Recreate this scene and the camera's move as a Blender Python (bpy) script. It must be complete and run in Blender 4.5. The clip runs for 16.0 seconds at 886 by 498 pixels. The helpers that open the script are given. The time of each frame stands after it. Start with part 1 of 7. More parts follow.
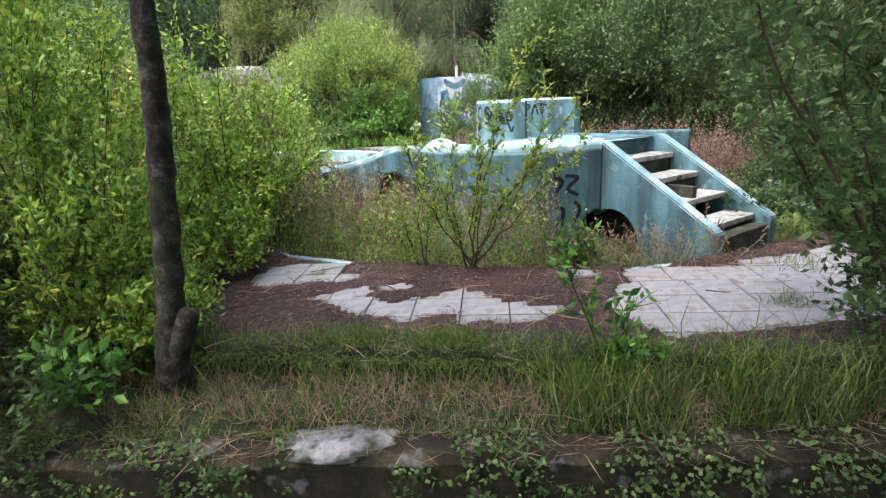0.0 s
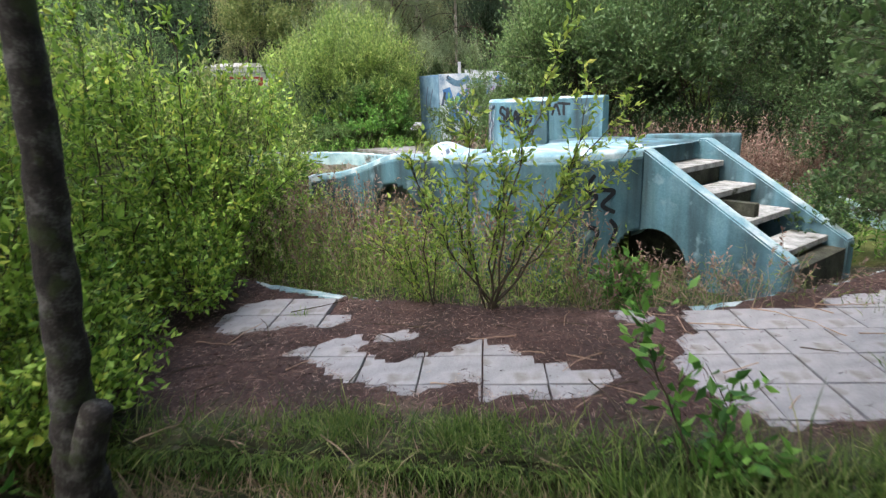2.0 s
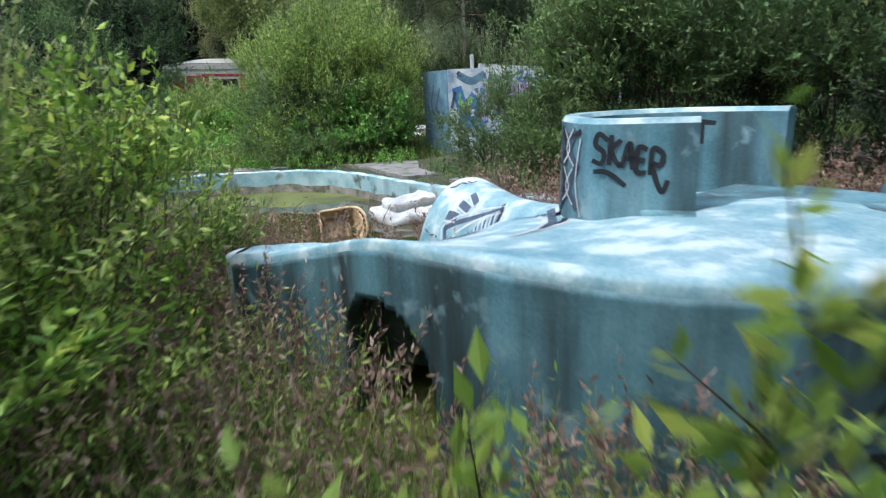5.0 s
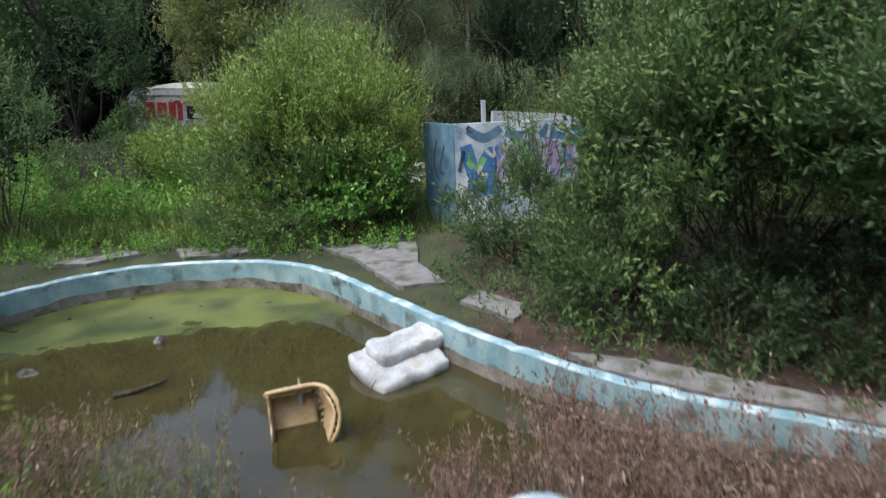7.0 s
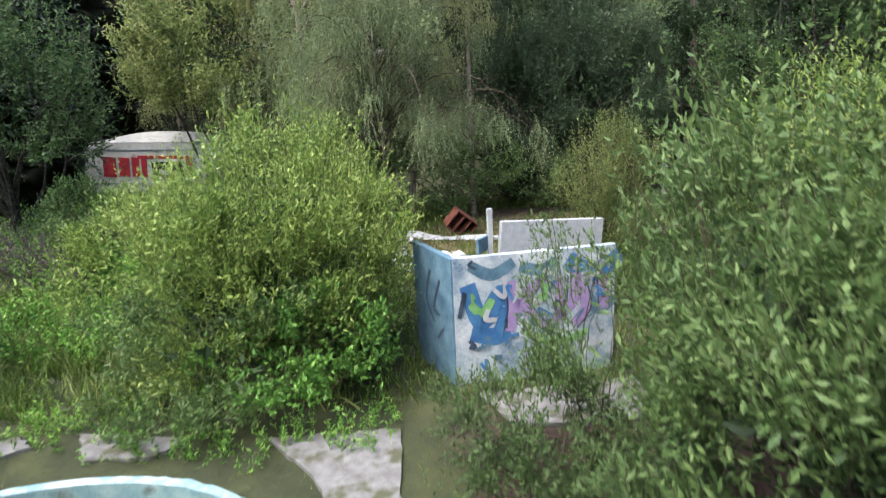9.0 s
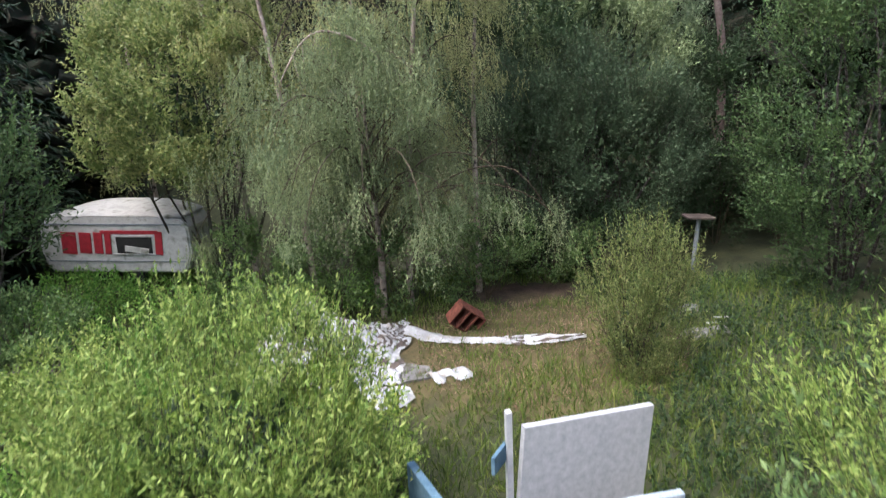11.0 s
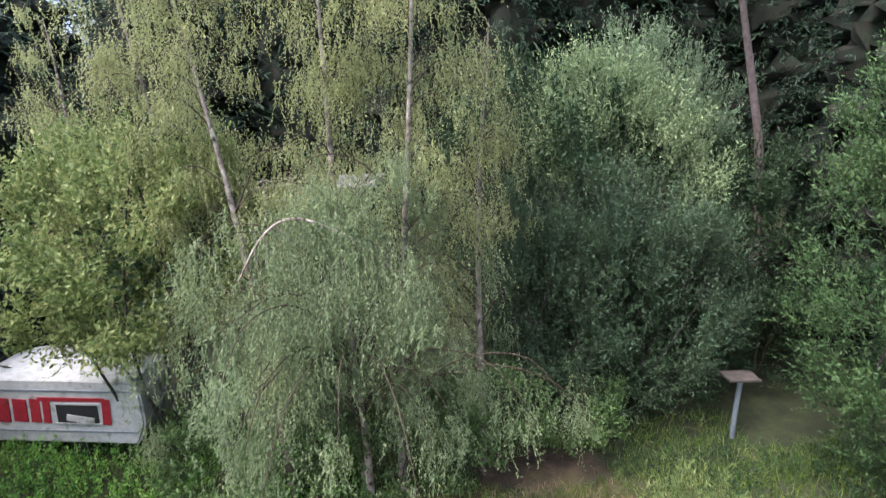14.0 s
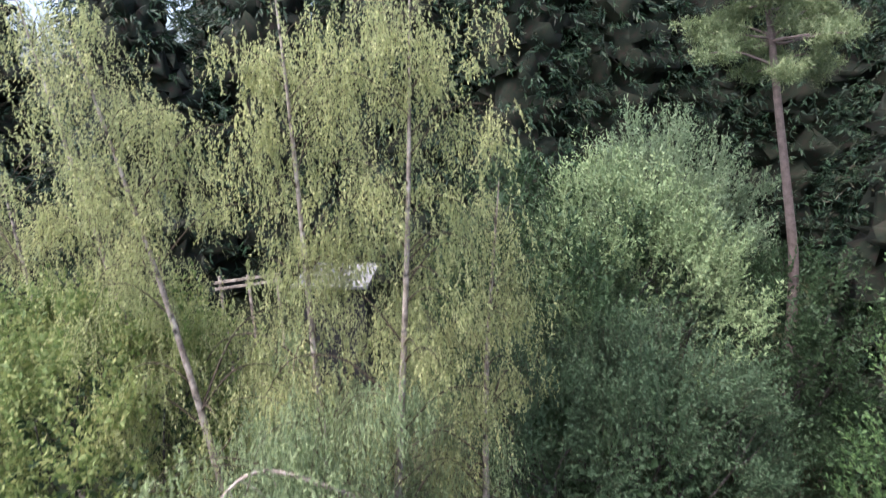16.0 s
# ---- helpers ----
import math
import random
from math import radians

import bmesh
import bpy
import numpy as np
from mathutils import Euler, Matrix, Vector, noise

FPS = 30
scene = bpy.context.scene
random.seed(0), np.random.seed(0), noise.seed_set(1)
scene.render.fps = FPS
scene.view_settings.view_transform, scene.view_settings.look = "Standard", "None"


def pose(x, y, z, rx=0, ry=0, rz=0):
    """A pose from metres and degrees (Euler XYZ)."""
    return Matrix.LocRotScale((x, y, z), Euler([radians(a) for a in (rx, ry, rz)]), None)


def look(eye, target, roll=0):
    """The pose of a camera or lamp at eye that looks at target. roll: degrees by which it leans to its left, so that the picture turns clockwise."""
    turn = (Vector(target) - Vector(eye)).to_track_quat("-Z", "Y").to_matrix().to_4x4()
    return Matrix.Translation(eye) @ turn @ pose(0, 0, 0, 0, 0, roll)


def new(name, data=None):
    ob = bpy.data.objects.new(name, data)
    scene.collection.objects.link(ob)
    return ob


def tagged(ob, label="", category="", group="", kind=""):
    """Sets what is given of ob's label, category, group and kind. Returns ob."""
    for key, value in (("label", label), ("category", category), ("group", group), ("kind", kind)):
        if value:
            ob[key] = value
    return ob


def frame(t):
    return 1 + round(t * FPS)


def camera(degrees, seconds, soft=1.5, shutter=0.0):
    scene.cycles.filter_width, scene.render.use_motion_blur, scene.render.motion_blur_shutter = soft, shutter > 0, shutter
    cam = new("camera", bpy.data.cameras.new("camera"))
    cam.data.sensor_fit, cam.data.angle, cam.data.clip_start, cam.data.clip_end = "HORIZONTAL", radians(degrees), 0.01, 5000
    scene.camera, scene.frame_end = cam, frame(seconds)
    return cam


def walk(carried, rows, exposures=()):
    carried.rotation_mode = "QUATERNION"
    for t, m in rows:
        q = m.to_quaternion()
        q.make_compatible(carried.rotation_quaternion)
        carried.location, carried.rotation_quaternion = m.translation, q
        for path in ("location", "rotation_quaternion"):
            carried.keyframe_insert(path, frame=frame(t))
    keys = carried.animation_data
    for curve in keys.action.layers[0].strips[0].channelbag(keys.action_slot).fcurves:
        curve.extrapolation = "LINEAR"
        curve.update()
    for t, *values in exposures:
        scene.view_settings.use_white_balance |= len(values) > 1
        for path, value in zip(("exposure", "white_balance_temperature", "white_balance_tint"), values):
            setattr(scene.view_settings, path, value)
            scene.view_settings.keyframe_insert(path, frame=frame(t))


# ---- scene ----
# ---- camera and its flight ----
cam = camera(74.0, 16.0, soft=1.3, shutter=0.5)
PATH = [
    (0, (0.000, 0.000, 1.984), (0.000, 1.934, 1.473), -2.61),
    (0.5, (0.007, 0.188, 1.986), (0.010, 2.121, 1.472), -2.60),
    (1, (-0.003, 0.463, 1.987), (0.002, 2.396, 1.472), -2.62),
    (1.5, (-0.056, 0.864, 1.985), (-0.052, 2.797, 1.469), -2.60),
    (2, (-0.105, 1.385, 1.980), (-0.102, 3.317, 1.463), -2.59),
    (2.5, (-0.132, 1.973, 1.996), (-0.131, 3.904, 1.476), -2.65),
    (3, (-0.169, 2.589, 2.020), (-0.169, 4.519, 1.497), -2.89),
    (3.2, (-0.183, 2.819, 2.040), (-0.181, 4.749, 1.513), -3.00),
    (5.3, (-0.287, 6.253, 2.106), (-0.294, 8.182, 1.578), -2.85),
    (5.5, (-0.304, 6.644, 2.214), (-0.309, 8.573, 1.686), -2.76),
    (6, (-0.320, 7.587, 2.494), (-0.323, 9.517, 1.969), -2.61),
    (6.5, (-0.355, 8.497, 2.850), (-0.354, 10.428, 2.329), -2.51),
    (7, (-0.352, 9.522, 3.297), (-0.347, 11.454, 2.781), -2.44),
    (7.5, (-0.328, 10.399, 3.687), (-0.317, 12.333, 3.179), -2.54),
    (8, (-0.217, 11.440, 4.253), (-0.209, 13.376, 3.749), -2.68),
    (8.5, (-0.151, 12.500, 4.768), (-0.150, 14.434, 4.261), -2.74),
    (9, (-0.076, 13.464, 5.318), (-0.078, 15.398, 4.809), -2.82),
    (9.5, (-0.018, 14.396, 5.828), (-0.018, 16.331, 5.322), -3.11),
    (9.7, (-0.033, 14.782, 6.055), (-0.034, 16.716, 5.548), -3.07),
    (11.8, (0.096, 18.381, 8.982), (0.090, 20.312, 8.462), -2.92),
    (12, (0.105, 18.690, 9.267), (0.099, 20.622, 8.748), -2.91),
    (12.5, (0.125, 19.384, 9.926), (0.120, 21.316, 9.409), -2.82),
    (13, (0.155, 20.167, 10.657), (0.152, 22.101, 10.147), -2.80),
    (13.5, (0.220, 20.866, 11.344), (0.217, 22.801, 10.835), -2.76),
    (14, (0.316, 21.656, 12.107), (0.312, 23.590, 11.600), -2.65),
    (14.5, (0.334, 22.438, 12.933), (0.333, 24.372, 12.423), -2.53),
    (15, (0.359, 23.363, 13.940), (0.359, 25.297, 13.431), -2.50),
    (15.5, (0.402, 24.201, 14.903), (0.401, 26.135, 14.393), -2.45),
    (16, (0.452, 25.136, 16.103), (0.450, 27.069, 15.590), -2.60),
]
walk(cam, [(t, look(e, a, r)) for t, e, a, r in PATH], [(0, 2.3, 6200, 11), (2.0, 2.1, 6150, 10), (3.2, 1.95, 6000, 9), (5.5, 1.2, 5600, 6), (6.0, 1.0, 5600, 6), (6.5, 1.0, 5700, 8), (7.0, 1.15, 5800, 9), (8.0, 1.65, 5800, 8), (9.0, 1.8, 6000, 10), (9.5, 1.8, 6000, 12), (12.0, 1.65, 5900, 14), (13.5, 1.97, 5700, 14), (14.5, 2.0, 5700, 14), (16, 2.1, 5750, 16)])

# ---- world and sun ----
SUN_EL, SUN_AZ = 62.0, 232.0
world = bpy.data.worlds.new("sky")
scene.world = world
world.use_nodes = True
wn = world.node_tree.nodes
sky = wn.new("ShaderNodeTexSky")
sky.sky_type = "NISHITA"
sky.sun_disc = False
sky.sun_elevation, sky.sun_rotation = radians(SUN_EL), radians(SUN_AZ)
sky.air_density, sky.dust_density, sky.ozone_density = 1.0, 7.0, 1.0
wn["Background"].inputs["Strength"].default_value = 0.15
world.node_tree.links.new(sky.outputs["Color"], wn["Background"].inputs["Color"])
lamp = bpy.data.lights.new("sun", "SUN")
lamp.energy, lamp.angle, lamp.color = 0.75, radians(70), (1.0, 0.94, 0.85)
sun = new("sun", lamp)
az, el = radians(SUN_AZ), radians(SUN_EL)
sun.matrix_world = look((0, 0, 40), (-math.sin(az) * math.cos(el), -math.cos(az) * math.cos(el), 40 - math.sin(el)))

rng = np.random.default_rng(7)


# ---- mesh helpers ----
def nrm(v):
    v = np.asarray(v, float)
    return v / np.maximum(np.linalg.norm(v, axis=-1, keepdims=True), 1e-9)


def mesh_of(name, verts, faces, material, smooth=False):
    """A mesh from an array of corners and an array of faces that all have the same number of corners."""
    verts, faces = np.asarray(verts, np.float32), np.asarray(faces, np.int32)
    me = bpy.data.meshes.new(name)
    k = faces.shape[1]
    me.vertices.add(len(verts))
    me.vertices.foreach_set("co", verts.ravel())
    me.loops.add(faces.size)
    me.loops.foreach_set("vertex_index", faces.ravel())
    me.polygons.add(len(faces))
    me.polygons.foreach_set("loop_start", np.arange(0, faces.size, k, dtype=np.int32))
    me.polygons.foreach_set("use_smooth", np.full(len(faces), smooth))
    me.update(calc_edges=True)
    if material:
        me.materials.append(material)
    return me


def part(name, data, material=None, parent=None, label=""):
    """One mesh object under a thing or a part; data is a bmesh or a mesh."""
    if isinstance(data, bmesh.types.BMesh):
        me = bpy.data.meshes.new(name)
        bmesh.ops.recalc_face_normals(data, faces=data.faces)
        data.to_mesh(me)
        data.free()
        if material:
            me.materials.append(material)
    else:
        me = data
    ob = new(name, me)
    ob.parent = parent
    return tagged(ob, label)


def thing(name, label, category, group="", kind="", at=(0, 0, 0)):
    ob = tagged(new(name), label, category, group, kind)
    ob.location = at
    ob.empty_display_size = 0.1
    return ob


class Geo:
    """Gathers quads from many small pieces into one mesh."""

    def __init__(self):
        self.v, self.f, self.n = [], [], 0

    def add(self, v, f):
        v = np.asarray(v, float).reshape(-1, 3)
        self.v.append(v)
        self.f.append(np.asarray(f, int).reshape(-1, 4) + self.n)
        self.n += len(v)
        return self

    def tube(self, pts, radii, sides=6):
        pts, radii = np.asarray(pts, float), np.broadcast_to(np.asarray(radii, float), len(pts))
        tang = nrm(np.gradient(pts, axis=0))
        side = nrm(np.cross(tang, np.array([0.31, 0.17, 0.93]) if abs(tang[0][2]) < 0.9 else np.array([1.0, 0.2, 0.1])))
        up = np.cross(tang, side)
        a = np.arange(sides) * 2 * np.pi / sides
        ring = side[:, None] * np.cos(a)[None, :, None] + up[:, None] * np.sin(a)[None, :, None]
        v = pts[:, None] + ring * radii[:, None, None]
        i, j = np.meshgrid(np.arange(len(pts) - 1), np.arange(sides), indexing="ij")
        k = (j + 1) % sides
        return self.add(v, np.stack([i * sides + j, i * sides + k, (i + 1) * sides + k, (i + 1) * sides + j], -1))

    def leaves(self, p, d, length, width, fold=0.12):
        p, d = np.asarray(p, float), nrm(d)
        n = len(p)
        length, width = np.broadcast_to(length, n)[:, None], np.broadcast_to(width, n)[:, None]
        side = nrm(np.cross(d, rng.normal(size=(n, 3)) * 0.75 + (0, 0, 1.0)))
        out = np.cross(d, side)
        mid = p + d * length * 0.45 + out * width * fold
        v = np.stack([p, mid + side * width / 2, p + d * length, mid - side * width / 2], 1)
        return self.add(v, np.arange(4 * n).reshape(n, 4))

    def blades(self, p, d, length, width, bend=0.3):
        """Grass blades: two quads each, bent over."""
        p, d = np.asarray(p, float), nrm(d)
        n = len(p)
        length, width = np.broadcast_to(length, n)[:, None], np.broadcast_to(width, n)[:, None]
        side = nrm(np.cross(d, rng.normal(size=(n, 3))))
        lean = nrm(np.cross(side, d))
        m, t = p + d * length * 0.55 + lean * length * bend * 0.25, p + d * length * 0.95 + lean * length * bend
        v = np.stack([p - side * width / 2, p + side * width / 2, m + side * width * 0.42, m - side * width * 0.42, t + side * width * 0.06, t - side * width * 0.06], 1)
        i = np.arange(n)[:, None] * 6
        return self.add(v, np.concatenate([i + [0, 1, 2, 3], i + [3, 2, 4, 5]]))

    def mesh(self, name, material, smooth=False):
        return mesh_of(name, np.concatenate(self.v), np.concatenate(self.f), material, smooth)


def box_bm(bm, c, size, rot=0.0, bevel=0.01, tilt=(0, 0)):
    """A bevelled box added to a bmesh."""
    m = pose(*c, tilt[0], tilt[1], rot) @ Matrix.Diagonal((*size, 1))
    made = bmesh.ops.create_cube(bm, size=1, matrix=m)["verts"]
    if bevel:
        bmesh.ops.bevel(bm, geom=list({e for v in made for e in v.link_edges}), offset=bevel, segments=2, affect="EDGES", profile=0.6)
    return bm


def box(c, size, rot=0.0, bevel=0.01, tilt=(0, 0)):
    return box_bm(bmesh.new(), c, size, rot, bevel, tilt)


def spline(pts, n, closed=False):
    """Catmull-Rom curve through a few control points."""
    p = np.asarray(pts, float)
    m = len(p)
    u = np.linspace(0, m if closed else m - 1, n, endpoint=not closed)
    i = np.minimum(u.astype(int), m - 1 if closed else m - 2)
    t = (u - i)[:, None]
    at = (lambda k: p[k % m]) if closed else (lambda k: p[np.clip(k, 0, m - 1)])
    a, b, c, d = at(i - 1), at(i), at(i + 1), at(i + 2)
    return 0.5 * (2 * b + (c - a) * t + (2 * a - 5 * b + 4 * c - d) * t**2 + (3 * b - a - 3 * c + d) * t**3)


def smooth(x, a, b):
    t = np.clip((np.asarray(x, float) - a) / (b - a), 0, 1)
    return t * t * (3 - 2 * t)


def wavy(x, y, scale, seed=0):
    """A cheap smooth noise of about -1 to 1 on the plan."""
    r = np.random.default_rng(100 + seed)
    out = 0.0
    for k in range(7):
        a, f, ph = r.uniform(0, 6.28), (0.6 + 0.35 * k) / scale, r.uniform(0, 6.28)
        out = out + np.sin(f * 6.28 * (x * np.cos(a) + y * np.sin(a)) + ph + 1.3 * np.sin(f * 2.9 * (y * np.cos(a) - x * np.sin(a)) + ph * 2)) / (1 + 0.45 * k)
    return out / 2.6


# ---- materials ----
def material(name, stops, scale=6.0, rough=0.8, bump=0.3, fine=60.0, metal=0.0, spots=None, streaks=None, detail=6.0, spec=0.4):
    """A weathered surface: two scales of colour noise, bump, and if wanted spots (colour, amount, scale) and upright streaks (colour, amount)."""
    mt = bpy.data.materials.new(name)
    mt.use_nodes = True
    nt = mt.node_tree
    nd, ln = nt.nodes, nt.links
    bsdf = nd["Principled BSDF"]
    co = nd.new("ShaderNodeTexCoord")
    big, small = nd.new("ShaderNodeTexNoise"), nd.new("ShaderNodeTexNoise")
    for n, s in ((big, scale), (small, fine)):
        n.inputs["Scale"].default_value, n.inputs["Detail"].default_value, n.inputs["Roughness"].default_value = s, detail, 0.62
        ln.new(co.outputs["Object"], n.inputs["Vector"])
    mix = nd.new("ShaderNodeMath")
    mix.operation = "MULTIPLY_ADD"
    mix.inputs[1].default_value, mix.inputs[2].default_value = 0.45, -0.225
    ln.new(small.outputs["Fac"], mix.inputs[0])
    both = nd.new("ShaderNodeMath")
    ln.new(big.outputs["Fac"], both.inputs[0])
    ln.new(mix.outputs[0], both.inputs[1])
    ramp = nd.new("ShaderNodeValToRGB")
    el = ramp.color_ramp.elements
    lo, hi = 0.3, 0.7
    while len(el) < len(stops):
        el.new(0.5)
    for k, c in enumerate(stops):
        el[k].position, el[k].color = lo + (hi - lo) * k / max(1, len(stops) - 1), (*c, 1)
    ln.new(both.outputs[0], ramp.inputs["Fac"])
    colour = ramp.outputs["Color"]
    for kind, extra in (("streak", streaks), ("spot", spots)):
        if not extra:
            continue
        n = nd.new("ShaderNodeTexNoise")
        n.inputs["Detail"].default_value = 5.0
        if kind == "streak":
            mp = nd.new("ShaderNodeMapping")
            mp.inputs["Scale"].default_value = (3.6, 3.6, 0.35)
            ln.new(co.outputs["Object"], mp.inputs["Vector"])
            ln.new(mp.outputs["Vector"], n.inputs["Vector"])
            n.inputs["Scale"].default_value = 1.0
        else:
            ln.new(co.outputs["Object"], n.inputs["Vector"])
            n.inputs["Scale"].default_value = extra[2]
        edge = nd.new("ShaderNodeValToRGB")
        edge.color_ramp.elements[0].position, edge.color_ramp.elements[1].position = 0.62 - 0.25 * extra[1], (0.90 if kind == "streak" else 0.74) - 0.2 * extra[1]
        ln.new(n.outputs["Fac"], edge.inputs["Fac"])
        m = nd.new("ShaderNodeMix")
        m.data_type = "RGBA"
        ln.new(edge.outputs["Color"], m.inputs["Factor"])
        ln.new(colour, m.inputs["A"])
        m.inputs["B"].default_value = (*extra[0], 1)
        colour = m.outputs["Result"]
    ln.new(colour, bsdf.inputs["Base Color"])
    bsdf.inputs["Roughness"].default_value, bsdf.inputs["Metallic"].default_value = rough, metal
    bsdf.inputs["Specular IOR Level"].default_value = spec
    if bump:
        bp = nd.new("ShaderNodeBump")
        bp.inputs["Strength"].default_value, bp.inputs["Distance"].default_value = bump, 0.02
        ln.new(both.outputs[0], bp.inputs["Height"])
        ln.new(bp.outputs["Normal"], bsdf.inputs["Normal"])
    return mt


def leaf_material(name, stops, rough=0.5, glow=0.34, patch=0.35, vary=0.62):
    """Foliage: each leaf its own tint, broad tint patches over the crown, some light coming through."""
    mt = bpy.data.materials.new(name)
    mt.use_nodes = True
    nd, ln = mt.node_tree.nodes, mt.node_tree.links
    bsdf, end = nd["Principled BSDF"], nd["Material Output"]
    geo, co, n = nd.new("ShaderNodeNewGeometry"), nd.new("ShaderNodeTexCoord"), nd.new("ShaderNodeTexNoise")
    n.inputs["Scale"].default_value, n.inputs["Detail"].default_value = patch, 3.0
    ln.new(co.outputs["Object"], n.inputs["Vector"])
    a = nd.new("ShaderNodeMath")
    a.operation = "MULTIPLY_ADD"
    a.inputs[1].default_value, a.inputs[2].default_value = vary, 0.19 - vary / 2
    ln.new(geo.outputs["Random Per Island"], a.inputs[0])
    b = nd.new("ShaderNodeMath")
    b.operation = "MULTIPLY_ADD"
    b.inputs[1].default_value = 0.5
    ln.new(n.outputs["Fac"], b.inputs[0])
    ln.new(a.outputs[0], b.inputs[2])
    ramp = nd.new("ShaderNodeValToRGB")
    el = ramp.color_ramp.elements
    while len(el) < len(stops):
        el.new(0.5)
    for k, c in enumerate(stops):
        el[k].position, el[k].color = 0.12 + 0.76 * k / (len(stops) - 1), (*c, 1)
    ln.new(b.outputs[0], ramp.inputs["Fac"])
    ln.new(ramp.outputs["Color"], bsdf.inputs["Base Color"])
    bsdf.inputs["Roughness"].default_value = rough
    bsdf.inputs["Specular IOR Level"].default_value = 0.28
    tr, mx = nd.new("ShaderNodeBsdfTranslucent"), nd.new("ShaderNodeMixShader")
    ln.new(ramp.outputs["Color"], tr.inputs["Color"])
    mx.inputs["Fac"].default_value = glow
    ln.new(bsdf.outputs[0], mx.inputs[1])
    ln.new(tr.outputs[0], mx.inputs[2])
    ln.new(mx.outputs[0], end.inputs["Surface"])
    return mt


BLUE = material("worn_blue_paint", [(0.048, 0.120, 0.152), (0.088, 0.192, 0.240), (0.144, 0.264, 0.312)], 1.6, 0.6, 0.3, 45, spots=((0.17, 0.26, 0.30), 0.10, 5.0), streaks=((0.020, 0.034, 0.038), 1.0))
# Paler blue for upward faces: worn paint with overhead light in its colour.
BLUE_TOP = material("pale_toplit_blue_paint", [(0.092, 0.211, 0.268), (0.197, 0.310, 0.352), (0.317, 0.394, 0.422)], 3.4, 0.55, 0.3, 34, spots=((0.42, 0.50, 0.54), 0.45, 3.4))
POOL_BLUE = material("flaking_pool_paint", [(0.120, 0.232, 0.272), (0.208, 0.328, 0.360), (0.304, 0.400, 0.424)], 2.5, 0.6, 0.25, 40, spots=((0.05, 0.065, 0.055), 0.22, 2.4), streaks=((0.12, 0.16, 0.15), 0.2))
STAINED = material("waterline_stain", [(0.080, 0.084, 0.068), (0.160, 0.152, 0.132), (0.240, 0.224, 0.208)], 3.0, 0.8, 0.3, 30, spots=((0.05, 0.055, 0.03), 0.4, 3.5))
TREAD = material("lichened_concrete", [(0.119, 0.128, 0.128), (0.255, 0.264, 0.264), (0.391, 0.399, 0.399)], 7.0, 0.85, 0.5, 80, spots=((0.04, 0.045, 0.03), 0.2, 6.0))
# Dark, faintly mottled concrete for risers, stair base and the block behind the arch.
RISER = material("dark_concrete", [(0.01, 0.011, 0.008), (0.03, 0.033, 0.022), (0.07, 0.07, 0.055)], 6.0, 0.9, 0.6, 60)
CONCRETE = material("grey_concrete", [(0.094, 0.094, 0.090), (0.144, 0.144, 0.144), (0.209, 0.209, 0.209)], 4.0, 0.85, 0.45, 70, spots=((0.06, 0.065, 0.035), 0.4, 3.0))
TILE = material("pale_paving", [(0.158, 0.158, 0.169), (0.230, 0.230, 0.245), (0.288, 0.288, 0.302)], 3.0, 0.8, 0.3, 90, spots=((0.14, 0.125, 0.115), 0.25, 4.0))
MOSSY = material("mossy_stone", [(0.006, 0.006, 0.004), (0.02, 0.018, 0.008), (0.06, 0.05, 0.028)], 5.0, 0.95, 0.9, 50, spots=((0.16, 0.16, 0.155), 0.05, 6.0))
LIMESTONE = material("pale_lichened_stone", [(0.07, 0.07, 0.07), (0.20, 0.20, 0.21), (0.36, 0.36, 0.37)], 6.0, 0.9, 0.8, 45, spots=((0.03, 0.032, 0.016), 0.75, 7.0))
BARK = material("lichened_bark", [(0.008, 0.006, 0.005), (0.026, 0.021, 0.018), (0.11, 0.105, 0.095)], 9.0, 0.9, 0.9, 70, spots=((0.035, 0.045, 0.014), 0.3, 7.0))
TWIG = material("brown_twig", [(0.03, 0.022, 0.013), (0.075, 0.055, 0.034)], 9.0, 0.85, 0.2, 60)
BIRCH = material("birch_bark", [(0.08, 0.06, 0.045), (0.24, 0.20, 0.165), (0.40, 0.36, 0.31)], 3.0, 0.8, 0.4, 30, spots=((0.02, 0.017, 0.014), 0.3, 5.0))
PINE_BARK = material("pine_bark", [(0.06, 0.045, 0.04), (0.14, 0.11, 0.10)], 6.0, 0.9, 0.8, 40)
WHITE = material("dirty_white_fabric", [(0.205, 0.211, 0.208), (0.342, 0.360, 0.374), (0.462, 0.495, 0.529)], 2.5, 0.75, 0.2, 30, spots=((0.26, 0.23, 0.18), 0.2, 2.0))
CANE = material("weathered_tan_plastic", [(0.27, 0.19, 0.10), (0.39, 0.29, 0.165), (0.48, 0.38, 0.24)], 5.0, 0.5, 0.15, 30)
RUST = material("rusty_metal", [(0.05, 0.016, 0.010), (0.12, 0.038, 0.024), (0.20, 0.075, 0.048)], 5.0, 0.85, 0.5, 40)
PANEL = material("caravan_panel", [(0.26, 0.27, 0.265), (0.40, 0.41, 0.40), (0.50, 0.51, 0.51)], 2.0, 0.5, 0.1, 30, spots=((0.13, 0.14, 0.10), 0.25, 2.0))
RED = material("faded_red_paint", [(0.20, 0.010, 0.018), (0.32, 0.02, 0.032)], 5.0, 0.6, 0.1, 40)
BLACK = material("black_spray_paint", [(0.004, 0.005, 0.008), (0.014, 0.016, 0.022)], 8.0, 0.6, 0.0, 60)
NAVY = material("navy_spray_paint", [(0.02, 0.035, 0.06), (0.06, 0.085, 0.13)], 8.0, 0.6, 0.0, 60)
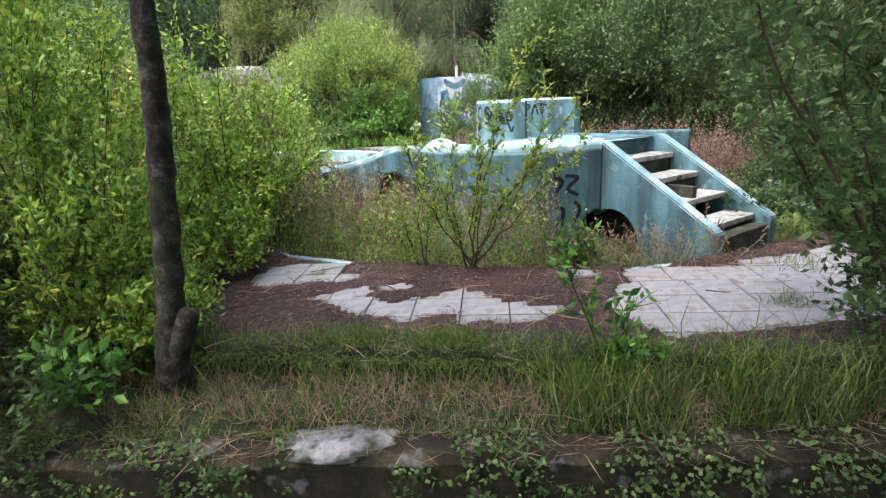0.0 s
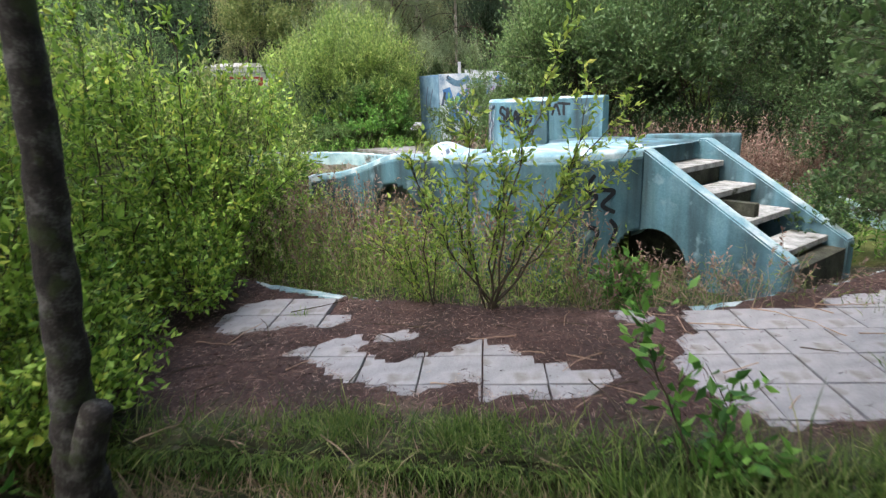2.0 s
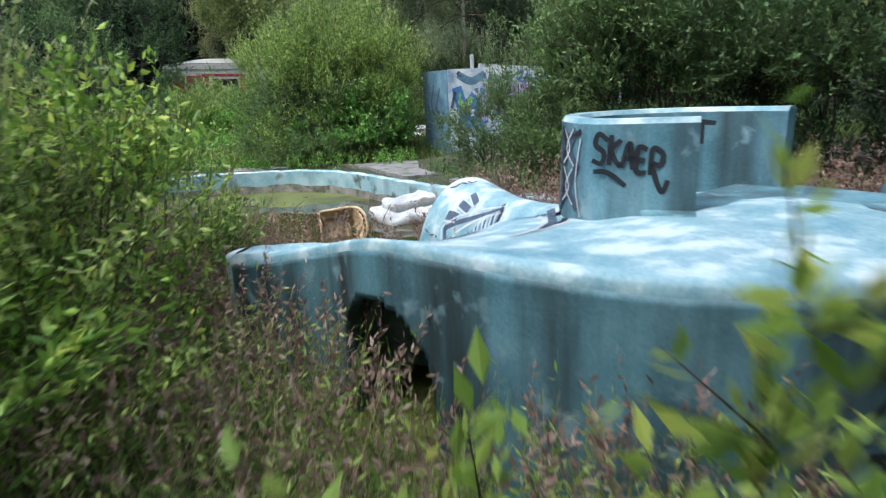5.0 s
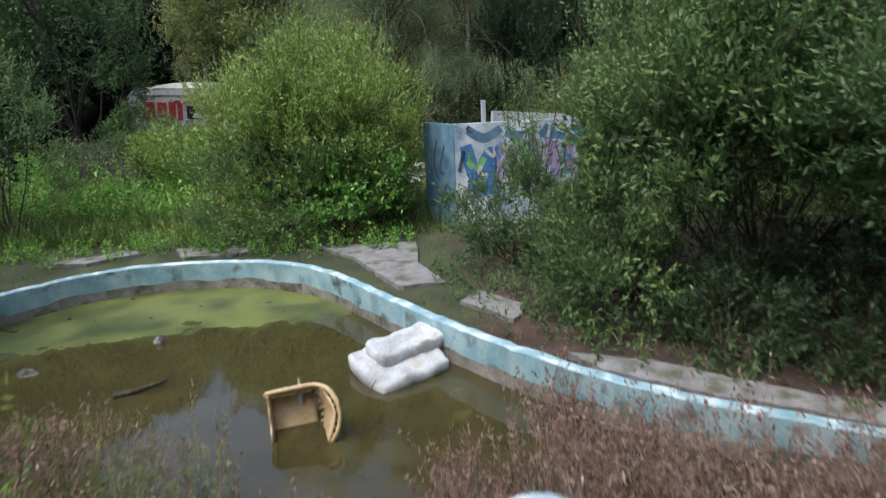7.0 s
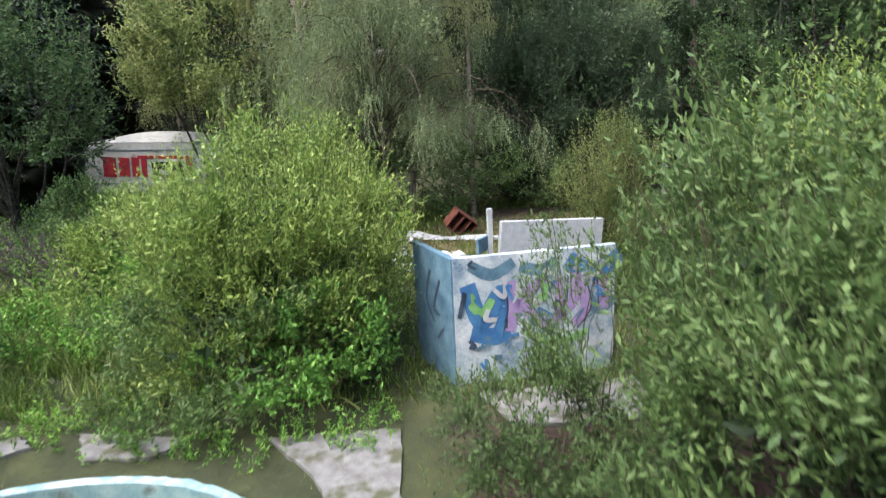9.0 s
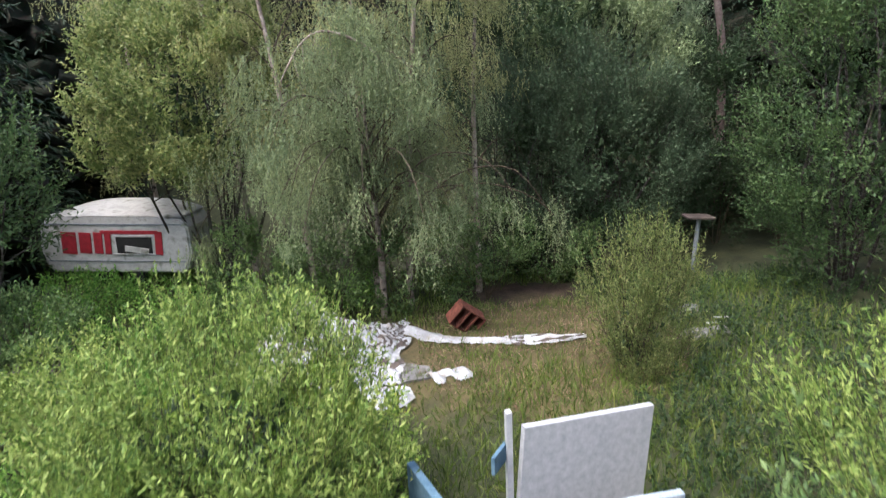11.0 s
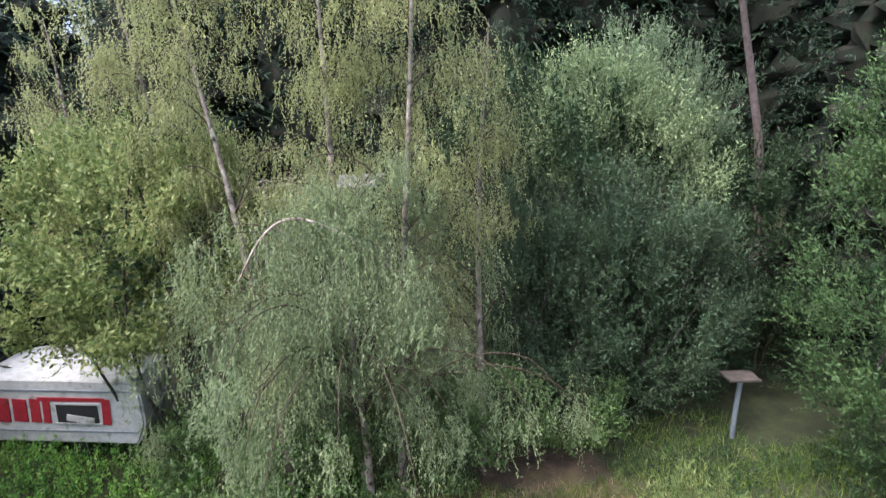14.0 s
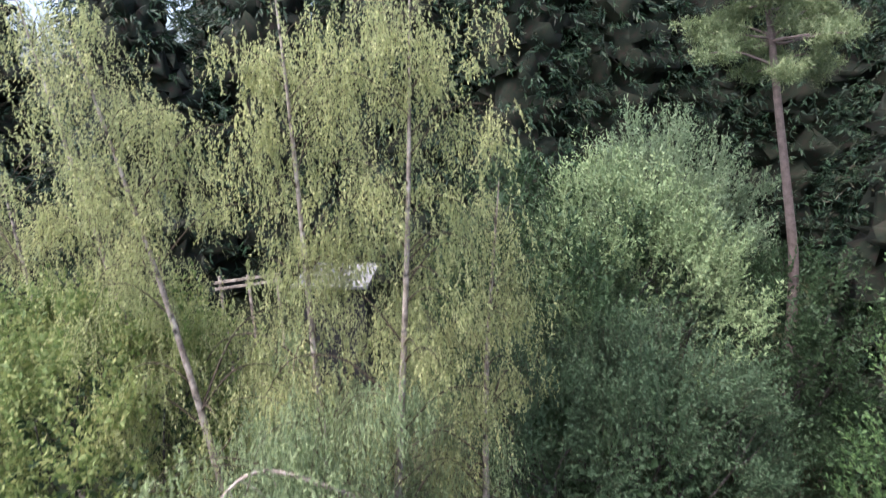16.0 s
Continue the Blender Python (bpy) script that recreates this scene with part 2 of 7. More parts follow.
PALE = material("white_spray_paint", [(0.306, 0.332, 0.348), (0.468, 0.484, 0.510)], 8.0, 0.6, 0.0, 60)
SMOKE = material("thin_grey_spray_paint", [(0.09, 0.14, 0.19), (0.18, 0.26, 0.33)], 8.0, 0.6, 0.0, 60)
LILAC = material("lilac_spray_paint", [(0.23, 0.16, 0.34), (0.33, 0.25, 0.44)], 5.0, 0.6, 0.0, 40)
AZURE = material("azure_spray_paint", [(0.03, 0.10, 0.26), (0.07, 0.20, 0.38)], 4.0, 0.6, 0.0, 40)
TEAL = material("slate_blue_paint", [(0.045, 0.10, 0.155), (0.09, 0.17, 0.235), (0.14, 0.235, 0.30)], 3.0, 0.7, 0.1, 40)
MURAL = material("patchy_mural_paint", [(0.10, 0.17, 0.25), (0.32, 0.38, 0.43), (0.55, 0.58, 0.60)], 1.7, 0.65, 0.1, 25)
LIME = material("lime_spray_paint", [(0.12, 0.30, 0.09), (0.22, 0.42, 0.17)], 5.0, 0.6, 0.0, 40)
TARP = material("blue_tarpaulin", [(0.02, 0.07, 0.26), (0.04, 0.14, 0.40)], 6.0, 0.45, 0.3, 40)
STRIPE = material("brown_stripe_fabric", [(0.05, 0.042, 0.036), (0.11, 0.09, 0.078)], 5.0, 0.8, 0.1, 40)
STEEL = material("galvanised_steel", [(0.15, 0.175, 0.20), (0.26, 0.29, 0.33)], 6.0, 0.5, 0.1, 50, metal=0.3)
# Near-black tone that gives the cypress cores their inner shade.
CROWN_DARK = material("dark_crown_core", [(0.005, 0.010, 0.006), (0.014, 0.020, 0.010), (0.028, 0.016, 0.012)], 3.0, 0.95, 0.4, 20)
VOID = material("dark_cavity", [(0.006, 0.007, 0.007), (0.02, 0.02, 0.02)], 3.0, 0.95, 0.2, 20)

WILLOW = leaf_material("willow_leaves", [(0.068, 0.134, 0.027), (0.173, 0.268, 0.056), (0.293, 0.388, 0.100), (0.439, 0.482, 0.152)])
WILLOW_DARK = leaf_material("sallow_leaves", [(0.040, 0.084, 0.027), (0.099, 0.176, 0.059), (0.176, 0.267, 0.094), (0.289, 0.366, 0.152)])
# Leaf green taken darker to put shade into undergrowth, thickets and crown cores.
SALLOW_SHADE = leaf_material("shade_deep_green_leaves", [(0.010, 0.024, 0.010), (0.024, 0.048, 0.018), (0.042, 0.074, 0.030), (0.09, 0.13, 0.05)], glow=0.25, vary=0.3, rough=0.6)
SALLOW_GREY = leaf_material("grey_green_leaves", [(0.026, 0.054, 0.018), (0.068, 0.118, 0.040), (0.122, 0.188, 0.068), (0.215, 0.275, 0.115)], glow=0.4, vary=0.3, rough=0.6)
SALLOW_MID = leaf_material("mid_green_leaves", [(0.020, 0.044, 0.016), (0.051, 0.098, 0.034), (0.104, 0.168, 0.056), (0.195, 0.262, 0.098)], glow=0.3, vary=0.3, rough=0.55)
WILLOW_MID = leaf_material("olive_willow_leaves", [(0.030, 0.065, 0.020), (0.082, 0.145, 0.045), (0.152, 0.228, 0.078), (0.25, 0.31, 0.125)], vary=0.4)
SPRIG = leaf_material("sunlit_sapling_leaves", [(0.12, 0.21, 0.030), (0.22, 0.33, 0.055), (0.34, 0.43, 0.085), (0.50, 0.46, 0.10)], glow=0.45)
SALLOW_TOP = leaf_material("silvery_sallow_leaves", [(0.056, 0.090, 0.044), (0.136, 0.194, 0.087), (0.245, 0.306, 0.144), (0.389, 0.434, 0.218)], glow=0.2, vary=0.22, rough=0.6)
ELDER = leaf_material("fresh_green_leaves", [(0.040, 0.116, 0.022), (0.112, 0.250, 0.041), (0.207, 0.390, 0.076)])
HAZEL = leaf_material("hazel_leaves", [(0.069, 0.153, 0.025), (0.184, 0.314, 0.043), (0.314, 0.467, 0.080), (0.613, 0.558, 0.092)])
SALLOW_DARK = leaf_material("dark_sallow_leaves", [(0.018, 0.038, 0.020), (0.046, 0.080, 0.040), (0.085, 0.130, 0.065), (0.15, 0.20, 0.11)], glow=0.3, vary=0.16, rough=0.6)
SALLOW_PALE = leaf_material("pale_sallow_leaves", [(0.073, 0.116, 0.067), (0.146, 0.207, 0.116), (0.238, 0.305, 0.177), (0.354, 0.415, 0.244)], glow=0.4, vary=0.25, rough=0.6)
BIRCHLEAF = leaf_material("birch_leaves", [(0.073, 0.122, 0.063), (0.177, 0.238, 0.120), (0.299, 0.354, 0.175), (0.512, 0.476, 0.197)], vary=0.2, rough=0.6, glow=0.5)
# Birch leaf made brighter and yellower to put warm sun on tall crowns.
BIRCH_SUNLIT = leaf_material("sunlit_yellow_birch_leaves", [(0.128, 0.166, 0.076), (0.282, 0.317, 0.142), (0.448, 0.449, 0.204), (0.692, 0.576, 0.222)], vary=0.24, rough=0.65, glow=0.5)
YELLOWISH = leaf_material("yellowing_leaves", [(0.079, 0.124, 0.037), (0.165, 0.219, 0.069), (0.250, 0.296, 0.108), (0.366, 0.355, 0.134)], glow=0.5)
CYPRESS = leaf_material("cypress_fronds", [(0.005, 0.016, 0.008), (0.013, 0.033, 0.016), (0.026, 0.052, 0.022), (0.05, 0.03, 0.02)], glow=0.12)
NEEDLE = leaf_material("pine_needles", [(0.07, 0.105, 0.045), (0.14, 0.18, 0.08), (0.21, 0.24, 0.12)], glow=0.2)
GRASS = leaf_material("grass_blades", [(0.030, 0.066, 0.014), (0.080, 0.142, 0.026), (0.155, 0.226, 0.052), (0.420, 0.376, 0.200)], patch=1.2)
FARGRASS = leaf_material("rough_grass", [(0.041, 0.079, 0.013), (0.083, 0.137, 0.021), (0.133, 0.187, 0.038), (0.252, 0.259, 0.081)], patch=0.6)
STRAW = leaf_material("dry_weeds", [(0.156, 0.102, 0.072), (0.288, 0.198, 0.144), (0.432, 0.318, 0.240), (0.180, 0.216, 0.060)], patch=0.9)
REED = leaf_material("reddish_reeds", [(0.112, 0.062, 0.047), (0.207, 0.133, 0.107), (0.296, 0.219, 0.184), (0.112, 0.118, 0.041)], patch=0.8)
NETTLE = leaf_material("nettle_leaves", [(0.045, 0.133, 0.021), (0.122, 0.277, 0.040), (0.236, 0.419, 0.082), (0.389, 0.512, 0.164)], patch=0.7)
HEATH = leaf_material("bare_brambles", [(0.050, 0.040, 0.040), (0.110, 0.090, 0.095), (0.180, 0.150, 0.150)], patch=0.8)

# ---- plan of the pool and the ground ----
POOL = spline([(-8.3, 16.6), (-8.0, 18.9), (-6.7, 20.35), (-4.7, 20.7), (-2.8, 20.0), (-1.2, 18.1), (0.1, 16.5), (1.6, 15.05), (3.3, 14.05), (5.2, 13.0), (6.3, 11.2), (6.0, 8.8),
               (4.6, 7.35), (2.6, 6.6), (1.0, 6.58), (-0.6, 7.0), (-2.3, 7.95), (-4.6, 9.4), (-6.8, 11.6), (-8.0, 14.2)], 320, True)
WATER_Z = -0.30


def pool_side(x, y):
    """Distance to the pool's edge, negative inside."""
    x, y = np.asarray(x, float), np.asarray(y, float)
    shape = x.shape
    p = np.stack([x.ravel(), y.ravel()], 1)
    best, inside = np.full(len(p), 1e9), np.zeros(len(p), bool)
    for a, b in zip(POOL, np.roll(POOL, -1, 0)):
        e, w = b - a, p - a
        t = np.clip((w @ e) / (e @ e), 0, 1)
        best = np.minimum(best, ((w - t[:, None] * e) ** 2).sum(1))
        cross = (a[1] <= p[:, 1]) != (b[1] <= p[:, 1])
        inside ^= cross & (p[:, 0] < a[0] + e[0] * (p[:, 1] - a[1]) / (e[1] if abs(e[1]) > 1e-9 else 1e-9))
    return np.where(inside, -1, 1).reshape(shape) * np.sqrt(best).reshape(shape)


def rim_z(y):
    return -0.055 + 0.305 * smooth(y, 9.2, 13.5)


def kerb_y(x):
    return 4.24 - 0.165 * np.asarray(x, float)


PATCHES = [
    [(-2.45, 7.95), (-1.2, 7.3), (-0.98, 6.3), (-2.15, 6.25), (-2.2, 6.8), (-1.75, 7.2)],
    [(-1.35, 5.75), (-0.83, 6.08), (-0.8, 5.7), (-0.53, 5.5), (-0.07, 5.66), (0.14, 5.88), (0.48, 5.48), (1.0, 5.15), (0.8, 4.88), (0.13, 4.88), (0.12, 5.2), (-0.35, 5.0), (-0.8, 5.25)],
    [(-0.67, 5.98), (-0.45, 6.1), (-0.4, 5.96), (-0.56, 5.86)],
    [(1.3, 6.5), (1.8, 6.52), (1.6, 6.05), (1.42, 6.2)],
    [(2.1, 6.5), (3.5, 6.4), (5.6, 7.1), (5.6, 4.75), (3.7, 4.6), (2.8, 4.5), (1.88, 4.42), (1.5, 4.95), (1.75, 5.7), (1.92, 5.8)],
]


def within(x, y, outline):
    """Distance from the edge of a plan outline, positive inside."""
    p = np.asarray(outline, float)
    best, inside = np.full(np.shape(x), 1e9), np.zeros(np.shape(x), bool)
    for a, b in zip(p, np.roll(p, -1, 0)):
        e = b - a
        t = np.clip(((x - a[0]) * e[0] + (y - a[1]) * e[1]) / (e @ e), 0, 1)
        best = np.minimum(best, np.hypot(x - a[0] - t * e[0], y - a[1] - t * e[1]))
        inside ^= ((a[1] <= y) != (b[1] <= y)) & (x < a[0] + e[0] * (y - a[1]) / (e[1] if abs(e[1]) > 1e-9 else 1e-9))
    return np.where(inside, best, -best)


def bare(x, y):
    """How far a spot of the paved deck is swept clear of needle litter; above 0 is clear."""
    x, y = np.asarray(x, float), np.asarray(y, float)
    n = 0.05 * wavy(x, y, 0.5, 3) + 0.04 * wavy(x, y, 0.16, 4)
    return np.maximum.reduce([within(x, y, q) for q in PATCHES]) + n


def ground_z(x, y, side=None):
    x, y = np.asarray(x, float), np.asarray(y, float)
    side = pool_side(x, y) if side is None else side
    kerb, front = kerb_y(x), 3.26 - 0.05 * x
    deck = np.where(bare(x, y) > 0, -0.045, 0.012 + 0.012 * wavy(x, y, 0.3, 5) + 0.02 * smooth(-bare(x, y), 0, 0.6))
    z = np.where(y > kerb, deck, -0.20 + 0.03 * wavy(x, y, 0.8, 6))
    z = np.where(y < front + 0.35, -0.27, z)
    z = np.where(y < front + 0.22, -1.0 + 0.04 * wavy(x, y, 1.0, 7), z)
    far = smooth(y, 8.5, 14.0)
    z = z * (1 - far) + far * (0.16 + 0.05 * wavy(x, y, 2.5, 8))
    z = z + (1.15 * smooth(-x, 7.5, 13) * smooth(y, 22, 32) + 0.3 * smooth(x, 6, 14) * smooth(y, 22, 36)) + 7.0 * smooth(y, 43, 62)
    floor = -0.24 + 0.04 * wavy(x, y, 0.9, 9) - 0.42 * smooth(y + 0.25 * x + 0.25 * wavy(x, y, 2.0, 10), 12.6, 14.6)
    return np.where(side < 0.12, floor, np.where((side < 0.35) & (y > 8.6), np.minimum(z, rim_z(y) - 0.035), z))


def axis(parts):
    return np.unique(np.concatenate([np.arange(a, b, s) for a, b, s in parts]).round(3))


gx = axis([(-400, -60, 40), (-60, -16, 4), (-16, -9, 0.4), (-9, -3.6, 0.15), (-3.6, 5.4, 0.08), (5.4, 7.2, 0.15), (7.2, 16, 0.4), (16, 60, 4), (60, 401, 40)])
gy = axis([(-200, -20, 30), (-20, 2.8, 1.2), (2.8, 8.4, 0.07), (8.4, 21.6, 0.15), (21.6, 48, 0.4), (48, 80, 2), (80, 501, 40)])
GX, GY = np.meshgrid(gx, gy, indexing="ij")
SIDE = pool_side(GX, GY)
GZ = ground_z(GX, GY, SIDE)
ii, jj = np.meshgrid(np.arange(len(gx) - 1), np.arange(len(gy) - 1), indexing="ij")
ny = len(gy)


def cover_material(name):
    """Ground: needle litter, turf soil, mud and pale clearing, laid by the plan's own masks."""
    mt = bpy.data.materials.new(name)
    mt.use_nodes = True
    nd, ln = mt.node_tree.nodes, mt.node_tree.links
    bsdf = nd["Principled BSDF"]
    co, at = nd.new("ShaderNodeTexCoord"), nd.new("ShaderNodeAttribute")
    at.attribute_name = "cover"
    sep = nd.new("ShaderNodeSeparateColor")
    ln.new(at.outputs["Color"], sep.inputs["Color"])
    fac = []
    for s, d in ((1.4, 5.0), (38.0, 8.0)):
        n = nd.new("ShaderNodeTexNoise")
        n.inputs["Scale"].default_value, n.inputs["Detail"].default_value, n.inputs["Roughness"].default_value = s, d, 0.7
        ln.new(co.outputs["Object"], n.inputs["Vector"])
        fac.append(n.outputs["Fac"])
    m = nd.new("ShaderNodeMath")
    ln.new(fac[0], m.inputs[0])
    ln.new(fac[1], m.inputs[1])
    half = nd.new("ShaderNodeMath")
    half.operation = "MULTIPLY"
    half.inputs[1].default_value = 0.5
    ln.new(m.outputs[0], half.inputs[0])

    def ramp(stops):
        r = nd.new("ShaderNodeValToRGB")
        el = r.color_ramp.elements
        while len(el) < len(stops):
            el.new(0.5)
        for k, c in enumerate(stops):
            el[k].position, el[k].color = 0.36 + 0.28 * k / (len(stops) - 1), (*c, 1)
        ln.new(half.outputs[0], r.inputs["Fac"])
        return r.outputs["Color"]

    colour = ramp([(0.008, 0.012, 0.004), (0.026, 0.034, 0.010), (0.060, 0.064, 0.022)])
    for ch, stops in (("Red", [(0.008, 0.004, 0.003), (0.034, 0.016, 0.013), (0.11, 0.066, 0.056)]),
                      ("Green", [(0.03, 0.045, 0.009), (0.08, 0.10, 0.016), (0.16, 0.17, 0.04)]),
                      ("Blue", [(0.025, 0.024, 0.008), (0.070, 0.058, 0.020), (0.13, 0.10, 0.048)])):
        x = nd.new("ShaderNodeMix")
        x.data_type = "RGBA"
        ln.new(sep.outputs[ch], x.inputs["Factor"])
        ln.new(colour, x.inputs["A"])
        ln.new(ramp(stops), x.inputs["B"])
        colour = x.outputs["Result"]
    ln.new(colour, bsdf.inputs["Base Color"])
    bsdf.inputs["Roughness"].default_value = 0.92
    bp = nd.new("ShaderNodeBump")
    bp.inputs["Strength"].default_value, bp.inputs["Distance"].default_value = 0.9, 0.03
    ln.new(half.outputs[0], bp.inputs["Height"])
    ln.new(bp.outputs["Normal"], bsdf.inputs["Normal"])
    return mt


SOIL = cover_material("forest_floor")
gme = mesh_of("ground", np.stack([GX, GY, GZ], -1).reshape(-1, 3), np.stack([ii * ny + jj, (ii + 1) * ny + jj, (ii + 1) * ny + jj + 1, ii * ny + jj + 1], -1).reshape(-1, 4), SOIL, True)
litter = smooth(GY - kerb_y(GX) + 0.25 * wavy(GX, GY, 0.6, 11), 0.1, 0.5) * (SIDE > 0) * (1 - smooth(GY, 9, 12)) * (1 - smooth(-GX + 0.5 * wavy(GX, GY, 1.1, 12), 2.6, 3.8))
# Litter colour under the willows also stands for the shade there.
shade = smooth(GX + 0.4 * wavy(GX, GY, 1.2, 17), -0.2, 0.6) * smooth(GY, 13, 14) * (1 - smooth(GY, 21.5, 23)) * (SIDE > 0.05)
litter = np.maximum(litter, 0.85 * shade) * (1 - smooth(GX + 0.8 * wavy(GX, GY, 2.5, 18), 6.5, 9.0)) * smooth(GY, -6, 1)
litter = np.maximum(litter, 0.75 * smooth(1.0 - np.hypot((GX - 3.0) / 2.9, (GY - 38.4) / 1.5) + 0.25 * wavy(GX, GY, 1.0, 68), 0.0, 0.35))
mud = ((SIDE < 0.05) & (GY > 8)) * 0.8
glade = smooth(5.2 - np.hypot((GX - 2.2) * 0.9, (GY - 34.2) * 0.9) + 0.8 * wavy(GX, GY, 2.2, 13), 0, 1.6) * (1 - smooth(GY + 0.8 * wavy(GX, GY, 1.6, 62), 36.6, 38.6))
col = gme.color_attributes.new("cover", "FLOAT_COLOR", "POINT")
col.data.foreach_set("color", np.stack([litter, mud, glade, np.ones_like(mud)], -1).astype(np.float32).ravel())
ground = tagged(part("ground", gme), "mossy soil and needle litter between weeds", "ground", kind="structure")

# ---- pool wall, water ----
t_in = nrm(np.roll(POOL, -1, 0) - np.roll(POOL, 1, 0))
out_n = np.stack([t_in[:, 1], -t_in[:, 0]], 1)
if pool_side(*(POOL[:1] + out_n[:1] * 0.3).T)[0] < 0:
    out_n = -out_n
top = rim_z(POOL[:, 1]) + 0.012 * wavy(POOL[:, 0], POOL[:, 1], 0.9, 14) - 0.014 * (np.random.default_rng(4).uniform(size=len(POOL)) < 0.14)
wob = 0.012 * wavy(POOL[:, 0], POOL[:, 1], 0.5, 15)
prof = [(0.0, -0.75), (0.0, -0.36), (0.0, -0.02), (0.02, 0.0), (0.13, 0.004), (0.15, -0.016), (0.15, -0.4)]
rings = np.stack([np.concatenate([POOL + out_n * (o + wob)[:, None] if o < 0.1 else POOL + out_n * (o + 2 * wob)[:, None], (top + z if z > -0.7 else np.full(len(top), -0.8))[:, None]], 1) for o, z in prof], 1)
n, k = rings.shape[:2]
a, b = np.meshgrid(np.arange(n), np.arange(k - 1), indexing="ij")
faces = np.stack([a * k + b, (a + 1) % n * k + b, (a + 1) % n * k + b + 1, a * k + b + 1], -1).reshape(-1, 4)
rings[:, 1, 2] += 0.05 * wavy(POOL[:, 0], POOL[:, 1], 1.6, 16)
pw = mesh_of("pool_wall", rings.reshape(-1, 3), faces, POOL_BLUE)
pw.materials.append(STAINED)
pw.materials.append(BLUE_TOP)
band = np.arange(len(faces)) % (k - 1)
pw.polygons.foreach_set("material_index", np.where(band == 0, 1, np.where((band == 2) | (band == 3), 2, 0)).astype(np.int32))
tagged(part("pool_wall", pw), "low curved pool wall in flaking pale blue paint", "pool wall", kind="structure")


def water_material():
    mt = bpy.data.materials.new("murky_water")
    mt.use_nodes = True
    nd, ln = mt.node_tree.nodes, mt.node_tree.links
    bsdf = nd["Principled BSDF"]
    co, at, n = nd.new("ShaderNodeTexCoord"), nd.new("ShaderNodeAttribute"), nd.new("ShaderNodeTexNoise")
    at.attribute_name = "algae"
    n.inputs["Scale"].default_value, n.inputs["Detail"].default_value = 2.2, 9.0
    ln.new(co.outputs["Object"], n.inputs["Vector"])
    s = nd.new("ShaderNodeMath")
    s.operation = "MULTIPLY_ADD"
    s.inputs[1].default_value, s.inputs[2].default_value = 2.2, -1.1
    ln.new(n.outputs["Fac"], s.inputs[0])
    a = nd.new("ShaderNodeMath")
    ln.new(at.outputs["Fac"], a.inputs[0])
    ln.new(s.outputs[0], a.inputs[1])
    r = nd.new("ShaderNodeValToRGB")
    r.color_ramp.elements[0].position, r.color_ramp.elements[1].position = 0.3, 0.75
    ln.new(a.outputs[0], r.inputs["Fac"])
    x = nd.new("ShaderNodeMix")
    x.data_type = "RGBA"
    ln.new(r.outputs["Color"], x.inputs["Factor"])
    deep = nd.new("ShaderNodeValToRGB")
    deep.color_ramp.elements[0].color, deep.color_ramp.elements[1].color = (0.016, 0.015, 0.006, 1), (0.06, 0.052, 0.02, 1)
    ln.new(n.outputs["Fac"], deep.inputs["Fac"])
    ln.new(deep.outputs["Color"], x.inputs["A"])
    scum = nd.new("ShaderNodeValToRGB")
    scum.color_ramp.elements[0].position, scum.color_ramp.elements[1].position = 0.38, 0.62
    scum.color_ramp.elements[0].color, scum.color_ramp.elements[1].color = (0.035, 0.045, 0.010, 1), (0.105, 0.125, 0.030, 1)
    fine = nd.new("ShaderNodeTexNoise")
    fine.inputs["Scale"].default_value, fine.inputs["Detail"].default_value = 1.3, 10.0
    ln.new(co.outputs["Object"], fine.inputs["Vector"])
    ln.new(fine.outputs["Fac"], scum.inputs["Fac"])
    ln.new(scum.outputs["Color"], x.inputs["B"])
    ln.new(x.outputs["Result"], bsdf.inputs["Base Color"])
    q = nd.new("ShaderNodeMath")
    q.operation = "MULTIPLY_ADD"
    q.inputs[1].default_value, q.inputs[2].default_value = 0.35, 0.03
    ln.new(r.outputs["Color"], q.inputs[0])
    ln.new(q.outputs[0], bsdf.inputs["Roughness"])
    bsdf.inputs["IOR"].default_value = 1.33
    bsdf.inputs["Specular IOR Level"].default_value = 1.0
    return mt


wx, wy = np.meshgrid(np.arange(-8.8, 6.8, 0.12), np.arange(6.4, 21.0, 0.12), indexing="ij")
wi, wj = np.meshgrid(np.arange(wx.shape[0] - 1), np.arange(wx.shape[1] - 1), indexing="ij")
wk = wx.shape[1]
wf = np.stack([wi * wk + wj, (wi + 1) * wk + wj, (wi + 1) * wk + wj + 1, wi * wk + wj + 1], -1)
ws = pool_side(wx, wy)
wf = wf[ws[:-1, :-1] < 0.1]
wme = mesh_of("water", np.stack([wx, wy, np.full_like(wx, WATER_Z)], -1).reshape(-1, 3), wf.reshape(-1, 4), water_material(), True)
alg = np.clip(smooth(wy - 0.18 * (wx + 3), 18.4, 19.0) * smooth(-wx, 1.2, 2.6) + 0.5 * smooth(-wx, 5.8, 7.4) + 0.7 * smooth(-wy, -14.4, -12.6), 0, 1)
col = wme.color_attributes.new("algae", "FLOAT_COLOR", "POINT")
col.data.foreach_set("color", np.repeat(alg.reshape(-1, 1), 4, 1).astype(np.float32).ravel())
tagged(part("water", wme), "still murky brown pool water with green algae", "water", kind="structure")

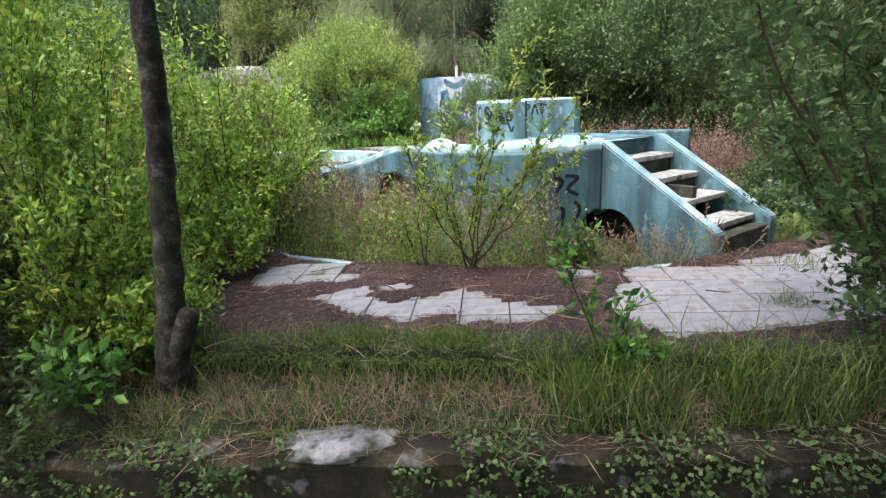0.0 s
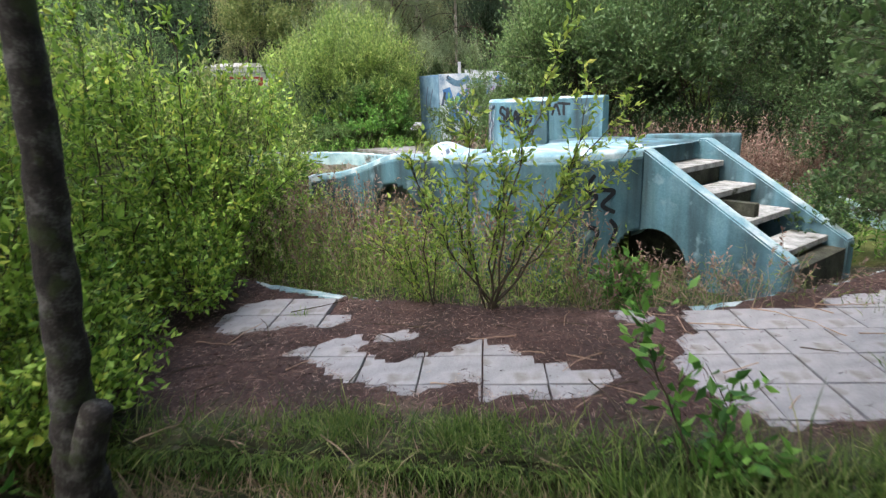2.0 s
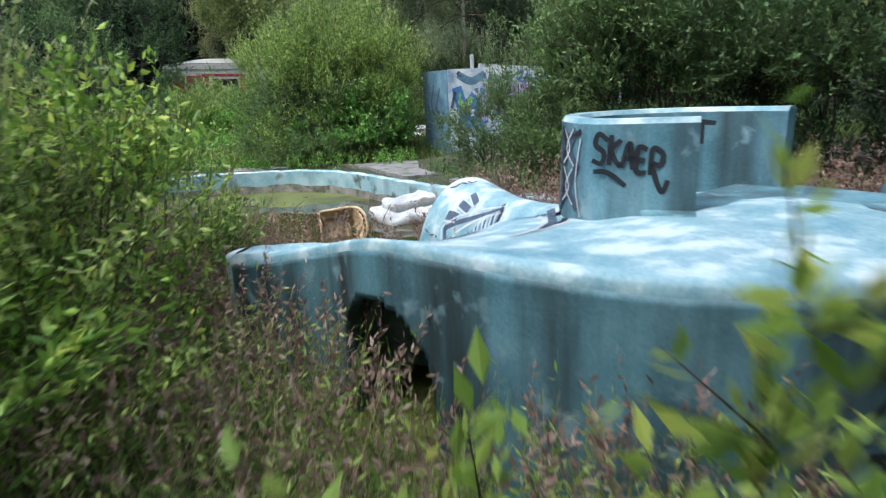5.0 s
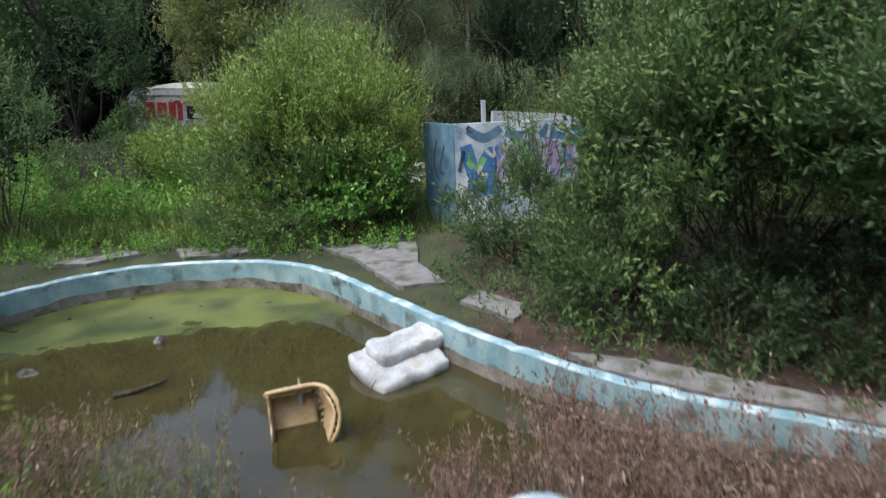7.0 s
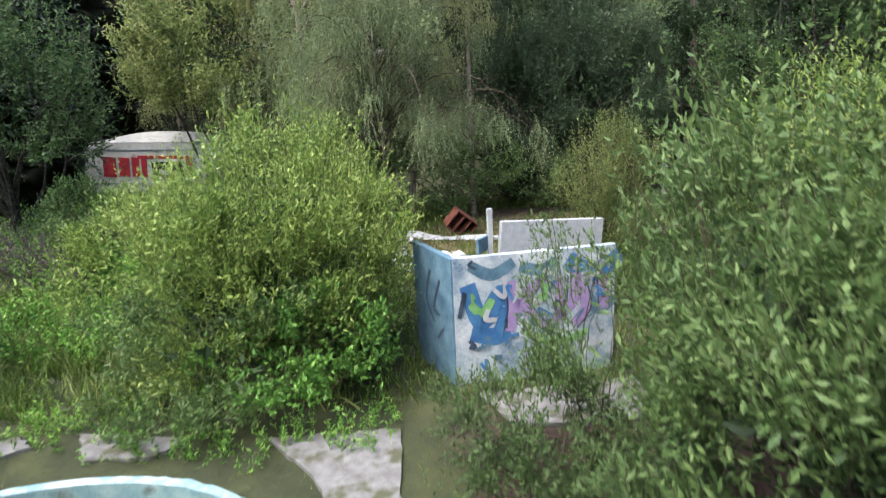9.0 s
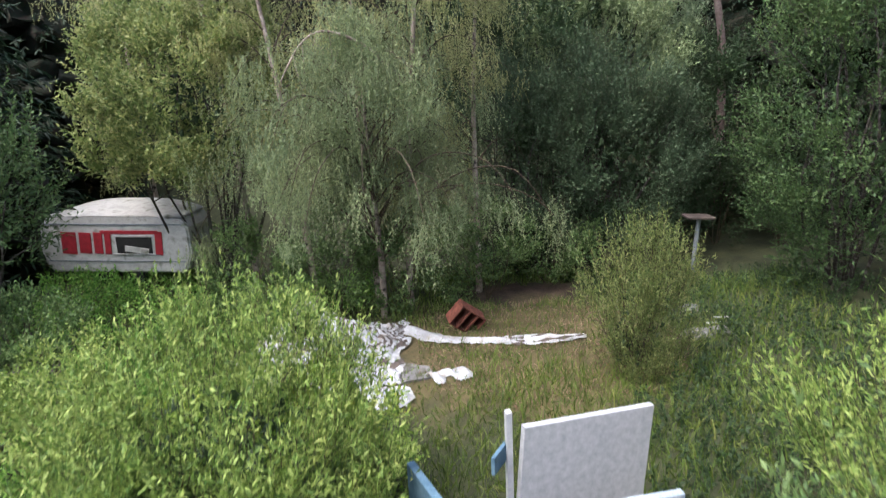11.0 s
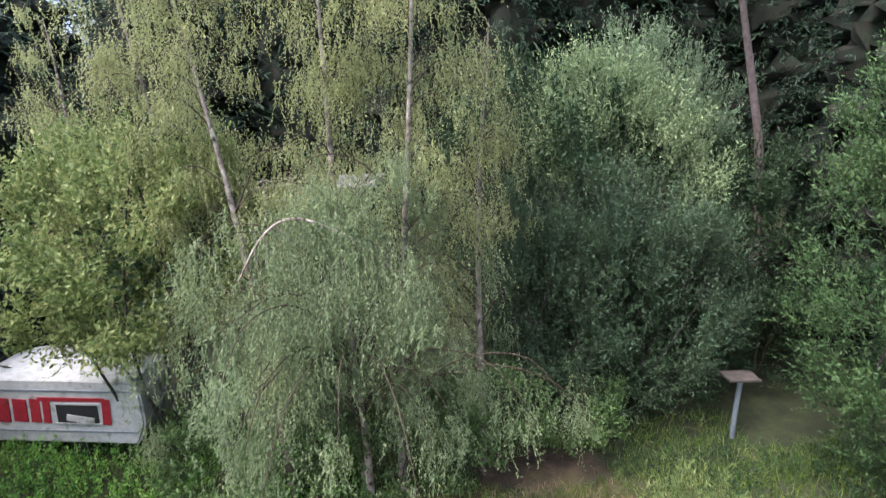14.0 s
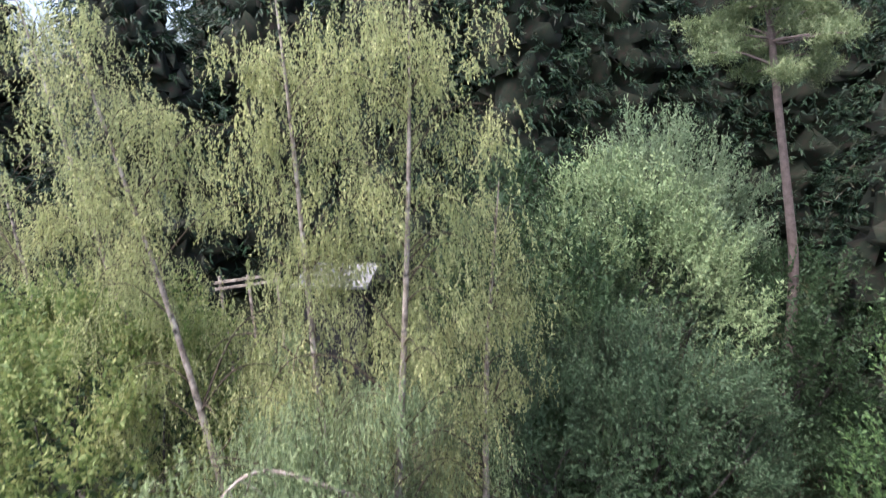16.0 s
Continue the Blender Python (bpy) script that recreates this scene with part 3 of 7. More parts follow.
# ---- near walls and kerb ----
def rough_prism(xs, front, back, top_z, base_z, jitter, seed, name, mat):
    """A long low block with an uneven worn top."""
    xs = np.asarray(xs)
    vs = []
    for x in xs:
        f, b = front(x), back(x)
        w = wavy(np.array([x, x, x]), np.array([0.0, 0.7, 1.5]), 0.5, seed) * jitter
        vs.append([(x, f, base_z), (x, f + w[0] * 0.5, top_z - 0.05 + w[0] * 0.4), (x, f + 0.05 + w[1] * 0.5, top_z + w[1]), (x, (f + b) / 2, top_z + 0.01 + w[2]), (x, b - 0.04, top_z + w[0]), (x, b, top_z - 0.06), (x, b, base_z)])
    vs = np.array(vs)
    n, k = vs.shape[:2]
    a, b = np.meshgrid(np.arange(n - 1), np.arange(k - 1), indexing="ij")
    return mesh_of(name, vs.reshape(-1, 3), np.stack([a * k + b, (a + 1) * k + b, (a + 1) * k + b + 1, a * k + b + 1], -1).reshape(-1, 4), mat)


tagged(part("retaining_wall", rough_prism(np.arange(-9, 9, 0.08), lambda x: 3.26 - 0.05 * x, lambda x: 3.62 - 0.05 * x, -0.25, -1.1, 0.035, 20, "retaining_wall", MOSSY)), "low mossy stone retaining wall under weeds", "wall", kind="structure")
tagged(part("kerb", rough_prism(np.arange(-7, 7, 0.1), lambda x: kerb_y(x) - 0.05, lambda x: kerb_y(x) + 0.04, -0.01, -0.3, 0.012, 21, "kerb", MOSSY)), "low worn concrete kerb edging the paved deck", "kerb", kind="structure")


def rock(c, size, seed, mat, name="rock", label="pale lichen-covered stone on the wall", flat=1.0):
    bm = bmesh.new()
    bmesh.ops.create_icosphere(bm, subdivisions=4, radius=1)
    for v in bm.verts:
        p = v.co * 1.3 + Vector((seed, seed * 2.1, 0))
        s = 1 + 0.28 * noise.noise(p * 1.1) + 0.12 * noise.noise(p * 3.1) + 0.05 * noise.noise(p * 8)
        v.co = Vector((v.co.x * size[0], v.co.y * size[1], max(-0.6, min(flat, v.co.z)) * size[2])) * s + Vector(c)
    for f in bm.faces:
        f.smooth = True
    return tagged(part(name, bm, mat), label, "rock")


rock((-0.72, 3.5, -0.26), (0.50, 0.2, 0.055), 3.0, LIMESTONE)

# ---- the concrete slide with its stair ----
slide = thing("water_slide", "abandoned concrete pool slide in faded turquoise paint with graffiti", "slide", at=(1.0, 9.5, -0.3))
SLIDE_INV = Matrix.Translation((-1.0, -9.5, 0.3))


def slide_part(name, data, mat=None, label="", parent=None):
    ob = part(name, data, mat, parent or slide, label)
    if parent is None:
        ob.matrix_parent_inverse = SLIDE_INV
    return ob


def strip_mesh(name, rows, mat, sm=True, closed=False):
    """A skin over a list of equal-length rows of points."""
    v = np.asarray(rows, float)
    n, k = v.shape[:2]
    a, b = np.meshgrid(np.arange(n - 1), np.arange(k if closed else k - 1), indexing="ij")
    return mesh_of(name, v.reshape(-1, 3), np.stack([a * k + b, (a + 1) * k + b, (a + 1) * k + (b + 1) % k, a * k + (b + 1) % k], -1).reshape(-1, 4), mat, sm)


FRONT = [(-2.08, 10.46, 0.80), (-1.60, 10.15, 0.90), (-1.15, 9.82, 1.04), (-0.70, 9.14, 1.235), (-0.25, 8.72, 1.25), (0.10, 8.42, 1.25), (0.55, 8.12, 1.25), (1.0, 7.97, 1.25), (1.6, 7.95, 1.25), (2.24, 8.12, 1.25)]
BACK = [(-1.98, 10.80, 0.80), (-1.45, 10.62, 0.86), (-0.95, 10.42, 0.86), (-0.45, 10.35, 0.82), (0.05, 10.75, 0.86), (0.50, 11.15, 0.92), (1.0, 11.35, 0.95), (1.9, 11.25, 1.05), (2.7, 10.6, 1.15), (3.28, 9.0, 1.22)]
NU = 76
fr, bk = spline(FRONT, NU), spline(BACK, NU)
ACROSS = np.linspace(0, 1, 15)
deck_rows = []
for f, b in zip(fr, bk):
    mid = 0.06 * smooth(f[0], 0.0, 1.0) * (1 - smooth(f[0], 1.4, 2.1)) - 0.05 * (1 - smooth(f[0], -1.2, -0.4)) * smooth(f[0], -2.05, -1.6)
    w = ACROSS[:, None]
    p = f * (1 - w) + b * w
    p[:, 2] += mid * np.sin(np.pi * ACROSS) * 1.2 + 0.012 * wavy(p[:, 0], p[:, 1], 0.7, 30)
    d = nrm(b - f)
    lip = [f + (0, 0, -0.09), f + d * 0.004 + (0, 0, -0.035), f + d * 0.03 + (0, 0, -0.006)]
    end = [b - d * 0.03 + (0, 0, -0.006), b - d * 0.004 + (0, 0, -0.035), b + (0, 0, -0.09), (b[0], b[1], -0.6)]
    deck_rows.append(np.concatenate([lip, p[1:-1], end]))
slide_part("deck", strip_mesh("deck", deck_rows, BLUE_TOP), label="scuffed pale blue slide deck")


def front_wall():
    """The front wall: two low arched openings with dark hollows behind, rounded to the deck's lip."""
    arc = np.concatenate([[0], np.cumsum(np.linalg.norm(np.diff(fr[:, :2], axis=0), axis=1))])
    us = np.linspace(0, arc[-1], 240)
    px = np.stack([np.interp(us, arc, fr[:, k]) for k in range(3)], 1)
    zs = np.linspace(0, 1, 44)
    rows = np.array([[(p[0], p[1], -0.6 + (p[2] - 0.085 + 0.6) * s) for s in zs] for p in px])
    hole = np.zeros(rows.shape[:2], bool)
    for cx, rad, topz in ((-0.72, 0.52, 0.85), (2.24, 0.36, 0.33)):
        c = np.argmin(np.abs(px[:, 0] - cx))
        du = (us - us[c])[:, None]
        z = rows[:, :, 2]
        hole |= (du**2 + np.maximum(z - (topz - rad), 0) ** 2 < rad**2)
    n, k = rows.shape[:2]
    a, b = np.meshgrid(np.arange(n - 1), np.arange(k - 1), indexing="ij")
    keep = ~(hole[:-1, :-1] & hole[1:, 1:])
    f = np.stack([a * k + b, (a + 1) * k + b, (a + 1) * k + b + 1, a * k + b + 1], -1)[keep]
    return mesh_of("front_wall", rows.reshape(-1, 3), f, BLUE, True)


fw = slide_part("front_wall", front_wall(), label="streaked turquoise wall with an arched opening")
sol = fw.modifiers.new("thick", "SOLIDIFY")
sol.thickness, sol.offset = 0.14, -1
end_cap = []
for s in np.linspace(0, 1, 9):
    a = np.pi * s
    c = (fr[0] + bk[0]) / 2
    half = (bk[0] - fr[0]) / 2
    side_v = nrm(np.array([-half[1], half[0], 0]))
    q = c - half * np.cos(a) + side_v * 0.12 * np.sin(a) * np.sign(side_v @ np.array([-1, 0, 0]))
    inner = c * 0.6 + q * 0.4
    end_cap.append([(q[0], q[1], -0.6), (q[0], q[1], q[2] - 0.06), (*(q * 0.95 + c * 0.05)[:2], q[2] - 0.012), (inner[0], inner[1], q[2] + 0.012), (c[0], c[1], c[2] + 0.012)])
slide_part("wall_end", strip_mesh("wall_end", end_cap, BLUE_TOP), label="rounded end of the slide wall")

# flared chute hood
A0, A1 = np.array([0.75, 10.2]), np.array([0.05, 12.35])
ax_d = nrm(A1 - A0)
ax_s = np.array([ax_d[1], -ax_d[0]])
hood = []
for s in np.linspace(0, 1, 30):
    c = A0 + (A1 - A0) * s
    wdt = 0.62 - 0.10 * np.sin(np.pi * min(1, s / 0.75)) + 0.10 * smooth(s, 0.45, 1.0)
    h = 1.14 - 0.07 * np.sin(np.pi * s) - 0.05 * s
    a = np.linspace(0, np.pi, 25)
    x = -np.cos(a)
    z = np.sin(a) ** 0.72
    hood.append([(*(c + ax_s * wdt * xx), -0.55 + (h + 0.55) * zz) for xx, zz in zip(x, z)])
rim = np.array(hood[-1])
ctr = np.array([*A1, 0.25])
hood.append(rim + np.array([*(ax_d * 0.03), 0]) * 1.0 + (ctr - rim) * 0.02)
hood.append(rim + np.array([*(ax_d * 0.04), 0]) + (ctr - rim) * 0.10)
hood.append(rim + np.array([*(ax_d * -0.1), 0]) + (ctr - rim) * 0.16)
hood.append(rim + np.array([*(ax_d * -0.5), 0]) + (ctr - rim) * 0.4)
slide_part("chute_hood", strip_mesh("chute_hood", hood, BLUE_TOP), label="flared rounded chute hood with spray-paint marks")

# curved seat wall
ring = spline([(1.40, 9.47), (1.22, 9.546), (1.06, 9.614), (0.95, 9.66), (0.865, 9.71), (0.80, 9.80), (0.745, 10.08), (0.79, 10.38), (0.98, 10.62), (1.32, 10.72), (1.70, 10.66), (2.05, 10.45), (2.36, 10.12)], 64)
rt = nrm(np.gradient(ring, axis=0))
rn = np.stack([rt[:, 1], -rt[:, 0]], 1)
TH = 0.075
rows = []
for p, d in zip(ring, rn):
    rows.append([(*(p + d * o), z) for o, z in ((TH * 1.25, 0.95), (TH * 1.05, 1.5), (TH, 1.80), (TH * 0.7, 1.832), (-TH * 0.7, 1.832), (-TH, 1.80), (-TH * 1.05, 1.5), (-TH * 1.25, 0.95))])
for side, src in ((0, rows[0]), (-1, rows[-1])):
    c = np.mean(src, 0)
    capped = [(c[0], c[1], p[2] if p[2] < 1.8 else 1.825) for p in src]
    rows = [capped] + rows if side == 0 else rows + [capped]
seat_me = strip_mesh("seat_wall", rows, BLUE, sm=False)
# Rim faces take the paler blue, as if lit from above.
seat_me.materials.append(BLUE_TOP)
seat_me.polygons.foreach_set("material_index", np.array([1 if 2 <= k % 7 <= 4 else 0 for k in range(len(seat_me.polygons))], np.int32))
slide_part("seat_wall", seat_me, label="curved turquoise seat wall with black tags")

# stair
ST_TOP, ST_BOT = np.array([2.24, 8.15]), np.array([3.24, 6.78])
st_d = nrm(ST_BOT - ST_TOP)
st_s = np.array([-st_d[1], st_d[0]])
ST_W, RUN = 1.33, float(np.linalg.norm(ST_BOT - ST_TOP))
if st_s[1] < 0:
    st_s = -st_s


def stringer(off, arch):
    bm = bmesh.new()
    top_line = [(-0.12, 1.25), (0.0, 1.25), (RUN, 0.235), (RUN + 0.02, 0.21), (RUN + 0.02, -0.3)]
    low = []
    if arch:
        for t in np.linspace(0, np.pi - 0.77, 14):
            low.append((0.20 + 0.44 * np.cos(t), -0.12 + 0.46 * np.sin(t)))
        low = [(0.64, -0.3)] + low
    prof = top_line + (low or [(-0.12, -0.6)])
    sides = []
    for o in (0.0, 0.2):
        sides.append([bm.verts.new((*(ST_TOP + st_d * s + st_s * (off + o)), z)) for s, z in prof])
    for k in range(len(prof)):
        m = (k + 1) % len(prof)
        bm.faces.new((sides[0][k], sides[0][m], sides[1][m], sides[1][k]))
    bm.faces.new(sides[0])
    bm.faces.new(sides[1][::-1])
    bmesh.ops.bevel(bm, geom=[e for e in bm.edges if all(v in sides[0][:5] or v in sides[1][:5] for v in e.verts)], offset=0.018, segments=2, affect="EDGES")
    return bm


for off, arch in ((0.0, True), (ST_W, False)):
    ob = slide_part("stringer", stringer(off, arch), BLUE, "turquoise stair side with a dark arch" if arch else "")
    # Faces that point up get the paler blue, standing for light from above.
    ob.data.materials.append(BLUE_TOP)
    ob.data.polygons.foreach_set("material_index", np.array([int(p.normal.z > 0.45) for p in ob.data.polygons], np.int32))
for k in range(4):
    s, z = -0.10 + 0.42 * k, 1.25 - 0.25 * (k + 1)
    c = ST_TOP + st_d * (s + 0.16) + st_s * (ST_W / 2 + 0.1)
    yaw = math.degrees(math.atan2(st_d[1], st_d[0]))
    tr = slide_part("tread", box((c[0], c[1], z - 0.035), (0.40, ST_W - 0.2, 0.07), yaw, 0.012), TREAD, "weathered white concrete tread" if k == 0 else "")
    if k != 2:
        c2 = c + st_d * 0.12
        slide_part("riser", box((c2[0], c2[1], z - 0.165), (0.06, ST_W - 0.2, 0.19), yaw, 0.004), RISER, "dark riser" if k == 0 else "")
c = ST_TOP - st_d * 0.14 + st_s * (ST_W / 2 + 0.1)
slide_part("riser", box((c[0], c[1], 1.12), (0.10, ST_W - 0.2, 0.22), yaw, 0.01), BLUE)
c = ST_TOP + st_d * (RUN - 0.16) + st_s * (ST_W / 2 + 0.1)
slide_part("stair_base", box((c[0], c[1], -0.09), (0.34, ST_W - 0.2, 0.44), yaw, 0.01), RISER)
c = ST_TOP - st_d * 0.5 + st_s * (ST_W + 0.12)
slide_part("landing_wall", box((c[0] + 0.25, c[1] + 0.05, 0.35), (1.2, 0.24, 1.86), yaw + 28, 0.03), BLUE)
c = ST_TOP - st_d * 1.0 + st_s * (ST_W * 0.45)
slide_part("landing", box((c[0], c[1], 0.868), (1.7, 1.5, 0.74), yaw, 0.02), BLUE)
# Unseen dark block added behind the stair arch to keep its opening shaded.
c = ST_TOP + st_d * 0.25 + st_s * 0.62
slide_part("arch_shade_block", box((c[0], c[1], 0.05), (1.6, 0.1, 1.2), yaw, 0.01), RISER)


def stroke(pts, width, origin, right, up, normal, mat, name="paint_mark", lift=0.004, n=26, parent=None):
    """A painted stroke: a thin ribbon lying on a plane."""
    c = spline(pts, n)
    t = nrm(np.gradient(c, axis=0))
    s = np.stack([-t[:, 1], t[:, 0]], 1) * width / 2 * (0.75 + 0.25 * np.sin(np.linspace(0.4, 2.8, n)))[:, None]
    o, r, u, nn = (np.asarray(q, float) for q in (origin, right, up, normal))
    row = lambda q: o + q[:, :1] * r + q[:, 1:] * u + nn * lift
    v = np.stack([row(c - s), row(c + s)], 1)
    return strip_mesh(name, v, mat, False)


def tag(strokes, width, origin, right, up, normal, mat, parent_fn, name="graffiti_tag", label=""):
    for q in strokes:
        ob = parent_fn(name, stroke(q, width, origin, right, up, normal, mat, n=8 * len(q)), label=label)
    return ob


SCRAWL = [[(0.13, 0.30), (0.05, 0.33), (0.03, 0.26), (0.10, 0.22), (0.09, 0.15), (0.01, 0.16)], [(0.15, 0.34), (0.15, 0.15)], [(0.23, 0.32), (0.16, 0.24), (0.24, 0.15)], [(0.25, 0.15), (0.30, 0.31), (0.34, 0.15)],
          [(0.26, 0.21), (0.34, 0.22)], [(0.44, 0.29), (0.37, 0.29), (0.37, 0.15), (0.45, 0.15)], [(0.37, 0.22), (0.43, 0.22)], [(0.48, 0.14), (0.48, 0.30), (0.56, 0.28), (0.55, 0.21), (0.49, 0.20), (0.58, 0.05), (0.62, 0.13)], [(0.03, 0.09), (0.15, 0.10), (0.30, 0.04)]]
fpl, fpr = np.array([0.80, 9.725, 1.27]), np.array([1.40, 9.47, 1.27])
r3 = nrm(fpr - fpl)
SCRAWL = [[(0.80 * x - 0.015 + 0.08 * (y - 0.2), 1.05 * y - 0.16 * x + 0.05) for x, y in q] for q in SCRAWL]
tag(SCRAWL, 0.036, fpl + nrm(np.cross(r3, (0, 0, 1))) * TH * 1.12 + (0.0, 0.0, 0.08), r3, (0, 0, 1), nrm(np.cross(r3, (0, 0, 1))), BLACK, slide_part, label="black sprayed scrawl")
bpl, bpr = np.array([1.35, 10.62, 1.30]), np.array([2.30, 10.08, 1.30])
r3 = nrm(bpr - bpl)
tag([[(0.10, 0.42), (0.30, 0.40), (0.22, 0.30), (0.12, 0.26)], [(0.16, 0.42), (0.14, 0.22)], [(0.34, 0.24), (0.40, 0.40), (0.46, 0.24)], [(0.42, 0.42), (0.62, 0.40)], [(0.52, 0.41), (0.52, 0.24)]], 0.04, bpl + (0, 0, 0.02), r3, (0, 0, 1), nrm(np.cross(r3, (0, 0, 1))), BLACK, slide_part)


fw_r = nrm(np.array([0.64, 0.15, 0.0]))
tag([[(0.1, 0.95), (0.0, 0.8), (0.12, 0.7), (0.02, 0.55)], [(0.16, 0.78), (0.34, 0.74), (0.2, 0.6), (0.36, 0.5)], [(0.3, 0.42), (0.38, 0.3), (0.3, 0.12)], [(0.02, 0.36), (0.14, 0.3), (0.1, 0.1)]], 0.055, np.array([1.55, 7.93, 0.05]), fw_r, (0, 0, 1), nrm(np.cross(fw_r, (0, 0, 1))), BLACK, slide_part, label="black sprayed marks on the slide wall")


def ring_mark(pts, width, mat, lift):
    """A painted stroke wrapped round the outside of the seat wall: length along the wall, height."""
    run = np.concatenate([[0], np.cumsum(np.linalg.norm(np.diff(ring, axis=0), axis=1))])
    c = spline(pts, 8 * len(pts))
    t = nrm(np.gradient(c, axis=0))
    sd = np.stack([-t[:, 1], t[:, 0]], 1) * width / 2
    rows = []
    for k in (-1, 0, 1):
        q = c + sd * k
        xy = np.stack([np.interp(q[:, 0], run, ring[:, j]) - np.interp(q[:, 0], run, rn[:, j]) * (TH * 1.02 + lift + 0.03 * np.clip(1.8 - q[:, 1], 0, 1)) for j in (0, 1)], 1)
        rows.append(np.concatenate([xy, q[:, 1:]], 1))
    return slide_part("graffiti_tag", strip_mesh("graffiti_tag", np.stack(rows, 1), mat, True))


# dark diamonds with white outlines round the corner of the seat wall
for z0 in (1.20, 1.48):
    ring_mark([(0.74, z0), (0.88, z0 + 0.14), (0.78, z0 + 0.27)], 0.07, NAVY, 0.003)
    ring_mark([(1.04, z0), (0.92, z0 + 0.14), (1.02, z0 + 0.27)], 0.08, BLACK, 0.003)
    ring_mark([(0.80, z0 + 0.02), (0.92, z0 + 0.14), (0.82, z0 + 0.28)], 0.016, PALE, 0.006)
    ring_mark([(0.98, z0 + 0.02), (0.87, z0 + 0.14), (0.97, z0 + 0.28)], 0.016, PALE, 0.006)
ring_mark([(0.72, 1.75), (0.87, 1.70), (1.07, 1.77)], 0.04, BLACK, 0.003)
ring_mark([(0.70, 1.15), (0.77, 1.4), (0.72, 1.7)], 0.014, PALE, 0.006)
ring_mark([(1.10, 1.12), (1.02, 1.4), (1.09, 1.72)], 0.05, NAVY, 0.003)


def drape(pts, width, mat, surface, name="graffiti_tag", lift=0.006, n=30):
    """A painted stroke that follows the slide's rounded top."""
    c = spline(pts, n)
    t = nrm(np.gradient(c, axis=0))
    s = np.stack([-t[:, 1], t[:, 0]], 1) * width / 2
    rows = []
    for k in np.linspace(-1, 1, 5):
        q = c + s * k
        rows.append(np.concatenate([q, np.array([[surface(*p) + lift] for p in q])], 1))
    return slide_part(name, strip_mesh(name, np.stack(rows, 1), mat, True))


from mathutils.bvhtree import BVHTree
_skin = []
for ob in slide.children:
    if ob.name.split(".")[0] in ("deck", "chute_hood"):
        _skin.append(BVHTree.FromPolygons([v.co for v in ob.data.vertices], [tuple(p.vertices) for p in ob.data.polygons]))


def skin_z(x, y):
    zs = [h[0].z for h in (b.ray_cast(Vector((x, y, 3)), Vector((0, 0, -1))) for b in _skin) if h[0] is not None]
    return max(zs) if zs else 0.6


# a winged creature's feathers and darts, brushed over the chute
MARKS = [([(-0.25, 11.70), (-0.26, 11.60), (-0.25, 11.50)], 0.035, NAVY), ([(-0.25, 11.67), (-0.09, 11.50), (0.12, 11.24), (0.29, 11.02)], 0.03, NAVY), ([(-0.25, 11.53), (-0.13, 11.47), (0.10, 11.23), (0.27, 10.97)], 0.014, PALE),
         ([(-0.29, 11.74), (-0.07, 11.54), (0.14, 11.29), (0.33, 11.00)], 0.014, PALE), ([(-0.29, 11.74), (-0.30, 11.60), (-0.28, 11.46)], 0.014, PALE), ([(0.31, 11.08), (0.27, 10.98), (0.22, 10.92)], 0.035, BLACK), ([(0.35, 11.08), (0.31, 10.96), (0.25, 10.88)], 0.013, PALE),
         ([(0.60, 10.30), (0.56, 10.02), (0.51, 9.78), (0.40, 9.60)], 0.065, NAVY), ([(0.50, 10.32), (0.50, 10.02), (0.42, 9.70), (0.30, 9.48), (0.17, 9.34)], 0.035, PALE), ([(0.66, 9.82), (0.60, 9.72), (0.48, 9.60), (0.33, 9.46)], 0.03, PALE), ([(0.64, 9.95), (0.60, 9.80), (0.53, 9.70)], 0.05, BLACK),
         ([(0.34, 10.55), (0.46, 10.38), (0.56, 10.22)], 0.03, NAVY), ([(-0.17, 12.19), (-0.10, 12.13), (-0.04, 12.16), (0.02, 12.08)], 0.025, BLACK), ([(0.03, 12.16), (0.08, 12.08), (0.14, 12.14)], 0.022, BLACK), ([(0.26, 12.25), (0.52, 11.8), (0.74, 11.3)], 0.028, BLACK),
         ([(-0.06, 9.70), (0.03, 10.0), (0.12, 10.30), (0.16, 10.62)], 0.02, PALE)]
for k in range(13):
    w = k / 12
    tone = (NAVY, SMOKE, NAVY, SMOKE)[k % 4]
    MARKS.append(([(0.30 - 0.50 * w, 10.98 + 0.50 * w), (0.21 - 0.46 * w, 10.86 + 0.42 * w), (0.13 - 0.40 * w, 10.76 + 0.34 * w)], 0.020 + 0.007 * (k % 3), tone))
    MARKS.append(([(0.08 - 0.36 * w, 10.52 - 0.16 * w), (-0.03 - 0.37 * w, 10.16 - 0.16 * w), (-0.14 - 0.40 * w, 9.84 - 0.20 * w)], 0.016 + 0.007 * (k % 3), tone))
    if k % 4 == 1:
        MARKS.append(([(0.09 - 0.36 * w, 10.50 - 0.16 * w), (-0.02 - 0.37 * w, 10.16 - 0.16 * w), (-0.11 - 0.40 * w, 9.92 - 0.20 * w)], 0.009, PALE))
for (x0, y0), (x1, y1) in (((-0.22, 11.77), (-0.12, 11.58)), ((-0.07, 11.71), (0.0, 11.50)), ((0.06, 11.72), (0.08, 11.48))):
    MARKS.append(([(x0, y0), ((x0 + x1) / 2, (y0 + y1) / 2), (x1, y1)], 0.06, NAVY))
    for d in (-0.04, 0.04):
        MARKS.append(([(x0 + d, y0), ((x0 + x1) / 2 + d, (y0 + y1) / 2), (x1 + d * 0.8, y1)], 0.011, PALE))
for pts, w, m in MARKS:
    drape(pts, w, m, skin_z)

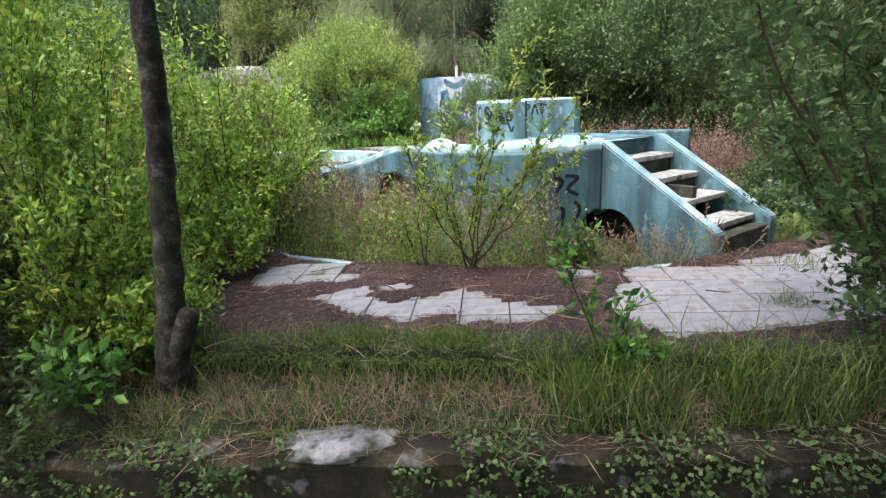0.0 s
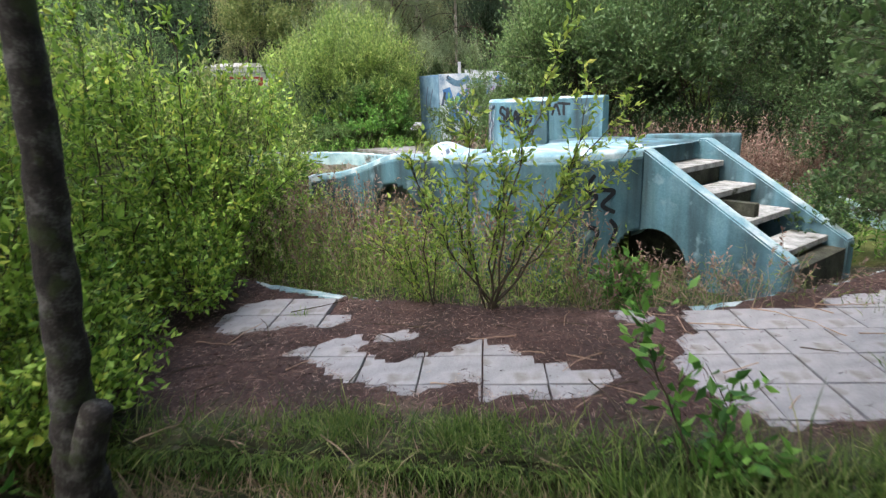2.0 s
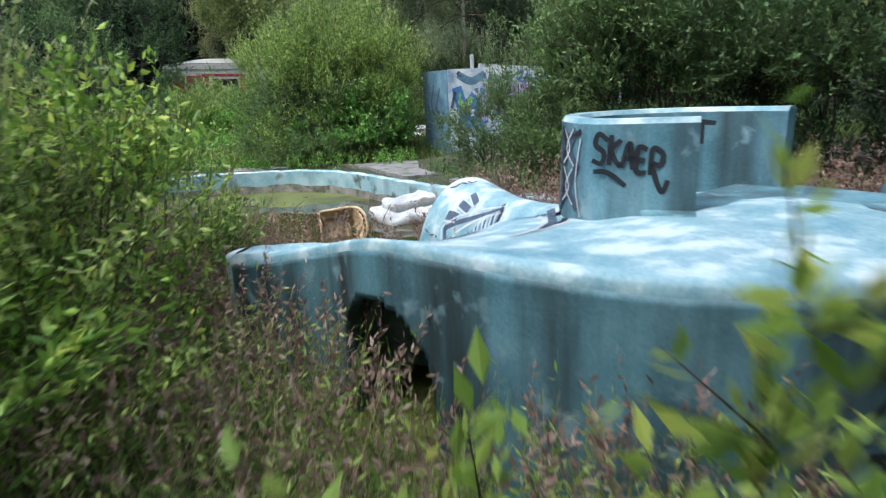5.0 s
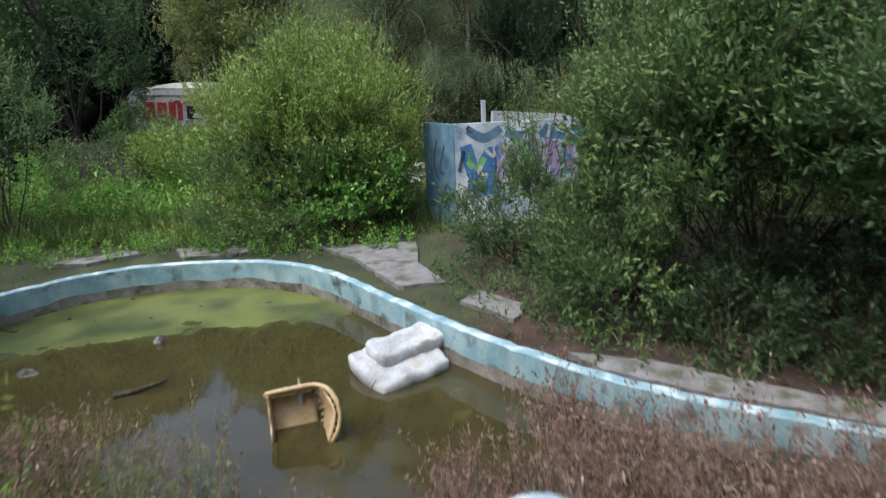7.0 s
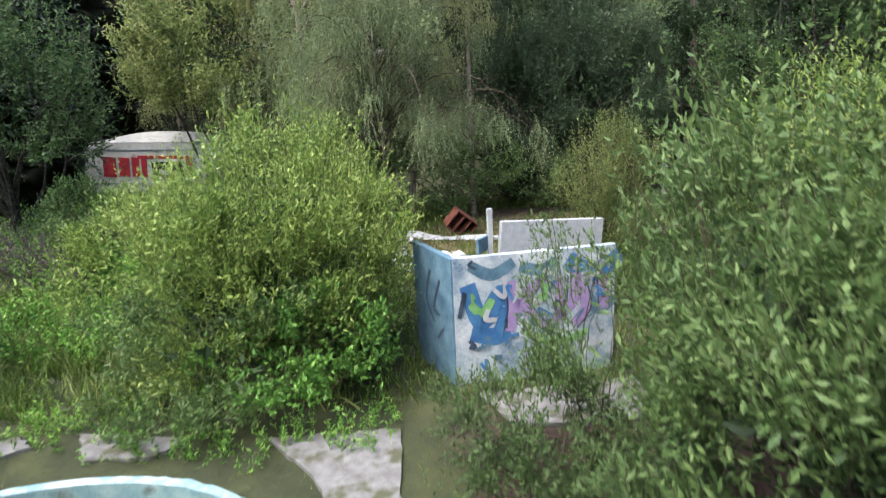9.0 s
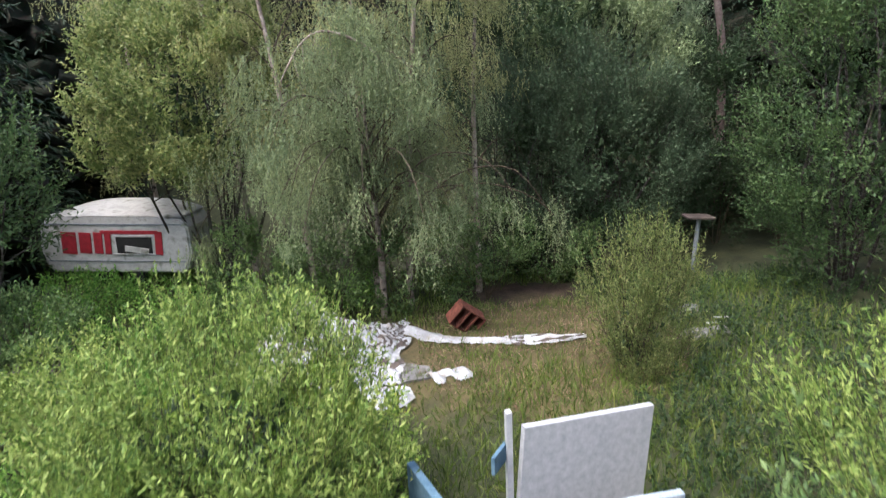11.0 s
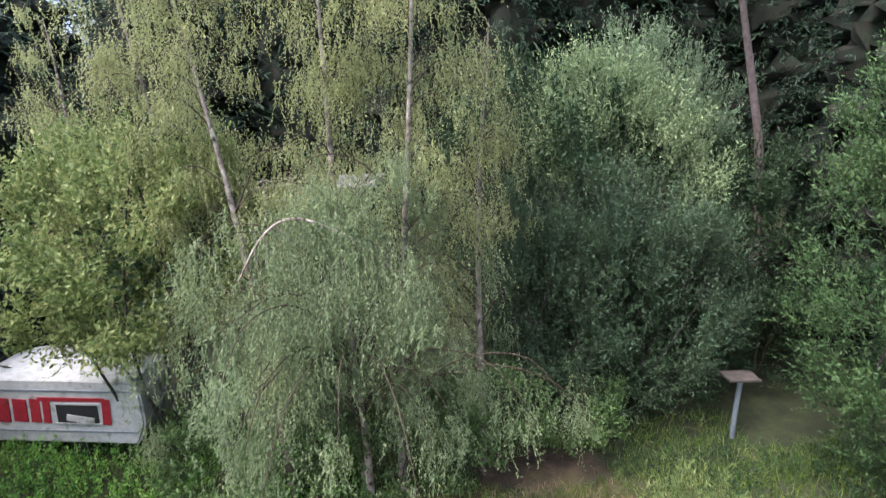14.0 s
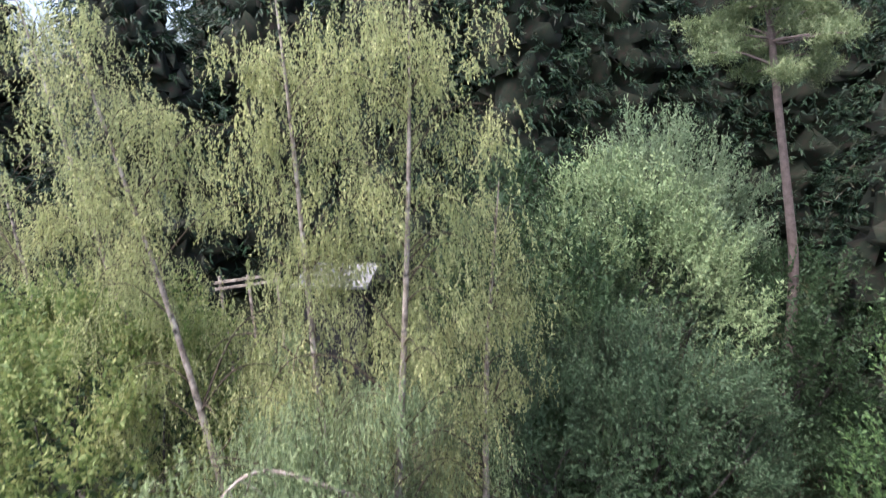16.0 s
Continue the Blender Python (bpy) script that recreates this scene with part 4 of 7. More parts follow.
# ---- plants ----
def gz1(x, y):
    return float(ground_z(np.array([x]), np.array([y]))[0])


def lobes(n, r):
    return nrm(r.normal(size=(n, 3))), r.uniform(0.2, 0.5, n)


def crown_points(n, c, size, r, lob, inner=0.45, low=-0.85):
    """Shoot bases gathered into leafy clumps over a lumpy crown with dark gaps between, and the outward direction at each."""
    size = np.asarray(size, float)

    def shell(count, a, b):
        d = nrm(r.normal(size=(count * 3 + 20, 3)))
        d = d[d[:, 2] > low][:count]
        bulge = np.minimum(0.74 + (np.maximum((d @ lob[0].T - 0.55) / 0.45, 0) * lob[1]).sum(1), 1.12)
        return d * (a + (b - a) * r.uniform(0, 1, len(d)) ** 0.6)[:, None] * bulge[:, None], d

    if n <= 250:
        p, d = shell(n, inner, 1.0)
        return np.asarray(c) + p * size, d
    m = int(np.clip(n // 30, 16, 120))
    seat, out = shell(m, max(inner, 0.62), 0.98)
    rc = 1.15 / np.sqrt(m) * r.uniform(0.65, 1.35, m)
    own = r.integers(0, m, int(n * 0.8))
    u = nrm(r.normal(size=(len(own), 3)) + 0.55 * out[own] + (0, 0, 0.35))
    p1 = seat[own] + u * (rc[own] * r.uniform(0.25, 1.0, len(own)))[:, None]
    p2, d2 = shell(n - len(own), inner * 0.8, 0.85)
    return np.asarray(c) + np.concatenate([p1, p2]) * size, np.concatenate([nrm(0.6 * u + 0.6 * out[own]), d2])


def spray(g, start, way, length, count, leaf, r, droop=0.0, open_=0.8, stems=None):
    """Leafy shoots: leaves set along each shoot."""
    n = len(start)
    way = nrm(way)
    length = np.broadcast_to(length, n)
    t = (np.arange(count) + r.uniform(0.1, 0.9, (n, count))) / count
    p = start[:, None] + way[:, None] * (length[:, None] * t)[..., None]
    p[..., 2] -= droop * (length[:, None] * t) ** 2
    d = way[:, None] * 0.7 + r.normal(size=(n, count, 3)) * open_
    d[..., 2] -= droop * 1.2
    s = r.uniform(0.65, 1.25, n * count)
    g.leaves(p.reshape(-1, 3), d.reshape(-1, 3), leaf[0] * s, leaf[1] * s)
    if stems is not None:
        tip = start + way * length[:, None]
        tip[:, 2] -= droop * length**2
        side = nrm(np.cross(way, r.normal(size=(n, 3)))) * stems
        v = np.stack([start - side, start + side, tip + side * 0.3, tip - side * 0.3], 1)
        return v


def limb(g, a, b, r0, r1, r, bow=0.12, n=7, sides=6):
    a, b = np.asarray(a, float), np.asarray(b, float)
    t = np.linspace(0, 1, n)[:, None]
    ln = np.linalg.norm(b - a)
    off = nrm(r.normal(size=3)) * ln * bow
    p = a * (1 - t) + b * t + off * np.sin(np.pi * t) + r.normal(size=(n, 3)) * ln * 0.008
    g.tube(p, r0 + (r1 - r0) * t[:, 0], sides)
    return p


def shrub(base, height, spread, shoots, leaf, mat, label, seed, stems=9, name="shrub", shoot=0.45, per=9, upright=0.9, inner=0.45, group="", droop=0.0, spikes=0, bark=None, low=-0.8, stem_r=0.022, centre=0.55, category="shrub", leader=0.0):
    """A many-stemmed bush: tapered stems from the base, leafy shoots in a lumpy crown, spiky leaders on top."""
    r = np.random.default_rng(seed)
    z0 = gz1(*base) - 0.03
    top = thing(name, label, category, group, at=(*base, z0))
    c = np.array([0, 0, height * centre])
    size = np.array([spread, spread, height * (1 - centre) / 0.95])
    lob = lobes(9, r)
    p, d = crown_points(shoots, c, size, r, lob, inner, low)
    p[:, 2] = np.maximum(p[:, 2], 0.08)
    g = Geo()
    way = d * 0.55 + np.array([0, 0, upright]) + r.normal(size=p.shape) * 0.24
    hug = 0.8 if leaf[1] > 0.4 * leaf[0] else 0.5
    tw = spray(g, p, way, shoot * r.uniform(0.6, 1.3, len(p)), per, leaf, r, droop, hug, stems=0.0035)
    wood = Geo()
    each = []
    if spikes:
        q, e = crown_points(spikes, c, size * np.array([0.9, 0.9, 0.95]), r, lob, 0.9, 0.25)
        tw2 = spray(g, q, e * 0.35 + np.array([0, 0, 1.0]) + r.normal(size=q.shape) * 0.12, (leader or min(shoot * 2.2, 1.0 + 0.05 * height)) * r.uniform(0.6, 1.3, len(q)), per + 6, leaf, r, 0, 0.6, stems=0.005)
        wood.add(tw2, np.arange(4 * len(tw2)).reshape(-1, 4))
    wood.add(tw, np.arange(4 * len(tw)).reshape(-1, 4))
    tips, _ = crown_points(stems, c, size * 0.85, r, lob, 0.8, -0.1)
    for k, q in enumerate(tips):
        a = r.normal(size=3) * 0.05 * spread
        each.append(Geo())
        pts = limb(each[-1], (a[0], a[1], 0), q, stem_r * r.uniform(0.7, 1.3), stem_r * 0.25, r)
        for _ in range(2):
            i = r.integers(3, 6)
            limb(each[-1], pts[i], pts[i] + (q - pts[i]) * 0.6 + r.normal(size=3) * spread * 0.25, stem_r * 0.4, 0.004, r, n=5, sides=4)
    for e in each:
        part("stem", e.mesh("stem", bark or TWIG), parent=top)
    tagged(part("twig_growth", wood.mesh("twig_growth", TWIG), parent=top), kind="stuff")
    part("crown", g.mesh("crown", mat), parent=top)
    # Large dark leaves inside the crown put shade into its gaps.
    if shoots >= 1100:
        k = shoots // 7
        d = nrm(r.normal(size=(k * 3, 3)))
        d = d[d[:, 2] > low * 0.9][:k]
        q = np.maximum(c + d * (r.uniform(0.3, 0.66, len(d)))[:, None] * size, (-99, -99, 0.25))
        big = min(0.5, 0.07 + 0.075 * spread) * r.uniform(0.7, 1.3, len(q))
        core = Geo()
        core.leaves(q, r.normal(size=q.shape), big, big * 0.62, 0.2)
        tagged(part("shade_core", core.mesh("shade_core", SALLOW_SHADE), parent=top), kind="stuff")
    return top


# bushes beyond the pool
shrub((-3.5, 24.6), 4.3, 2.9, 4400, (0.115, 0.032), WILLOW, "round willow bush with yellow-green shoot tips", 11, 14, "willow_bush", 0.75, 14, 0.9, 0.25, spikes=220, leader=1.1, low=-0.95, centre=0.47)
# Extra shrub in darker leaf puts shade on the lower half of the bush.
shrub((-3.6, 23.7), 2.5, 2.5, 1500, (0.11, 0.038), WILLOW_MID, "darker willow skirt added for shade at the foot of a bush", 22, 8, "willow_shrub", 0.5, 10, 0.6, 0.3, low=-0.9, centre=0.45)
shrub((-2.6, 22.8), 1.9, 1.3, 700, (0.11, 0.05), ELDER, "fresh green elder growing in the foot of a willow", 12, 7, "elder_shrub", 0.3, 8, 0.5)
shrub((4.5, 18.1), 4.7, 3.5, 5000, (0.12, 0.042), WILLOW_MID, "tall multi-stemmed willow overhanging the pool edge", 13, 20, "willow_bush", 0.8, 13, 0.85, 0.45, spikes=130, leader=1.6, low=-0.5, centre=0.55, stem_r=0.03)
shrub((6.2, 15.7), 4.0, 2.7, 2000, (0.11, 0.038), SALLOW_MID, "willow leaning out over the pool wall", 21, 9, "willow_bush", 0.7, 12, 0.5, 0.4, spikes=40, low=-0.5, centre=0.62, stem_r=0.025)
shrub((9.6, 16.0), 5.0, 3.3, 2000, (0.13, 0.042), WILLOW_MID, "tall dense willow beside the pool", 14, 14, "willow_bush", 0.85, 13, 0.85, 0.45, spikes=110, leader=1.5, low=-0.8, centre=0.53, stem_r=0.03)
shrub((6.9, 21.8), 4.9, 3.0, 2400, (0.115, 0.034), WILLOW, "tall yellow-green willow bush", 15, 12, "willow_bush", 0.8, 13, 0.9, 0.5, spikes=120, low=-0.8)
shrub((0.9, 20.2), 1.5, 1.15, 1000, (0.09, 0.035), SALLOW_GREY, "low tangled bramble bush by the paving", 16, 9, "bramble_bush", 0.35, 8, 0.5, low=-0.9)
shrub((1.7, 18.0), 1.5, 1.0, 700, (0.09, 0.035), SALLOW_GREY, "low leafy bramble at the pool edge", 17, 8, "bramble_bush", 0.35, 7, 0.5)
shrub((2.0, 20.7), 3.3, 1.1, 450, (0.09, 0.026), WILLOW_MID, "thin willow saplings before the painted wall", 18, 10, "willow_sapling", 0.4, 8, 1.2, spikes=20, stem_r=0.014)

# Deep green ones are darkened to put shade into the hollow under the willows.
for k, (x, y, h, s, n, m) in enumerate(((2.0, 17.2, 1.3, 0.8, 520, WILLOW_MID), (3.6, 17.6, 2.2, 1.1, 700, SALLOW_SHADE), (5.2, 16.6, 1.6, 1.2, 700, SALLOW_SHADE), (3.0, 16.0, 0.8, 0.6, 260, SALLOW_SHADE), (4.2, 15.5, 0.9, 0.7, 260, SALLOW_SHADE), (5.3, 14.9, 0.9, 0.7, 260, SALLOW_SHADE), (6.3, 14.2, 1.0, 0.7, 260, SALLOW_SHADE), (2.2, 19.0, 1.9, 0.9, 620, SALLOW_GREY), (7.6, 14.6, 2.8, 1.4, 800, SALLOW_SHADE))):
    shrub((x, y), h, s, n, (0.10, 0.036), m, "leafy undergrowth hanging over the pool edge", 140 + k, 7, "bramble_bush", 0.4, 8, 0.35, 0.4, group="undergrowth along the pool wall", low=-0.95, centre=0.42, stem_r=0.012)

shrub((-2.3, 26.4), 2.6, 1.5, 1300, (0.12, 0.05), HAZEL, "dense hazel behind a willow bush", 19, 7, "hazel_shrub", 0.4, 8, 0.6, 0.2, low=-0.9)
shrub((-4.6, 27.0), 2.4, 1.6, 1200, (0.12, 0.05), HAZEL, "dense hazel behind a willow bush", 20, 7, "hazel_shrub", 0.4, 8, 0.6, 0.2, low=-0.9)

# shrubs by the near deck
LEFT = [((-3.5, 8.3), 2.0, 0.8, 1200, HAZEL), ((-4.6, 6.0), 3.6, 1.3, 2100, HAZEL), ((-3.9, 9.6), 2.5, 1.3, 2000, YELLOWISH), ((-5.6, 8.0), 4.2, 1.7, 2300, HAZEL), ((-6.4, 5.2), 5.0, 1.9, 1900, HAZEL), ((-3.35, 5.1), 1.5, 0.75, 700, HAZEL),
        ((-5.9, 11.2), 3.2, 1.6, 2300, WILLOW), ((-2.95, 9.5), 1.9, 1.0, 1500, HAZEL), ((-3.6, 11.6), 1.6, 1.05, 1300, WILLOW), ((-8.9, 12.0), 5.2, 2.2, 2200, WILLOW_DARK), ((-10.2, 17.5), 5.2, 2.0, 2000, WILLOW_DARK)]
for k, (b, h, s, n, m) in enumerate(LEFT):
    shrub(b, h, s, int(n * 0.45), (0.09, 0.040) if m is HAZEL else (0.095, 0.030), m, "dense broad-leaved shrub beside the deck" if m is HAZEL else "dense willow shrub crowding the pool edge", 40 + k, 9, "hazel_shrub" if m is HAZEL else "willow_shrub", 0.6, 11, 0.8, 0.45, group="shrubs round the pool", spikes=22, low=-0.95, centre=0.5, stem_r=0.015)

r = np.random.default_rng(60)


def open_shrub(base, tips, label, seed, mat, leaf, name="willow_sapling", per=16, twigs=5, stem_r=0.009, category="sapling"):
    """An airy sapling: few long bare stems with leafy side shoots on their upper halves."""
    r = np.random.default_rng(seed)
    z0 = gz1(*base)
    top = thing(name, label, category, at=(*base, z0))
    fine, g = Geo(), Geo()
    for tip in tips:
        wood = Geo()
        pts = limb(wood, r.normal(size=3) * (0.03, 0.03, 0), tip, stem_r, 0.0025, r, 0.07, 12, 5)
        for i in range(4, 12):
            for _ in range(twigs):
                d = nrm(nrm(pts[min(i, 11)] - pts[i - 2]) + r.normal(size=3) * 0.55)
                L = r.uniform(0.12, 0.34)
                limb(fine, pts[i], pts[i] + d * L, 0.003, 0.001, r, 0.05, 3, 3)
                spray(g, pts[i][None], d[None], L, per // 2, leaf, r, open_=0.7)
        part("stem", wood.mesh("stem", TWIG), parent=top)
    tagged(part("twig_growth", fine.mesh("twig_growth", TWIG), parent=top), kind="stuff")
    part("foliage", g.mesh("foliage", mat), parent=top)
    return top


open_shrub((0.32, 6.5), [(0.62, -0.3, 2.35), (-0.15, -0.15, 1.75), (1.15, -0.1, 1.75), (-0.65, -0.1, 1.35), (0.85, -0.1, 1.9), (0.3, -0.3, 1.7), (-0.35, -0.3, 1.2), (0.75, -0.2, 1.25), (1.25, 0.1, 1.35), (0.1, -0.1, 1.4)], "slender willow sapling growing through the litter", 61, SPRIG, (0.076, 0.032), per=14, twigs=4, stem_r=0.011)
open_shrub((-0.17, 6.75), [(-0.05, -0.2, 1.6), (-0.3, -0.1, 1.1), (0.15, -0.1, 1.2), (-0.5, 0.0, 0.9)], "thin willow sapling beside the slide", 62, SPRIG, (0.07, 0.024), twigs=3)
open_shrub((-2.75, 7.4), [(0.05, 0.0, 3.6), (0.5, 0.2, 2.1), (-0.3, 0.0, 2.6), (0.9, 0.1, 1.5), (1.15, 0.2, 1.2), (0.75, 0.0, 1.0), (-0.6, 0.1, 2.0)], "upright thin sapling with yellowing stems fanning out", 63, HAZEL, (0.085, 0.034), twigs=5, stem_r=0.013)
open_shrub((-3.2, 6.5), [(0.2, 0.1, 2.9), (0.5, -0.2, 2.2), (-0.2, 0.0, 3.2), (0.7, 0.1, 1.6), (-0.5, 0.1, 2.6), (0.3, -0.3, 1.8), (0.9, 0.2, 1.2)], "airy hazel sapling at the edge of the deck", 67, HAZEL, (0.075, 0.034), "hazel_sapling", 16, 6, 0.011)
open_shrub((-2.55, 8.3), [(0.3, 0.0, 2.2), (0.8, 0.1, 1.7), (-0.2, 0.1, 2.4), (0.5, 0.2, 1.3), (1.0, 0.0, 1.1), (-0.4, 0.0, 1.9)], "airy willow sapling leaning towards the slide", 68, WILLOW, (0.075, 0.026), per=16, twigs=6, stem_r=0.010)
open_shrub((-3.6, 5.3), [(0.3, 0.0, 2.6), (0.0, 0.2, 3.1), (0.6, -0.1, 2.0), (-0.4, 0.0, 2.5), (0.4, 0.3, 1.5)], "airy hazel sapling by the leaning tree", 69, HAZEL, (0.08, 0.036), "hazel_sapling", 16, 6, 0.010)
open_shrub((1.22, 4.02), [(-0.42, 0.0, 1.10), (0.12, 0.05, 0.62), (0.2, -0.05, 0.35), (0.02, 0.0, 0.3)], "young oak seedling with bright lobed leaves", 64, ELDER, (0.10, 0.05), "oak_seedling", 8, 2, 0.008)
open_shrub((-2.45, 3.75), [(-0.2, 0, 0.5), (0.1, 0.1, 0.42), (-0.35, 0.1, 0.35)], "young oak seedling at the wall", 65, ELDER, (0.12, 0.06), "oak_seedling", 8, 2, 0.006)
open_shrub((1.55, 6.7), [(0.05, 0, 0.5), (-0.15, 0, 0.42), (0.2, 0, 0.4), (0.0, 0.1, 0.45)], "bright green seedling at the foot of the slide", 66, ELDER, (0.10, 0.05), "seedling", 10, 2, 0.006)


def near_tree():
    """The slim leaning trunk by the retaining wall, with a sawn side stump and its crown overhead."""
    z0 = -0.22
    top = thing("alder_tree", "slim leaning tree with lichened bark and a sawn stump", "tree", at=(-2.12, 4.18, z0))
    r = np.random.default_rng(71)
    g = Geo()
    p = spline([(0, 0, 0), (0.02, -0.02, 0.35), (0.12, -0.08, 0.97), (0.22, -0.08, 2.05), (0.24, -0.08, 2.9), (0.1, 0.0, 4.6), (-0.2, 0.2, 6.5)], 60)
    rad = np.interp(p[:, 2], [0, 0.3, 0.8, 2.0, 4, 6.5], [0.15, 0.125, 0.098, 0.085, 0.07, 0.03]) * (1 + 0.07 * np.sin(np.arange(60) * 1.9) * r.uniform(0.3, 1, 60))
    g.tube(p + r.normal(size=p.shape) * 0.004, rad, 14)
    trunk = part("trunk", g.mesh("trunk", BARK, True), parent=top)
    s = Geo()
    s.tube([(0.06, -0.05, 0.35), (0.16, -0.1, 0.55), (0.25, -0.13, 0.74), (0.26, -0.13, 0.76)], [0.09, 0.085, 0.075, 0.005], 12)
    part("stump", s.mesh("stump", BARK, True), parent=top, label="sawn-off side stump")
    b, lv = Geo(), Geo()
    for k in range(22):
        a = r.uniform(0, 6.28)
        h = r.uniform(3.6, 6.3)
        base = np.array([np.interp(h, p[:, 2], p[:, 0]), np.interp(h, p[:, 2], p[:, 1]), h])
        tip = base + np.array([math.cos(a) * r.uniform(0.8, 1.9), math.sin(a) * r.uniform(0.8, 1.9), r.uniform(0.2, 1.2)])
        b = Geo()
        pts = limb(b, base, tip, 0.02, 0.004, r, 0.1, 7, 5)
        part("branch", b.mesh("branch", BARK), parent=top)
        for i in range(2, 7):
            q = np.repeat(pts[i][None], 4, 0)
            spray(lv, q, r.normal(size=(4, 3)) + (tip - base) * 0.5, 0.4, 9, (0.085, 0.05), r)
    part("crown", lv.mesh("crown", HAZEL), parent=top)


near_tree()


def overhang():
    """The shrub whose leafy boughs reach in over the deck."""
    base = (3.9, 3.5)
    z0 = gz1(*base)
    top = thing("sallow_shrub", "leafy sallow with dark boughs reaching over the deck", "shrub", at=(*base, z0))
    r = np.random.default_rng(72)
    b, lv = Geo(), Geo()
    for tip in ((-2.35, -0.1, 3.15), (-1.9, 0.3, 2.75), (-1.7, -0.2, 2.35), (-1.55, 0.4, 1.75), (-1.2, 0.0, 1.45), (-1.3, -0.3, 2.95), (-0.7, 0.3, 3.3), (-0.5, -0.4, 2.6), (-2.0, 0.5, 3.5), (-0.6, 0.4, 1.6), (0.3, 0.2, 3.5), (-1.0, 0.8, 2.2), (-1.5, 0.1, 3.7), (-0.3, 0.9, 2.9), (-1.1, 0.5, 3.3), (-0.9, -0.2, 3.9), (-1.6, 0.6, 2.9), (-0.4, 0.2, 2.2), (-0.8, 0.6, 2.7), (-1.3, 1.7, 2.5), (-1.0, 2.0, 2.1), (-1.5, 1.4, 3.0), (-0.7, 2.3, 2.7), (-1.2, 1.9, 3.3)):
        b = Geo()
        pts = limb(b, r.normal(size=3) * (0.08, 0.08, 0) + (0, 0, 0.1), np.array(tip), 0.022, 0.004, r, 0.16, 12, 5)
        for i in range(4, 12):
            for _ in range(5):
                d = nrm(nrm(pts[i] - pts[i - 2]) * 0.7 + r.normal(size=3) * 0.6)
                L = r.uniform(0.2, 0.5)
                limb(b, pts[i], pts[i] + d * L, 0.004, 0.0015, r, 0.06, 4, 3)
                spray(lv, pts[i][None], d[None], L, 12, (0.08, 0.043), r, open_=0.8)
        part("bough", b.mesh("bough", TWIG), parent=top)
    part("foliage", lv.mesh("foliage", WILLOW_MID), parent=top)


overhang()
shrub((5.7, 5.6), 2.9, 1.3, 900, (0.08, 0.035), SALLOW_MID, "leafy shrub at the far end of the deck", 73, 8, "hazel_shrub", 0.35, 7, 0.7, low=-0.9)
shrub((6.9, 9.4), 3.2, 1.5, 1200, (0.085, 0.036), SALLOW_MID, "dark leafy shrub behind the stair", 74, 8, "willow_shrub", 0.4, 7, 0.8, low=-0.9)
shrub((7.6, 13.2), 4.4, 1.8, 1500, (0.09, 0.036), SALLOW_MID, "willow shrub at the corner of the pool", 75, 8, "willow_shrub", 0.4, 7, 0.8, low=-0.9)


for k, (x, y, h, s_, n_) in enumerate(((5.0, 7.4, 1.2, 0.8, 380), (5.9, 8.2, 1.6, 0.9, 420), (6.6, 10.4, 2.0, 1.0, 420), (7.0, 11.8, 2.2, 1.1, 420), (4.5, 8.3, 1.0, 0.6, 260), (-2.85, 5.3, 0.65, 0.5, 320), (-2.45, 4.8, 0.4, 0.32, 200), (-3.0, 6.1, 0.8, 0.5, 320), (-3.3, 3.75, 0.8, 0.55, 420), (-4.3, 4.3, 1.3, 0.8, 600), (-2.9, 4.5, 0.7, 0.4, 300), (-4.6, 3.5, 1.0, 0.7, 500), (3.6, 4.0, 0.9, 0.55, 300), (4.3, 3.7, 1.2, 0.7, 420), (-3.3, 5.9, 0.8, 0.5, 260), (-3.2, 6.9, 0.9, 0.5, 300), (-2.5, 6.7, 0.55, 0.35, 180), (-2.55, 7.2, 0.7, 0.35, 200))):
    # Ones by the retaining wall take a darker leaf to stand for shade.
    shrub((x, y), h, s_, n_, (0.07, 0.035), SALLOW_MID if k < 5 or y < 4.4 else HAZEL, "low leafy undergrowth about the deck" if k < 5 else "low leafy undergrowth by the retaining wall", 320 + k, 6, "undergrowth", 0.25, 8, 0.6, 0.4, group="undergrowth round the deck", low=-0.9, stem_r=0.008)

# ---- weeds and grass ----
def scatter(n, x0, x1, y0, y1, keep, r):
    x, y = r.uniform(x0, x1, n), r.uniform(y0, y1, n)
    k = keep(x, y)
    x, y = x[k], y[k]
    return np.stack([x, y, ground_z(x, y)], 1)


def on_slide(x, y):
    """True under the slide and its stair."""
    f = np.interp(x, fr[:, 0], fr[:, 1])
    b = np.interp(x, bk[:, 0], bk[:, 1])
    hood_in = (np.abs((x - A0[0]) * ax_s[0] + (y - A0[1]) * ax_s[1]) < 0.8) & (y > 9.5) & (y < 12.5)
    rel_d, rel_s = (x - ST_TOP[0]) * st_d[0] + (y - ST_TOP[1]) * st_d[1], (x - ST_TOP[0]) * st_s[0] + (y - ST_TOP[1]) * st_s[1]
    stair_in = (rel_s > -0.05) & (rel_s < 1.6) & (rel_d > -1.8) & (rel_d < 1.75)
    return ((x > -2.3) & (x < 3.3) & (y > f - 0.05) & (y < b + 0.1)) | hood_in | stair_in


